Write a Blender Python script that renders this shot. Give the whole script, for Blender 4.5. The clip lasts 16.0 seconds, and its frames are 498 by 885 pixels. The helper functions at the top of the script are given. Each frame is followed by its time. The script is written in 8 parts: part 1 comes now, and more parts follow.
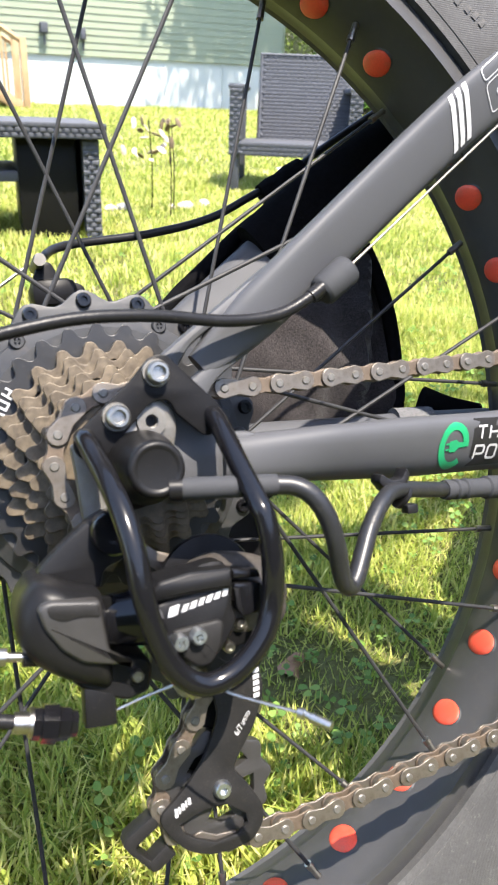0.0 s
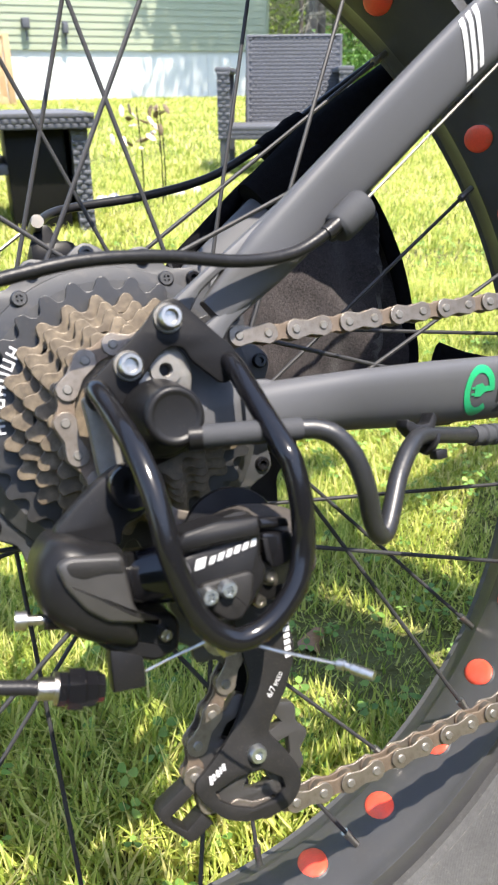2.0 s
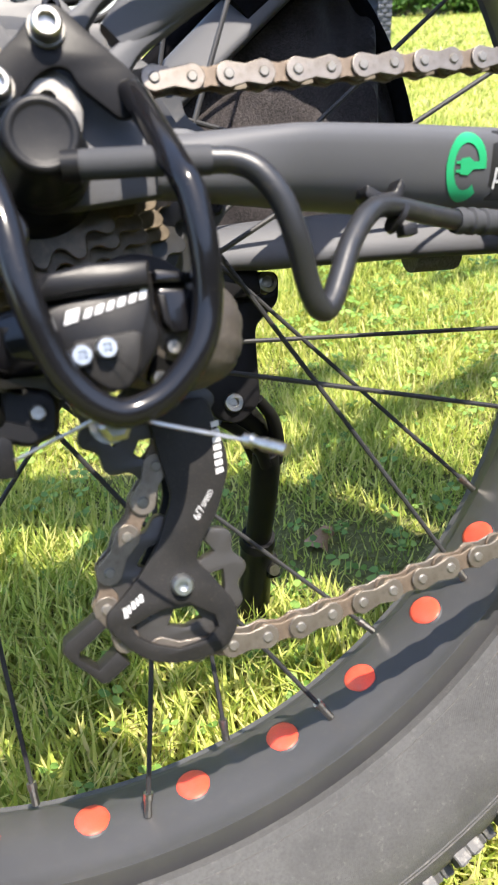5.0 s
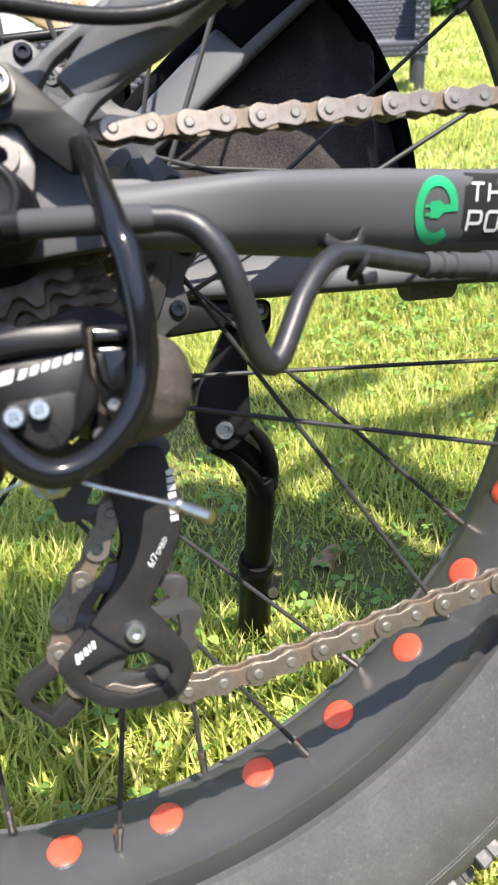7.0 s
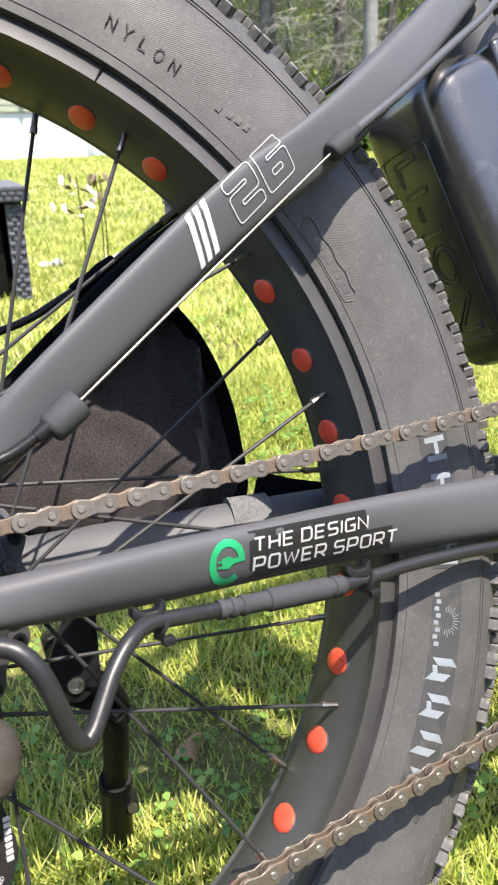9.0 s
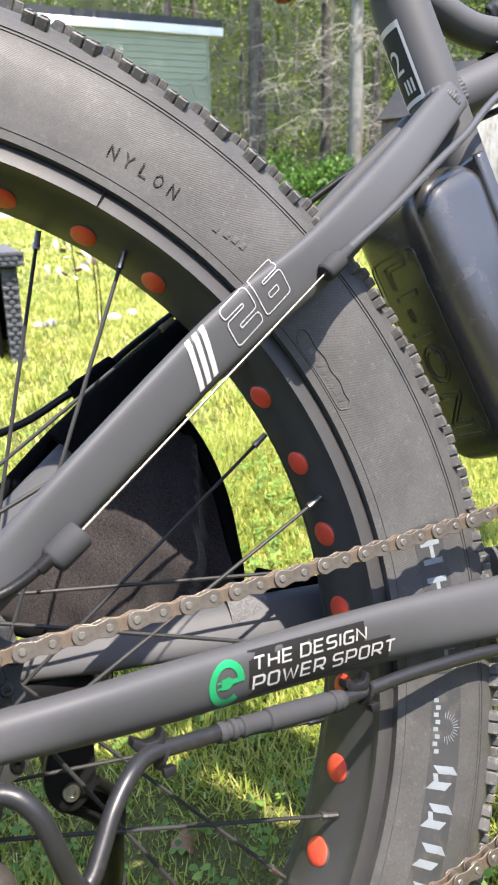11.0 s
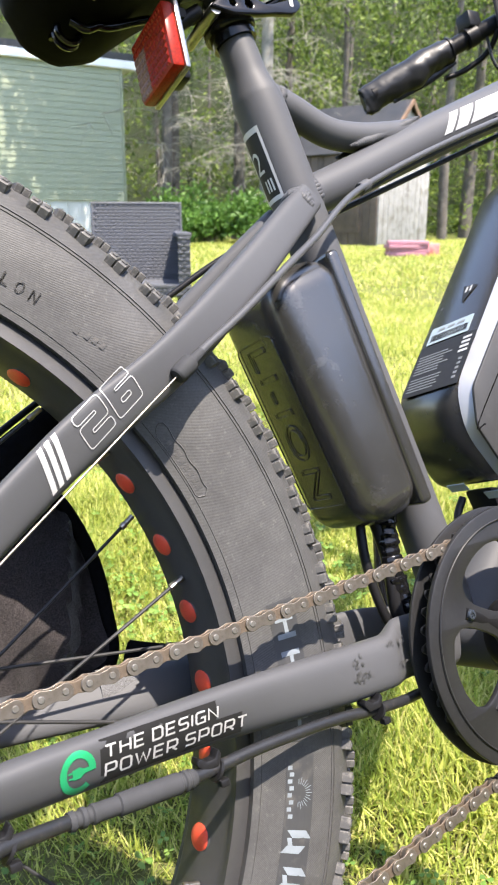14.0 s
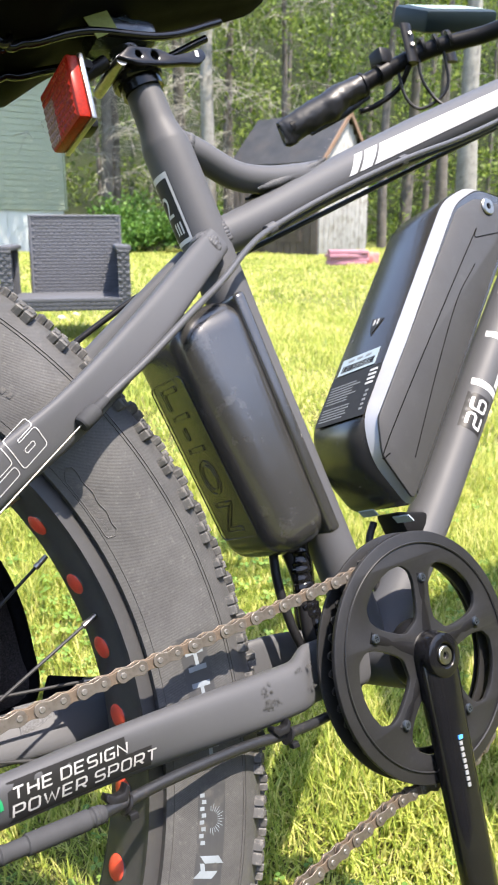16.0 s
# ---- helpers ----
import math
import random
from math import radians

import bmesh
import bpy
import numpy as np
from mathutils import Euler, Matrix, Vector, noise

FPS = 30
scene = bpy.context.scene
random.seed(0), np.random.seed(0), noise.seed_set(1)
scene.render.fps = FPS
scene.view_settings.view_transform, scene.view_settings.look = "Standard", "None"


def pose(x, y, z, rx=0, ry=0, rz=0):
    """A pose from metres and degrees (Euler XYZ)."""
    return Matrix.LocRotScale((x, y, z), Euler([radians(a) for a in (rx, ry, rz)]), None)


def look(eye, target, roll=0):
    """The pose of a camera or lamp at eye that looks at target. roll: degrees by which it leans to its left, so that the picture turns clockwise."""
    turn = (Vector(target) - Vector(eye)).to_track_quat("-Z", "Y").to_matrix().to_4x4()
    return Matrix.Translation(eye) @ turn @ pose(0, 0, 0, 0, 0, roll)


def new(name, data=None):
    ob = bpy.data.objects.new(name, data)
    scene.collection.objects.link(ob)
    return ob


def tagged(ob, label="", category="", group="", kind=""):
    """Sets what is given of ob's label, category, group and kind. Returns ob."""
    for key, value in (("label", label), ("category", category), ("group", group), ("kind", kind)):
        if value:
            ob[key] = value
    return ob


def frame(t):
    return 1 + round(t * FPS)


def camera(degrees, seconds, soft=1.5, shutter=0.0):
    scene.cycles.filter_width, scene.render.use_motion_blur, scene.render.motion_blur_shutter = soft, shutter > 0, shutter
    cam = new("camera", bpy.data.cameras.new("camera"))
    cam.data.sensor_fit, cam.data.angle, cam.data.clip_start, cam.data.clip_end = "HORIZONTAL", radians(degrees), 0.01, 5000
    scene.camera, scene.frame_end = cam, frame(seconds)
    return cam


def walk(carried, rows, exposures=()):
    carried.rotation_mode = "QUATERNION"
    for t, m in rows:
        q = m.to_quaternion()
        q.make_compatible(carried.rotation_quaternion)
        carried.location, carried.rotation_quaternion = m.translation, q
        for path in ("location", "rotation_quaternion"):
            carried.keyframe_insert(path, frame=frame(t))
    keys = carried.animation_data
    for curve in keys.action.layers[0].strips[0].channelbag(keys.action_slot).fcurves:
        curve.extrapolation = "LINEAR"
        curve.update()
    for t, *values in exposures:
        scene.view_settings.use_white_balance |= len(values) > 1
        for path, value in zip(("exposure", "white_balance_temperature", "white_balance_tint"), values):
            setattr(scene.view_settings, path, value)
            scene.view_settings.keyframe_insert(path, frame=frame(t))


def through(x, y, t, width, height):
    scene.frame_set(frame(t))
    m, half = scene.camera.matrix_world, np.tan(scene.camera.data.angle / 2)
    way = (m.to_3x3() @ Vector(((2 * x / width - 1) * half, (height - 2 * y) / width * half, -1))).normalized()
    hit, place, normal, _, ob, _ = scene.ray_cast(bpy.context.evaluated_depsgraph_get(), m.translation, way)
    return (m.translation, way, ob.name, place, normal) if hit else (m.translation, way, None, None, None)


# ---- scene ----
# The bicycle leans on its stand: its own axes are x ahead, y to its left, z up from the rear axle.
LEAN, HUB = 22.91, 0.3321
BIKE = pose(0, 0, HUB, -LEAN, 0, 0)
cam = camera(36.54, 16.0, 2.0)
cam.data.dof.use_dof, cam.data.dof.focus_distance, cam.data.dof.aperture_fstop = True, 0.50, 32.0
PATH = [
    (0, -0.0573, -0.3534, 0.4920, 65.48, -2.11, -21.81),
    (0.5, -0.0483, -0.3521, 0.4913, 65.23, -1.26, -22.71),
    (1, -0.0450, -0.3503, 0.4865, 64.98, -0.43, -23.27),
    (1.5, -0.0429, -0.3509, 0.4862, 64.77, 0.10, -23.48),
    (2, -0.0607, -0.3446, 0.4712, 64.69, 0.46, -22.76),
    (2.5, -0.0657, -0.3440, 0.4724, 64.09, -0.07, -21.78),
    (3, -0.0598, -0.3492, 0.4679, 63.61, -0.13, -21.18),
    (3.5, -0.0529, -0.3515, 0.4406, 62.92, 0.39, -21.53),
    (4, -0.0319, -0.3432, 0.4011, 61.18, 0.91, -21.82),
    (4.2, -0.0276, -0.3388, 0.3978, 60.94, 1.17, -21.71),
    (6.3, 0.0064, -0.3398, 0.3954, 60.18, 3.51, -17.18),
    (6.5, 0.0101, -0.3405, 0.3940, 60.18, 3.44, -17.19),
    (7, 0.0134, -0.3396, 0.4090, 60.72, 3.00, -17.22),
    (7.5, 0.0213, -0.3472, 0.4585, 62.90, 1.97, -18.60),
    (8, 0.0367, -0.3582, 0.4928, 64.59, 1.69, -22.24),
    (8.5, 0.0385, -0.3677, 0.5143, 66.57, 1.42, -24.67),
    (9, 0.0404, -0.3696, 0.5277, 68.11, 1.12, -25.60),
    (9.2, 0.0445, -0.3706, 0.5323, 68.50, 1.05, -25.63),
    (11.3, 0.0386, -0.3626, 0.5652, 72.28, 0.91, -26.58),
    (11.5, 0.0331, -0.3776, 0.5694, 72.54, 0.27, -26.54),
    (12, 0.0358, -0.3810, 0.5869, 73.06, 0.18, -27.11),
    (12.5, 0.0387, -0.3884, 0.5972, 73.57, 0.17, -27.72),
    (13, 0.0411, -0.3883, 0.6026, 73.81, 0.12, -28.56),
    (13.5, 0.0522, -0.3881, 0.5992, 73.97, 0.20, -29.92),
    (14, 0.0638, -0.3963, 0.6041, 73.93, -0.04, -32.41),
    (14.5, 0.0744, -0.4020, 0.6129, 73.99, -0.06, -33.50),
    (15, 0.0713, -0.4135, 0.6266, 74.02, -0.04, -34.49),
    (15.5, 0.0708, -0.4209, 0.6348, 74.15, 0.01, -35.49),
    (16, 0.0785, -0.4243, 0.6308, 74.49, 0.08, -36.51),
]
walk(cam, [(t, pose(x, y, z, rx, ry, rz)) for t, x, y, z, rx, ry, rz in PATH], [(0, 2.38, 6600, 13), (2, 2.36, 6600, 13), (3, 2.34, 6600, 13), (4, 2.38, 6650, 13), (6.8, 2.35, 6600, 13), (8, 2.20, 6700, 14), (9.2, 2.22, 6700, 14), (14, 2.31, 6750, 15), (16, 2.31, 6750, 15)])

# ---- light ----
SUN_FROM = Vector((0.11, -0.36, 0.925)).normalized()
world = bpy.data.worlds.new("sky")
world.use_nodes = True
scene.world = world
wn = world.node_tree.nodes
sky = wn.new("ShaderNodeTexSky")
sky.sky_type, sky.sun_disc = "NISHITA", False
sky.sun_elevation = math.asin(SUN_FROM.z)
sky.sun_rotation = math.atan2(SUN_FROM.x, SUN_FROM.y)
world.node_tree.links.new(sky.outputs[0], wn["Background"].inputs[0])
wn["Background"].inputs[1].default_value = 0.150
sun_data = bpy.data.lights.new("sun", "SUN")
sun_data.energy, sun_data.angle, sun_data.color = 3.6, radians(0.53), (1.0, 0.94, 0.83)
sun = new("sun", sun_data)
sun.matrix_world = look(SUN_FROM * 30, (0, 0, 0))


# ---- materials ----
def material(name, colour, rough=0.5, metal=0.0, second=None, scale=40.0, mix=0.5, fine=0.0, fine_scale=600.0, bump=0.0, coat=0.0,
             sheen=0.0, rough_vary=0.1, dirt=None, dirt_amount=0.0, dirt_scale=30.0, random_value=0.0, spec=0.5, dirt_low=0.52):
    """A surface with a broad mottling of two colours, a fine grain with relief, and dust or wear in patches."""
    m = bpy.data.materials.new(name)
    m.use_nodes = True
    n, l = m.node_tree.nodes, m.node_tree.links
    b = n["Principled BSDF"]
    b.inputs["Metallic"].default_value = metal
    b.inputs["Coat Weight"].default_value = coat
    b.inputs["Coat Roughness"].default_value = 0.15
    b.inputs["Sheen Weight"].default_value = sheen
    b.inputs["Specular IOR Level"].default_value = spec
    co = n.new("ShaderNodeTexCoord").outputs["Object"]

    def tex(s, detail=4.0, r=0.6):
        t = n.new("ShaderNodeTexNoise")
        t.inputs["Scale"].default_value, t.inputs["Detail"].default_value, t.inputs["Roughness"].default_value = s, detail, r
        l.new(co, t.inputs["Vector"])
        return t.outputs["Fac"]

    def ramp(src, a, z):
        r = n.new("ShaderNodeMapRange")
        r.inputs["From Min"].default_value, r.inputs["From Max"].default_value = a, z
        l.new(src, r.inputs["Value"])
        return r.outputs["Result"]

    def blend(fac, a, c):
        x = n.new("ShaderNodeMix")
        x.data_type = "RGBA"
        for k, v in (("Factor", fac), ("A", a), ("B", c)):
            s = [i for i in x.inputs if i.name == k and (i.type == "RGBA" or k == "Factor" and i.type == "VALUE")][0]
            if isinstance(v, bpy.types.NodeSocket):
                l.new(v, s)
            else:
                s.default_value = v
        return [o for o in x.outputs if o.type == "RGBA"][0]

    def times(src, k):
        x = n.new("ShaderNodeMath")
        x.operation = "MULTIPLY"
        l.new(src, x.inputs[0])
        x.inputs[1].default_value = k
        return x.outputs[0]

    second = second or tuple(c * 0.75 for c in colour)
    broad = ramp(tex(scale), 0.35, 0.65)
    out = blend(times(broad, mix), (*colour, 1), (*second, 1))
    grain = tex(fine_scale, 2.0)
    if fine:
        out = blend(times(ramp(grain, 0.4, 0.7), fine), out, (*[c * 0.35 for c in colour], 1))
    if dirt:
        out = blend(times(ramp(tex(dirt_scale, 8.0, 0.7), dirt_low, dirt_low + 0.16), dirt_amount), out, (*dirt, 1))
    if random_value:
        info = n.new("ShaderNodeObjectInfo")
        hsv = n.new("ShaderNodeHueSaturation")
        r = n.new("ShaderNodeMapRange")
        r.inputs["To Min"].default_value, r.inputs["To Max"].default_value = 1 - random_value, 1 + random_value
        l.new(info.outputs["Random"], r.inputs["Value"])
        l.new(r.outputs["Result"], hsv.inputs["Value"])
        l.new(out, hsv.inputs["Color"])
        out = hsv.outputs["Color"]
    l.new(out, b.inputs["Base Color"])
    rr = n.new("ShaderNodeMapRange")
    rr.inputs["To Min"].default_value, rr.inputs["To Max"].default_value = max(rough - rough_vary, 0.02), min(rough + rough_vary, 1)
    l.new(tex(scale * 2.3), rr.inputs["Value"])
    l.new(rr.outputs["Result"], b.inputs["Roughness"])
    if bump:
        bp = n.new("ShaderNodeBump")
        bp.inputs["Strength"].default_value = min(1.0, bump)
        bp.inputs["Distance"].default_value = 0.0006
        l.new(grain, bp.inputs["Height"])
        l.new(bp.outputs["Normal"], b.inputs["Normal"])
    return m


M_FRAME = material("frame_paint", (0.0540, 0.0553, 0.0597), 0.54, 0.0, (0.0490, 0.0502, 0.0545), 12, 0.7, 0.1, 2400, 0.05, dirt=(0.10, 0.095, 0.09), dirt_amount=0.05, dirt_scale=60, spec=0.18, rough_vary=0.04)
M_BLACK = material("black_plastic", (0.006, 0.006, 0.0066), 0.38, 0.0, (0.008, 0.0078, 0.0075), 60, 0.5, 0.1, 2400, 0.05, dirt=(0.10, 0.083, 0.065), dirt_amount=0.50, dirt_scale=1500, dirt_low=0.60, spec=0.14)
M_MATTBLACK = material("dusty_matt_black", (0.008, 0.0078, 0.0078), 0.55, 0.0, (0.014, 0.0133, 0.0126), 70, 0.6, 0.1, 2400, 0.08, dirt=(0.10, 0.083, 0.065), dirt_amount=0.35, dirt_scale=1700, dirt_low=0.57, spec=0.16)
M_GLOSS = material("gloss_black_enamel", (0.004, 0.004, 0.0048), 0.15, 0.0, (0.006, 0.006, 0.0065), 50, 0.5, 0, 600, 0.0, 0.0, dirt=(0.10, 0.085, 0.07), dirt_amount=0.45, dirt_scale=700, dirt_low=0.62, spec=0.28)
M_SATIN = material("satin_black_metal", (0.006, 0.006, 0.0068), 0.38, 0.0, (0.009, 0.0088, 0.0085), 40, 0.5, 0.1, 2400, 0.05, dirt=(0.13, 0.105, 0.08), dirt_amount=0.18, dirt_scale=900, dirt_low=0.60, spec=0.08)
M_RUBBER = material("tyre_rubber", (0.036, 0.035, 0.034), 0.55, 0.0, (0.048, 0.046, 0.044), 18, 0.8, 0.2, 1500, 0.15, dirt=(0.15, 0.135, 0.115), dirt_amount=0.35, dirt_scale=160, spec=0.4)
M_RIM = material("rim_paint", (0.032, 0.032, 0.033), 0.5, 0.0, (0.042, 0.041, 0.041), 25, 0.5, 0.05, 2400, 0.05, dirt=(0.08, 0.072, 0.062), dirt_amount=0.14, dirt_scale=160, spec=0.3)
M_RED = material("orange_red_rim_strip", (0.62, 0.055, 0.025), 0.5, 0.0, (0.50, 0.045, 0.022), 60, 0.7, 0.2, 900, 0.2, dirt=(0.25, 0.12, 0.08), dirt_amount=0.3, dirt_scale=120)
M_STEEL = material("bright_zinc_steel", (0.36, 0.345, 0.315), 0.32, 1.0, (0.26, 0.245, 0.215), 200, 0.7, 0.2, 2400, 0.06, dirt=(0.13, 0.105, 0.075), dirt_amount=0.3, dirt_scale=400)
M_CHAIN = material("chain_steel", (0.17, 0.15, 0.128), 0.42, 0.75, (0.12, 0.102, 0.084), 150, 0.8, 0.25, 2400, 0.08, dirt=(0.075, 0.058, 0.042), dirt_amount=0.5, dirt_scale=250)
M_INNER = material("rusty_inner_plate", (0.13, 0.098, 0.07), 0.55, 0.5, (0.075, 0.055, 0.04), 200, 0.8, 0.3, 2400, 0.1)
M_COG = material("dusty_sprocket_steel", (0.105, 0.082, 0.054), 0.46, 0.4, (0.040, 0.029, 0.018), 240, 0.8, 0.3, 2400, 0.08, dirt=(0.19, 0.15, 0.10), dirt_amount=0.45, dirt_scale=160)
M_COGBLACK = material("black_sprocket", (0.010, 0.010, 0.010), 0.35, 0.0, (0.016, 0.015, 0.014), 90, 0.8, 0.2, 2400, 0.05, dirt=(0.14, 0.11, 0.08), dirt_amount=0.2, dirt_scale=300, dirt_low=0.58, spec=0.4)
M_HUB = material("motor_cover_grey", (0.024, 0.025, 0.027), 0.5, 0.0, (0.020, 0.0205, 0.022), 40, 0.7, 0.15, 2400, 0.05, dirt=(0.09, 0.078, 0.065), dirt_amount=0.2, dirt_scale=160, spec=0.3)
M_GREYSLEEVE = material("grey_rubber_sleeve", (0.032, 0.033, 0.036), 0.72, 0.0, (0.026, 0.027, 0.029), 80, 0.6, 0.2, 2400, 0.06, spec=0.15)
M_CABLE = material("black_cable_jacket", (0.009, 0.009, 0.010), 0.34, 0.0, (0.013, 0.013, 0.0135), 80, 0.5, 0.1, 900, 0.15, dirt=(0.12, 0.11, 0.1), dirt_amount=0.12, dirt_scale=500, dirt_low=0.57, spec=0.14)
M_WHITE = material("white_print", (0.36, 0.36, 0.365), 0.5, 0.0, (0.31, 0.31, 0.31), 120, 0.5)
M_SILVER = material("silver_print", (0.40, 0.405, 0.41), 0.5, 0.1, (0.36, 0.36, 0.365), 80, 0.5)
M_GREEN = material("green_print", (0.003, 0.24, 0.095), 0.5, 0.0, (0.004, 0.21, 0.08), 80, 0.5)
M_DECAL = material("dark_decal", (0.016, 0.016, 0.017), 0.4, 0.0, (0.020, 0.020, 0.020), 80, 0.5, spec=0.1)
M_FABRIC = material("black_heather_cloth", (0.014, 0.0125, 0.0125), 0.95, 0.0, (0.044, 0.038, 0.038), 900, 1.0, 0.5, 1600, 1.0, sheen=0.15, rough_vary=0.04, spec=0.04)
M_WEBBING = material("black_webbing", (0.0035, 0.0035, 0.0040), 0.9, 0.0, (0.006, 0.006, 0.007), 300, 0.8, 0.4, 1200, 0.8, spec=0.02)
M_SPOKE = material("black_spoke", (0.018, 0.018, 0.019), 0.50, 0.0, (0.030, 0.030, 0.030), 30, 0.6, spec=0.14)
M_BATTERY = material("black_abs", (0.0185, 0.0182, 0.0178), 0.23, 0.0, (0.0250, 0.0246, 0.0240), 22, 0.8, 0.08, 2400, 0.05, dirt=(0.085, 0.084, 0.084), dirt_amount=0.40, dirt_scale=40, dirt_low=0.58, spec=0.80, rough_vary=0.10)
M_BATTERYSIDE = material("matt_dark_grey_abs", (0.026, 0.0258, 0.0262), 0.50, 0.0, (0.032, 0.0318, 0.0322), 22, 0.8, 0.08, 2400, 0.05, dirt=(0.07, 0.07, 0.07), dirt_amount=0.25, dirt_scale=60, dirt_low=0.58, spec=0.30)
M_LEAD = material("dark_grey_lead_jacket", (0.012, 0.0125, 0.014), 0.36, 0.0, (0.017, 0.0175, 0.019), 60, 0.5, 0.1, 900, 0.1, dirt=(0.10, 0.08, 0.06), dirt_amount=0.25, dirt_scale=240, dirt_low=0.56, spec=0.28)
M_HOUSING = material("pale_grey_cable_housing", (0.048, 0.049, 0.052), 0.36, 0.0, (0.040, 0.041, 0.044), 60, 0.5, 0.1, 900, 0.1, spec=0.3)
M_ZINC = material("blue_zinc_screw", (0.50, 0.52, 0.53), 0.36, 1.0, (0.36, 0.37, 0.37), 300, 0.6)
M_KNOB = material("dusty_tread_rubber", (0.038, 0.0375, 0.037), 0.6, 0.0, (0.058, 0.057, 0.055), 60, 0.9, 0.2, 1500, 0.15, dirt=(0.19, 0.175, 0.155), dirt_amount=0.6, dirt_scale=220, random_value=0.12, spec=0.35)
M_DUSTY = material("dusty_grey_plastic", (0.030, 0.026, 0.023), 0.6, 0.0, (0.045, 0.039, 0.033), 60, 0.8, 0.2, 1800, 0.1, dirt=(0.11, 0.092, 0.073), dirt_amount=0.4, dirt_scale=700, spec=0.3)
M_RINGGREY = material("worn_black_guard", (0.010, 0.010, 0.0108), 0.40, 0.0, (0.014, 0.014, 0.0145), 30, 0.7, 0.1, 2000, 0.04, dirt=(0.05, 0.048, 0.046), dirt_amount=0.12, dirt_scale=260, spec=0.28)
# glossless black for joints and for solid pieces that stand in for shaded gaps
M_GROOVE = material("groove_shadow_gap", (0.005, 0.005, 0.005), 0.9, 0, None, 40, 0.5, spec=0.0)
M_BLUEGREY = material("dark_blue_grey_alloy", (0.040, 0.048, 0.058), 0.25, 0.5, (0.03, 0.036, 0.044), 30, 0.5)
M_BODYFACE = material("grey_satin_nylon", (0.020, 0.0192, 0.0186), 0.45, 0.0, (0.027, 0.0255, 0.024), 120, 0.7, 0.15, 2400, 0.06, dirt=(0.10, 0.083, 0.065), dirt_amount=0.30, dirt_scale=1500, dirt_low=0.60, spec=0.35)
M_DULL = material("dusty_dull_alloy", (0.15, 0.142, 0.128), 0.45, 0.6, (0.10, 0.092, 0.08), 120, 0.7, 0.2, 2400, 0.08, dirt=(0.13, 0.105, 0.075), dirt_amount=0.5, dirt_scale=300)


# ---- mesh helpers ----
def part(name, bm, mat, parent=None, label="", smooth=True):
    me = bm if isinstance(bm, bpy.types.Mesh) else bpy.data.meshes.new(name)
    if me is not bm:
        bm.normal_update()
        bm.to_mesh(me)
        bm.free()
    if smooth:
        me.polygons.foreach_set("use_smooth", [True] * len(me.polygons))
        me.set_sharp_from_angle(angle=radians(38))
    me.materials.clear()
    me.materials.append(mat)
    ob = new(name, me)
    ob.parent = parent
    if label:
        tagged(ob, label)
    return ob


def thing(name, label, category, group="", kind="", at=None):
    ob = new(name)
    ob.empty_display_size = 0.05
    if at is not None:
        ob.matrix_world = at
    return tagged(ob, label, category, group, kind)


def smooth_path(pts, n=8):
    """Catmull-Rom through the points."""
    p = [Vector(q) for q in pts]
    p = [2 * p[0] - p[1]] + p + [2 * p[-1] - p[-2]]
    out = []
    for i in range(1, len(p) - 2):
        a, b, c, d = p[i - 1:i + 3]
        for k in range(n):
            t = k / n
            out.append(0.5 * (2 * b + (c - a) * t + (2 * a - 5 * b + 4 * c - d) * t * t + (3 * b - a - 3 * c + d) * t ** 3))
    return out + [p[-2]]


def squared(v, power):
    return math.copysign(abs(v) ** power, v)


def tube(pts, radius, seg=12, flat=1.0, ref=(0, 1, 0), bm=None, caps=True, power=1.0):
    """A tube along pts. radius: one, or one a point. flat: the section's half width along ref, as a share of the radius (one, or one a point)."""
    bm = bm or bmesh.new()
    p = [Vector(q) for q in pts]
    rad = radius if hasattr(radius, "__len__") else [radius] * len(p)
    fl = flat if hasattr(flat, "__len__") else [flat] * len(p)
    if len(rad) != len(p):
        rad = np.interp(np.linspace(0, 1, len(p)), np.linspace(0, 1, len(rad)), rad)
    if len(fl) != len(p):
        fl = np.interp(np.linspace(0, 1, len(p)), np.linspace(0, 1, len(fl)), fl)
    side = Vector(ref)
    rings = []
    for i, q in enumerate(p):
        d = (p[min(i + 1, len(p) - 1)] - p[max(i - 1, 0)]).normalized()
        s = side - d * side.dot(d)
        if s.length < 0.05:
            s = d.orthogonal()
        s.normalize()
        side = s if flat == 1.0 else Vector(ref)
        u = d.cross(s)
        rings.append([bm.verts.new(q + (s * squared(math.cos(a), power) * fl[i] + u * squared(math.sin(a), power)) * rad[i]) for a in (2 * math.pi * k / seg for k in range(seg))])
    for a, b in zip(rings, rings[1:]):
        for k in range(seg):
            bm.faces.new((a[k], a[(k + 1) % seg], b[(k + 1) % seg], b[k]))
    if caps:
        bm.faces.new(rings[0][::-1])
        bm.faces.new(rings[-1])
    return bm


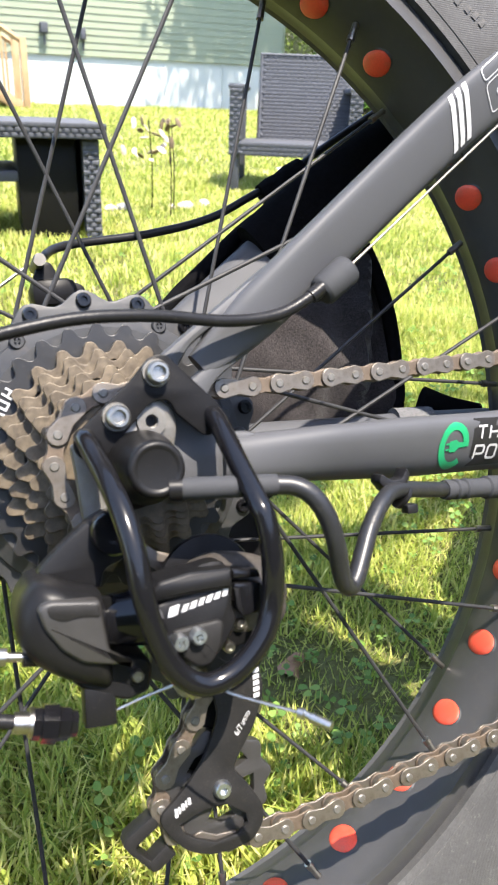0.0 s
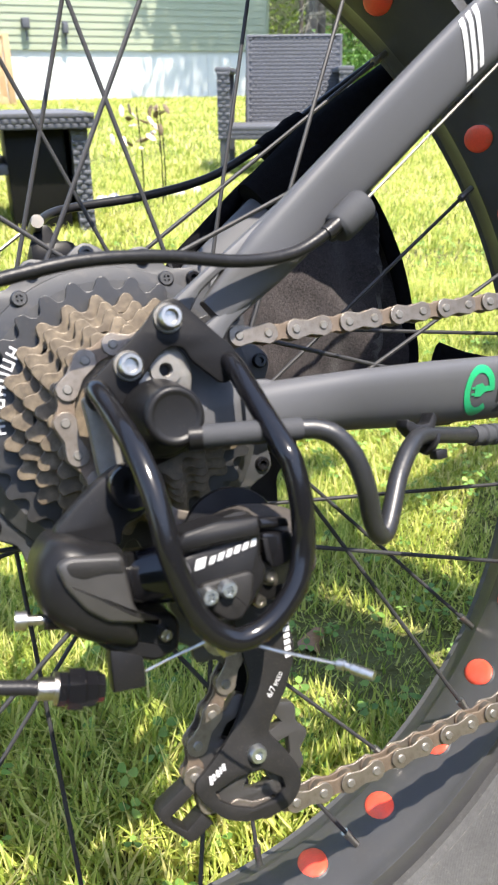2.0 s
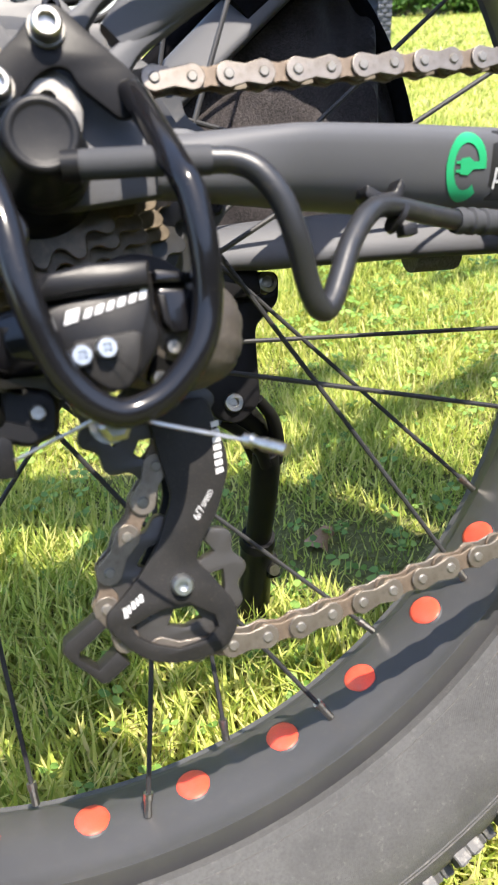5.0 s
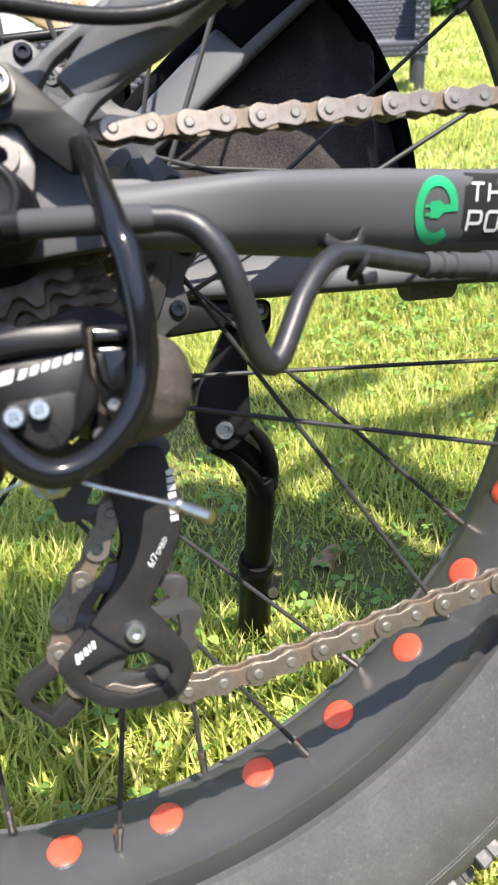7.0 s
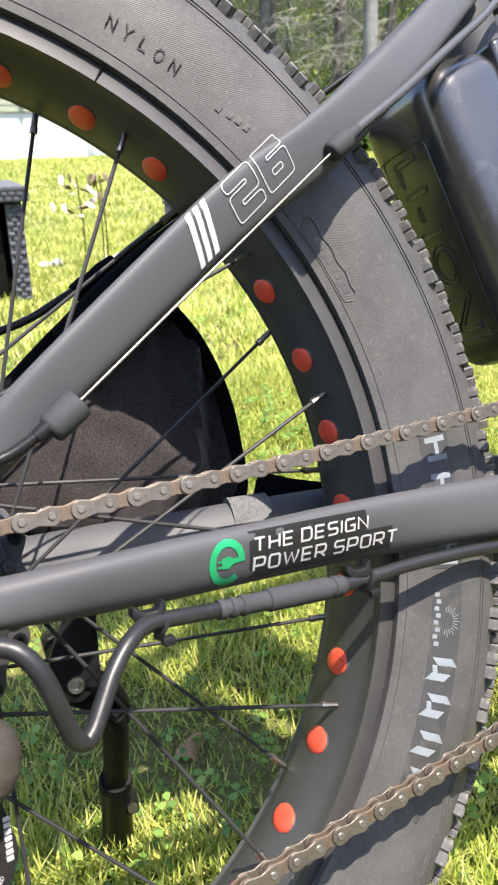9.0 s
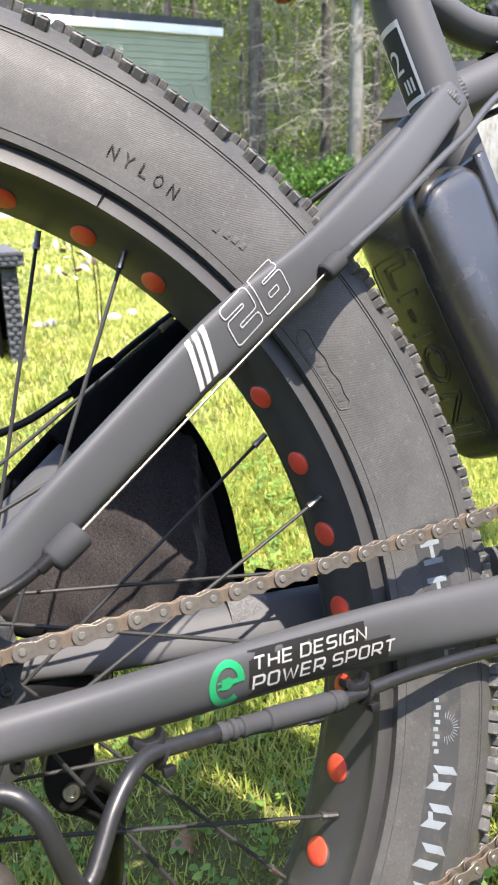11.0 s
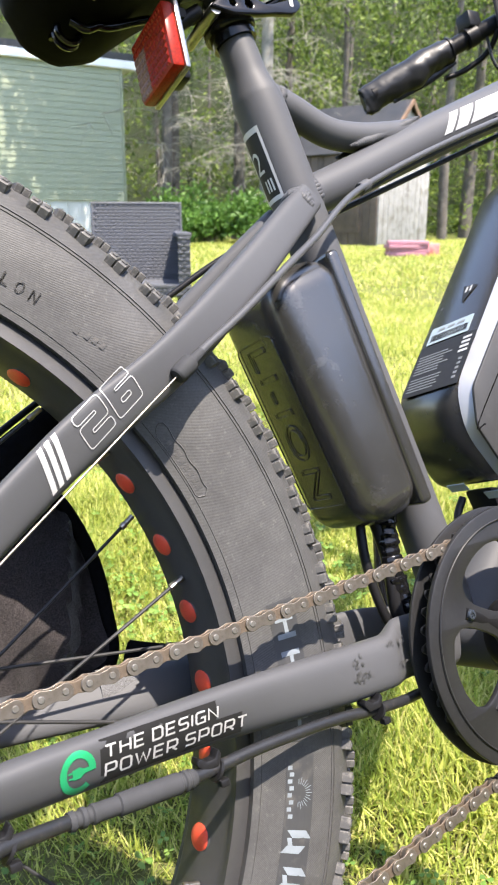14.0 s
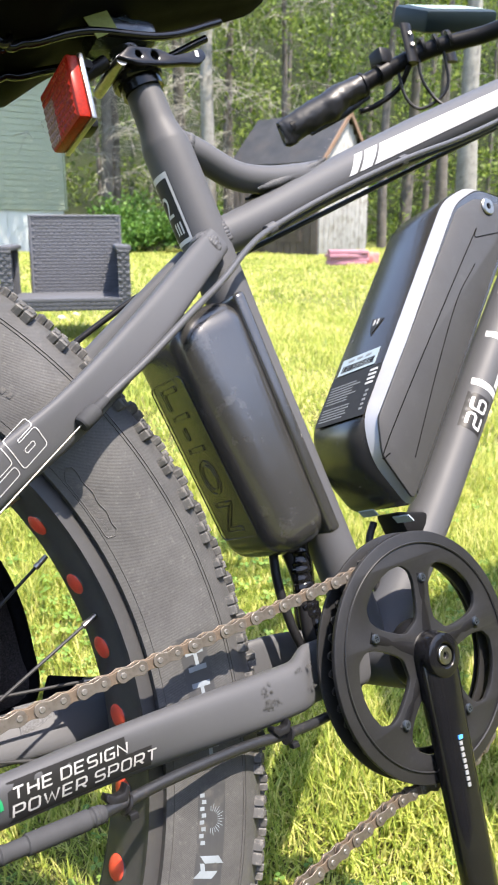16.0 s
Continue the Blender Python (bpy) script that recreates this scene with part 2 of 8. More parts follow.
def lathe(profile, seg=32, at=(0, 0, 0), bm=None, closed=False, arc=None):
    """Turns (radius, y) round the y axis through at."""
    bm = bm or bmesh.new()
    x0, y0, z0 = at
    rings = []
    for k in range(seg):
        a = 2 * math.pi * k / seg
        rings.append([bm.verts.new((x0 + r * math.cos(a), y0 + y, z0 + r * math.sin(a))) for r, y in profile])
    n = len(profile)
    for k in range(seg):
        a, b = rings[k], rings[(k + 1) % seg]
        for i in range(n if closed else n - 1):
            q = (a[i], a[(i + 1) % n], b[(i + 1) % n], b[i])
            bm.faces.new(q)
    if not closed:
        bm.faces.new([r[0] for r in rings])
        bm.faces.new([r[-1] for r in rings][::-1])
    bmesh.ops.recalc_face_normals(bm, faces=bm.faces)
    return bm


def box(x0, x1, y0, y1, z0, z1, bevel=0.0, bm=None, segs=2, m=None):
    made = bmesh.new()
    bmesh.ops.create_cube(made, size=1)
    bmesh.ops.transform(made, verts=made.verts, matrix=Matrix.Translation(((x0 + x1) / 2, (y0 + y1) / 2, (z0 + z1) / 2)) @ Matrix.Diagonal((x1 - x0, y1 - y0, z1 - z0, 1)))
    if bevel:
        bmesh.ops.bevel(made, geom=made.edges[:], offset=bevel, segments=segs, profile=0.5, affect="EDGES")
    if m is not None:
        bmesh.ops.transform(made, verts=made.verts, matrix=m)
    return join(bm, made)


def join(bm, made):
    if bm is None:
        return made
    me = bpy.data.meshes.new("t")
    made.to_mesh(me)
    made.free()
    bm.from_mesh(me)
    bpy.data.meshes.remove(me)
    return bm


def from_curve(cu, m):
    ob = bpy.data.objects.new("t", cu)
    scene.collection.objects.link(ob)
    me = bpy.data.meshes.new_from_object(ob.evaluated_get(bpy.context.evaluated_depsgraph_get()))
    bm = bmesh.new()
    bm.from_mesh(me)
    bpy.data.objects.remove(ob)
    bpy.data.curves.remove(cu)
    bpy.data.meshes.remove(me)
    bmesh.ops.remove_doubles(bm, verts=bm.verts, dist=1e-6)
    bmesh.ops.transform(bm, verts=bm.verts, matrix=m)
    return bm


# maps a drawing's x, y to the bicycle's x, z, seen from its right side
SIDE = Matrix(((1, 0, 0, 0), (0, 0, -1, 0), (0, 1, 0, 0), (0, 0, 0, 1)))


def plate(outlines, y, thick, bevel=0.0, m=None):
    """A plate of the outline (and holes) in the bicycle's x, z; its outer (right) face lies at y."""
    cu = bpy.data.curves.new("t", "CURVE")
    cu.dimensions, cu.fill_mode = "2D", "BOTH"
    cu.extrude, cu.bevel_depth, cu.bevel_resolution = max(thick / 2 - bevel, 0.0), bevel, 1
    cu.offset = -bevel
    for line in outlines:
        s = cu.splines.new("POLY")
        s.points.add(len(line) - 1)
        for q, (x, z) in zip(s.points, line):
            q.co = (x, z, 0, 1)
        s.use_cyclic_u = True
    return from_curve(cu, Matrix.Translation((0, y + thick / 2, 0)) @ (m or Matrix()) @ SIDE)


def lettering(text, size, m, depth=0.0003, align="LEFT", shear=0.0, bevel=0.0, space=1.0, bold=0.0):
    cu = bpy.data.curves.new("t", "FONT")
    cu.body, cu.size, cu.extrude, cu.align_x, cu.shear, cu.space_character = text, size, depth, align, shear, space
    cu.resolution_u, cu.offset = 3, bold
    if bevel:
        cu.fill_mode, cu.bevel_depth = "NONE", bevel
    return from_curve(cu, m)


def ring(cx, cz, r, n=24, a0=0.0):
    return [(cx + r * math.cos(a0 + 2 * math.pi * k / n), cz + r * math.sin(a0 + 2 * math.pi * k / n)) for k in range(n)]


def round_poly(pts, r, n=4):
    """Rounds a polygon's corners."""
    out = []
    for i, q in enumerate(pts):
        q, a, b = Vector(q), Vector(pts[i - 1]), Vector(pts[(i + 1) % len(pts)])
        u, v = a - q, b - q
        k = min(r, u.length * 0.45, v.length * 0.45)
        s, e = q + u.normalized() * k, q + v.normalized() * k
        for j in range(n + 1):
            t = j / n
            out.append(tuple((1 - t) ** 2 * s + 2 * t * (1 - t) * q + t * t * e))
    return out


def inset(poly, d):
    """A polygon (in either sense) drawn in by d."""
    area = sum(a[0] * b[1] - b[0] * a[1] for a, b in zip(poly, poly[1:] + poly[:1]))
    d = d if area > 0 else -d
    out = []
    for i, q in enumerate(poly):
        q, a, b = Vector(q), Vector(poly[i - 1]), Vector(poly[(i + 1) % len(poly)])
        u, v = (q - a).normalized(), (b - q).normalized()
        n, m = Vector((-u.y, u.x)), Vector((-v.y, v.x))
        k = n + m
        out.append(tuple(q + k * (d / max(k.dot(n), 0.35))))
    return out


def layers(levels, bm=None, caps=True):
    """A solid through outlines of one length, each (y, points in x, z), from the right to the left."""
    bm = bm or bmesh.new()
    rows = [[bm.verts.new((x, y, z)) for x, z in pts] for y, pts in levels]
    n = len(rows[0])
    for a, b in zip(rows, rows[1:]):
        for k in range(n):
            bm.faces.new((a[k], b[k], b[(k + 1) % n], a[(k + 1) % n]))
    if caps:
        bm.faces.new(rows[0])
        bm.faces.new(rows[-1][::-1])
    bmesh.ops.recalc_face_normals(bm, faces=bm.faces)
    return bm


# ---- the garden ----
def ground_height(x, y):
    """A lawn with a shallow dip beside the bicycle that rises gently to the house."""
    r2 = (x - 0.27) ** 2 + (y - 0.40) ** 2
    return -0.095 * np.exp(-r2 / 0.33) + 0.25 * np.clip((np.hypot(x, y) - 4.0) / 11.0, 0, 1) ** 1.3 + 0.012 * np.sin(x * 1.7 + 0.4) * np.sin(y * 1.3)


def lawn_material():
    m = bpy.data.materials.new("lawn_soil_and_grass")
    m.use_nodes = True
    n, l = m.node_tree.nodes, m.node_tree.links
    b = n["Principled BSDF"]
    b.inputs["Roughness"].default_value = 0.9
    b.inputs["Specular IOR Level"].default_value = 0.1
    co = n.new("ShaderNodeTexCoord").outputs["Object"]
    ramps = []
    for s, d in ((0.9, 3.0), (9.0, 6.0), (60.0, 4.0)):
        t = n.new("ShaderNodeTexNoise")
        t.inputs["Scale"].default_value, t.inputs["Detail"].default_value = s, d
        l.new(co, t.inputs["Vector"])
        ramps.append(t.outputs["Fac"])
    r = n.new("ShaderNodeValToRGB")
    r.color_ramp.elements[0].position, r.color_ramp.elements[0].color = 0.3, (0.055, 0.062, 0.020, 1)
    r.color_ramp.elements[1].position, r.color_ramp.elements[1].color = 0.7, (0.20, 0.205, 0.070, 1)
    e = r.color_ramp.elements.new(0.52)
    e.color = (0.115, 0.130, 0.036, 1)
    a = n.new("ShaderNodeMath")
    a.operation = "MULTIPLY_ADD"
    a.inputs[1].default_value = 0.55
    l.new(ramps[0], a.inputs[0])
    c = n.new("ShaderNodeMath")
    c.operation = "MULTIPLY"
    c.inputs[1].default_value = 0.45
    l.new(ramps[1], c.inputs[0])
    l.new(c.outputs[0], a.inputs[2])
    l.new(a.outputs[0], r.inputs[0])
    # bare thatch where the turf is built blade by blade, a grassy sheet beyond it
    far = n.new("ShaderNodeVectorMath")
    far.operation = "DISTANCE"
    far.inputs[1].default_value = (0.65, 0.6, 0.0)
    l.new(co, far.inputs[0])
    fade = n.new("ShaderNodeMapRange")
    fade.inputs["From Min"].default_value, fade.inputs["From Max"].default_value = 1.2, 3.0
    l.new(far.outputs["Value"], fade.inputs["Value"])
    soil = n.new("ShaderNodeMix")
    soil.data_type = "RGBA"
    soil.inputs[6].default_value = (0.085, 0.085, 0.030, 1)
    l.new(fade.outputs["Result"], soil.inputs[0])
    l.new(r.outputs[0], soil.inputs[7])
    l.new(soil.outputs[2], b.inputs["Base Color"])
    bp = n.new("ShaderNodeBump")
    bp.inputs["Distance"].default_value = 0.02
    l.new(ramps[2], bp.inputs["Height"])
    l.new(bp.outputs["Normal"], b.inputs["Normal"])
    return m


M_LAWN = lawn_material()


def ground():
    bm = bmesh.new()
    xs = np.concatenate([[-900, -200, -60, -25], np.linspace(-12, 30, 85), [45, 90, 250, 900]])
    ys = np.concatenate([[-900, -200, -50], np.linspace(-12, 32, 89), [45, 90, 250, 900]])
    grid = [[bm.verts.new((x, y, float(ground_height(x, y)))) for x in xs] for y in ys]
    for a, b in zip(grid, grid[1:]):
        for k in range(len(xs) - 1):
            bm.faces.new((a[k], a[k + 1], b[k + 1], b[k]))
    return tagged(part("ground", bm, M_LAWN), "sunlit lawn of mixed grass and clover", "lawn", kind="structure")


ground()

M_SIDING = material("pale_green_siding", (0.205, 0.228, 0.155), 0.55, 0, (0.180, 0.204, 0.132), 1.5, 0.6, 0.1, 200, 0.1)
M_SKIRT = material("white_skirting", (0.43, 0.445, 0.43), 0.6, 0, (0.37, 0.385, 0.37), 1.2, 0.6, 0.05, 200, 0.1)
M_ROOFEDGE = material("white_roof_trim", (0.72, 0.73, 0.74), 0.5, 0, (0.6, 0.61, 0.62), 3, 0.5)
M_DECK = material("new_pine_wood", (0.36, 0.24, 0.12), 0.65, 0, (0.28, 0.175, 0.085), 6, 0.7, 0.3, 120, 0.3)
M_WICKER = material("grey_resin_wicker", (0.074, 0.078, 0.088), 0.6, 0, (0.060, 0.063, 0.071), 40, 0.6, 0.1, 500, 0.1, random_value=0.1, spec=0.12)
M_SHED = material("weathered_shed_boards", (0.105, 0.080, 0.064), 0.85, 0, (0.065, 0.048, 0.038), 5, 0.8, 0.4, 90, 0.5, random_value=0.2)
M_POST = material("bleached_grey_boards", (0.30, 0.295, 0.285), 0.8, 0, (0.20, 0.195, 0.185), 4, 0.8, 0.3, 90, 0.4, dirt=(0.10, 0.085, 0.065), dirt_amount=0.75, dirt_scale=5, dirt_low=0.50)
M_TIN = material("dark_sheet_roof", (0.020, 0.022, 0.026), 0.5, 0.0, (0.038, 0.038, 0.040), 3, 0.7, dirt=(0.07, 0.055, 0.045), dirt_amount=0.25, dirt_scale=2.5, spec=0.3)
M_PINK = material("pink_foam_board", (0.36, 0.17, 0.21), 0.7, 0, (0.30, 0.13, 0.165), 8, 0.6)


def house():
    h = thing("house", "pale green clapboard house on white skirting", "house", at=pose(0, 15.5, 0))
    x0, x1, base = -9.0, 7.0, 0.15
    part("wall", box(x0, x1, 0, 0.2, 1.1, 3.7, 0), M_SIDING, h)
    part("side_wall", box(x1 - 0.2, x1, 0.2, 6.0, 1.1, 3.7, 0), M_SIDING, h)
    n = 22
    for k in range(n):
        z = 1.1 + k * 2.6 / n
        bm = bmesh.new()
        v = [bm.verts.new(c) for c in ((x0, -0.016, z), (x1, -0.016, z), (x1, -0.003, z + 2.6 / n), (x0, -0.003, z + 2.6 / n), (x0, 0, z), (x1, 0, z))]
        bm.faces.new((v[0], v[1], v[2], v[3]))
        bm.faces.new((v[4], v[5], v[1], v[0]))
        part("clapboard", bm, M_SIDING, h, smooth=False)
    part("corner_trim", box(x1 - 0.02, x1 + 0.02, -0.03, 0.08, 1.1, 3.7, 0.004), M_SIDING, h)
    part("skirting", box(x0, x1 - 0.05, 0.03, 0.15, 0.1, 1.12, 0), M_SKIRT, h, "white skirting panels")
    for k in range(13):
        part("skirting_seam", box(x1 - 1.2 * k - 0.1, x1 - 1.2 * k - 0.085, 0.02, 0.03, 0.12, 1.1), M_SKIRT, h)
    part("footing", box(x0, x1, 0.0, 0.2, -0.1, 0.26, 0), M_POST, h, "grey concrete footing")
    part("roof", box(x0, x1 + 0.32, -0.10, 6.2, 3.7, 3.86, 0.01), M_ROOFEDGE, h, "white roof edge")
    part("roof_slope", box(x0, x1 + 0.3, -0.08, 6.3, 3.86, 4.0, 0), M_TIN, h)


house()


# ---- the bicycle ----
bike = thing("electric_bicycle", "matt grey fat-tyre electric bicycle leaning on its kickstand", "bicycle", at=BIKE)

SEAT_STAY = [(0.036, -0.0920, 0.0255), (0.062, -0.0935, 0.045), (0.1, -0.093, 0.073), (0.166, -0.085, 0.121), (0.205, -0.081, 0.147), (0.264, -0.072, 0.181), (0.337, -0.054, 0.234), (0.395, -0.034, 0.279), (0.430, -0.020, 0.306)]
CHAIN_STAY = [(0.040, -0.091, -0.013), (0.09, -0.088, -0.017), (0.135, -0.079, -0.0205), (0.178, -0.071, -0.0235), (0.218, -0.064, -0.026), (0.265, -0.058, -0.0295), (0.345, -0.053, -0.036), (0.395, -0.048, -0.0395), (0.435, -0.038, -0.043), (0.475, -0.022, -0.050)]
TOP_TUBE = [(0.432, 0, 0.312), (0.50, 0, 0.337), (0.60, 0, 0.3770), (0.73, 0, 0.4260), (0.83, 0, 0.4620), (0.93, 0, 0.4990), (1.03, 0, 0.532)]
TOP_RAD = [0.0160, 0.0172, 0.0195, 0.0225, 0.0235, 0.0235, 0.0230]
AXLE = (0.004, -0.008)
CRANK = (0.506, -0.060)


def mirror(pts):
    return [(x, -y, z) for x, y, z in pts]


def across(p, x, z):
    """Where a point of the side plane lies on a tube's line: its distance above the line, the piece and the share of it."""
    best = None
    for i in range(len(p) - 1):
        a, b = p[i], p[i + 1]
        d = Vector((b.x - a.x, b.z - a.z))
        w = Vector((x - a.x, z - a.z))
        t = min(max(w.dot(d) / d.length_squared, 0), 1)
        off = w - d * t
        if best is None or off.length < abs(best[0]):
            best = (math.copysign(off.length, d.x * off.y - d.y * off.x), i, t)
    return best


def face_lean(path, x):
    """How far a stay's outer face is turned down towards the rear axle, straightening ahead."""
    most, x0, x1 = STAY_LEAN[0] if path is SEAT_STAY else STAY_LEAN[1] if path is CHAIN_STAY else (0.0, 0.2, 0.3)
    k = min(1.0, max(0.0, (x - x0) / (x1 - x0)))
    return most * (1 - k * k * (3 - 2 * k)) * min(1.0, max(0.0, (x - 0.05) / 0.04))


STAY_LEAN = ((0.42, 0.22, 0.37), (0.42, 0.22, 0.38))


def frame_tubes():
    for side in (1, -1):
        pts = SEAT_STAY if side == 1 else mirror(SEAT_STAY)
        stay = tube(smooth_path(pts, 6), [0.0060, 0.0110, 0.0125, 0.0135, 0.0145, 0.0145, 0.0134, 0.0128, 0.0122], 28, [0.7, 0.75, 0.78, 0.7, 0.65, 0.65, 0.7, 0.8, 0.9], power=0.5)
        line = smooth_path(SEAT_STAY, 6)
        for v in stay.verts:
            v.co.y -= side * face_lean(SEAT_STAY, v.co.x) * across(line, v.co.x, v.co.z)[0]
        part("seat_stay", stay, M_FRAME, bike)
        pts = CHAIN_STAY if side == 1 else mirror(CHAIN_STAY)
        stay = tube(smooth_path(pts, 10), [0.0095, 0.0125, 0.0145, 0.0150, 0.0160, 0.0170, 0.0180, 0.0180, 0.0185, 0.0185], 28, [1.0, 0.95, 0.85, 0.75, 0.7, 0.65, 0.6, 0.55, 0.5, 0.5], power=0.72)
        # the front end is pressed in beside the chainring and its upper edge rises
        line = smooth_path(CHAIN_STAY, 6)
        for v in stay.verts:
            v.co.y -= side * face_lean(CHAIN_STAY, v.co.x) * across(line, v.co.x, v.co.z)[0]
            k = max(0.0, min(1.0, (v.co.x - 0.388) / 0.026))
            k = k * k * (3 - 2 * k)
            out = max(0.0, -side * v.co.y - 0.030) / 0.02
            v.co.y += side * k * 0.0085 * min(1.0, out)
            v.co.z += k * 0.0070 * max(0.0, min(1.0, (v.co.z + 0.044) / 0.016))
        part("chain_stay", stay, M_FRAME, bike)
    part("seat_tube", tube(smooth_path([(0.506, 0, -0.055), (0.494, 0, 0.033), (0.461, 0, 0.2), (0.4355, 0, 0.33), (0.4245, 0, 0.385), (0.4215, 0, 0.400), (0.4180, 0, 0.4175), (0.413, 0, 0.446)], 6),
                           [0.0195, 0.0195, 0.0195, 0.0205, 0.0207, 0.0203, 0.0162, 0.0150], 28), M_FRAME, bike)
    part("top_tube", tube(smooth_path(TOP_TUBE, 6), TOP_RAD, 24), M_FRAME, bike)
    part("seat_tube_brace", tube(smooth_path([(0.428, 0, 0.405), (0.452, 0, 0.395), (0.484, 0, 0.378), (0.515, 0, 0.3745), (0.555, 0, 0.3790), (0.590, 0, 0.3880)], 6), [0.0125, 0.0125, 0.0125, 0.0125, 0.0120, 0.0090], 20), M_FRAME, bike)
    part("down_tube", tube(smooth_path([(0.506, 0, -0.058), (0.6122, 0, 0.0363), (0.70, 0, 0.1219), (0.81, 0, 0.229), (1.045, 0, 0.455)], 6), 0.0210, 24), M_FRAME, bike)
    part("head_tube", tube([(1.078, 0, 0.385), (1.02, 0, 0.575)], 0.025, 24), M_FRAME, bike)
    part("bottom_bracket_shell", lathe([(0.0, -0.052), (0.019, -0.052), (0.021, -0.05), (0.021, 0.05), (0.019, 0.052), (0.0, 0.052)], 28, (CRANK[0], 0, CRANK[1])), M_FRAME, bike)
    part("stay_bridge", tube([(0.385, -0.036, 0.268), (0.385, 0.036, 0.268)], 0.008, 14), M_FRAME, bike)
    # fish-scale weld beads round the joints
    rng = random.Random(4)
    for (cx, cy, cz), r, ax, bead in (((0.4490, 0, 0.3200), 0.0172, (0.93, 0, 0.36), 0.0034), ((0.4205, -0.0222, 0.3000), 0.0130, (0.80, 0.30, 0.60), 0.0032), ((0.4235, -0.0205, 0.3030), 0.0126, (0.80, 0.30, 0.60), 0.0030), ((0.4400, 0, 0.3995), 0.0128, (0.9, 0, -0.45), 0.0026)):
        bm = bmesh.new()
        ax = Vector(ax).normalized()
        u = ax.orthogonal().normalized()
        v = ax.cross(u)
        for k in range(36):
            a = 2 * math.pi * k / 36
            c = Vector((cx, cy, cz)) + (u * math.cos(a) + v * math.sin(a)) * r * (1 + rng.uniform(-0.02, 0.02)) + ax * rng.uniform(-0.0006, 0.0006)
            away = (c - Vector((cx, cy, cz))).normalized()
            lay = Matrix((ax, ax.cross(away), away)).transposed().to_4x4()
            bmesh.ops.create_icosphere(bm, subdivisions=2, radius=bead * 1.15, matrix=Matrix.Translation(c - away * bead * 0.55) @ lay @ Matrix.Rotation(0.35, 4, "X") @ Matrix.Diagonal((1.35, 0.75, 0.80, 1)))
        tagged(part("weld_bead", bm, M_FRAME, bike), kind="stuff")
    # the long flat weld where the brace runs into the top tube
    seam = bmesh.new()
    for side in (1, -1):
        for k in range(40):
            f = k / 39
            c = Vector((0.500 + 0.092 * f, -side * (0.0104 - 0.0030 * f), 0.3605 + 0.0347 * f - 0.0020 * math.sin(math.pi * f) + rng.uniform(-0.0004, 0.0004)))
            bmesh.ops.create_icosphere(seam, subdivisions=2, radius=0.0030 * min(1.0, 0.35 + 3 * f, 0.35 + 3 * (1 - f)), matrix=Matrix.Translation(c) @ Matrix.Rotation(radians(-20), 4, "Y") @ Matrix.Diagonal((0.9, 1.0, 1.3, 1)))
    tagged(part("weld_bead", seam, M_FRAME, bike), kind="stuff")
    # dropouts: an open casting that carries the axle and both stays
    for side in (1, -1):
        outline = round_poly([(-0.010, -0.016), (0.010, -0.024), (0.052, -0.0225), (0.062, -0.010), (0.056, -0.003), (0.036, -0.001), (0.034, 0.009), (0.042, 0.020), (0.070, 0.037), (0.088, 0.056), (0.074, 0.068), (0.050, 0.052), (0.030, 0.0385), (0.012, 0.026), (-0.008, 0.010)], 0.005)
        hole = round_poly([(0.0235, 0.0225), (0.030, 0.0200), (0.0375, 0.0250), (0.0480, 0.0365), (0.0430, 0.0415), (0.0320, 0.0340)], 0.003)[::-1]
        part("dropout", plate([outline, hole], -0.0965 if side == 1 else 0.0865, 0.0085, 0.0022), M_FRAME, bike)


frame_tubes()


# ---- rear wheel ----
def wheel(name, m, steer_side=True):
    prof = [(0.2716, -0.0120), (0.2722, -0.0180), (0.2738, -0.0300), (0.2752, -0.0362), (0.2740, -0.0400), (0.2742, -0.0416), (0.2850, -0.0390), (0.2866, -0.0378), (0.2852, -0.0350), (0.2820, -0.0290), (0.2790, -0.0120),
            (0.2790, 0.0120), (0.2840, 0.0280), (0.2852, 0.0370), (0.2866, 0.0395), (0.2858, 0.0400), (0.2835, 0.0330), (0.2790, 0.0225), (0.2732, 0.0145), (0.2716, 0.0120)]
    rim = part(name, lathe(prof, 144, closed=True), M_RIM, bike, "black alloy rim with round cut-outs")
    rim.matrix_basis = m
    t = []
    for k in range(25):
        a = math.pi * k / 24
        y = 0.0555 * math.cos(a)
        r = 0.2855 + 0.0915 * math.sin(a) ** 0.72 if 0 < k < 24 else 0.2855
        y *= 1 - 0.22 * (1 - math.sin(a)) ** 3
        t.append((r, y))
    part("tyre", lathe(t + [(0.2855, -0.034), (0.2855, 0.034)], 180, closed=True), M_TYRE, rim, "grey worn black rubber fat tyre")
    return rim


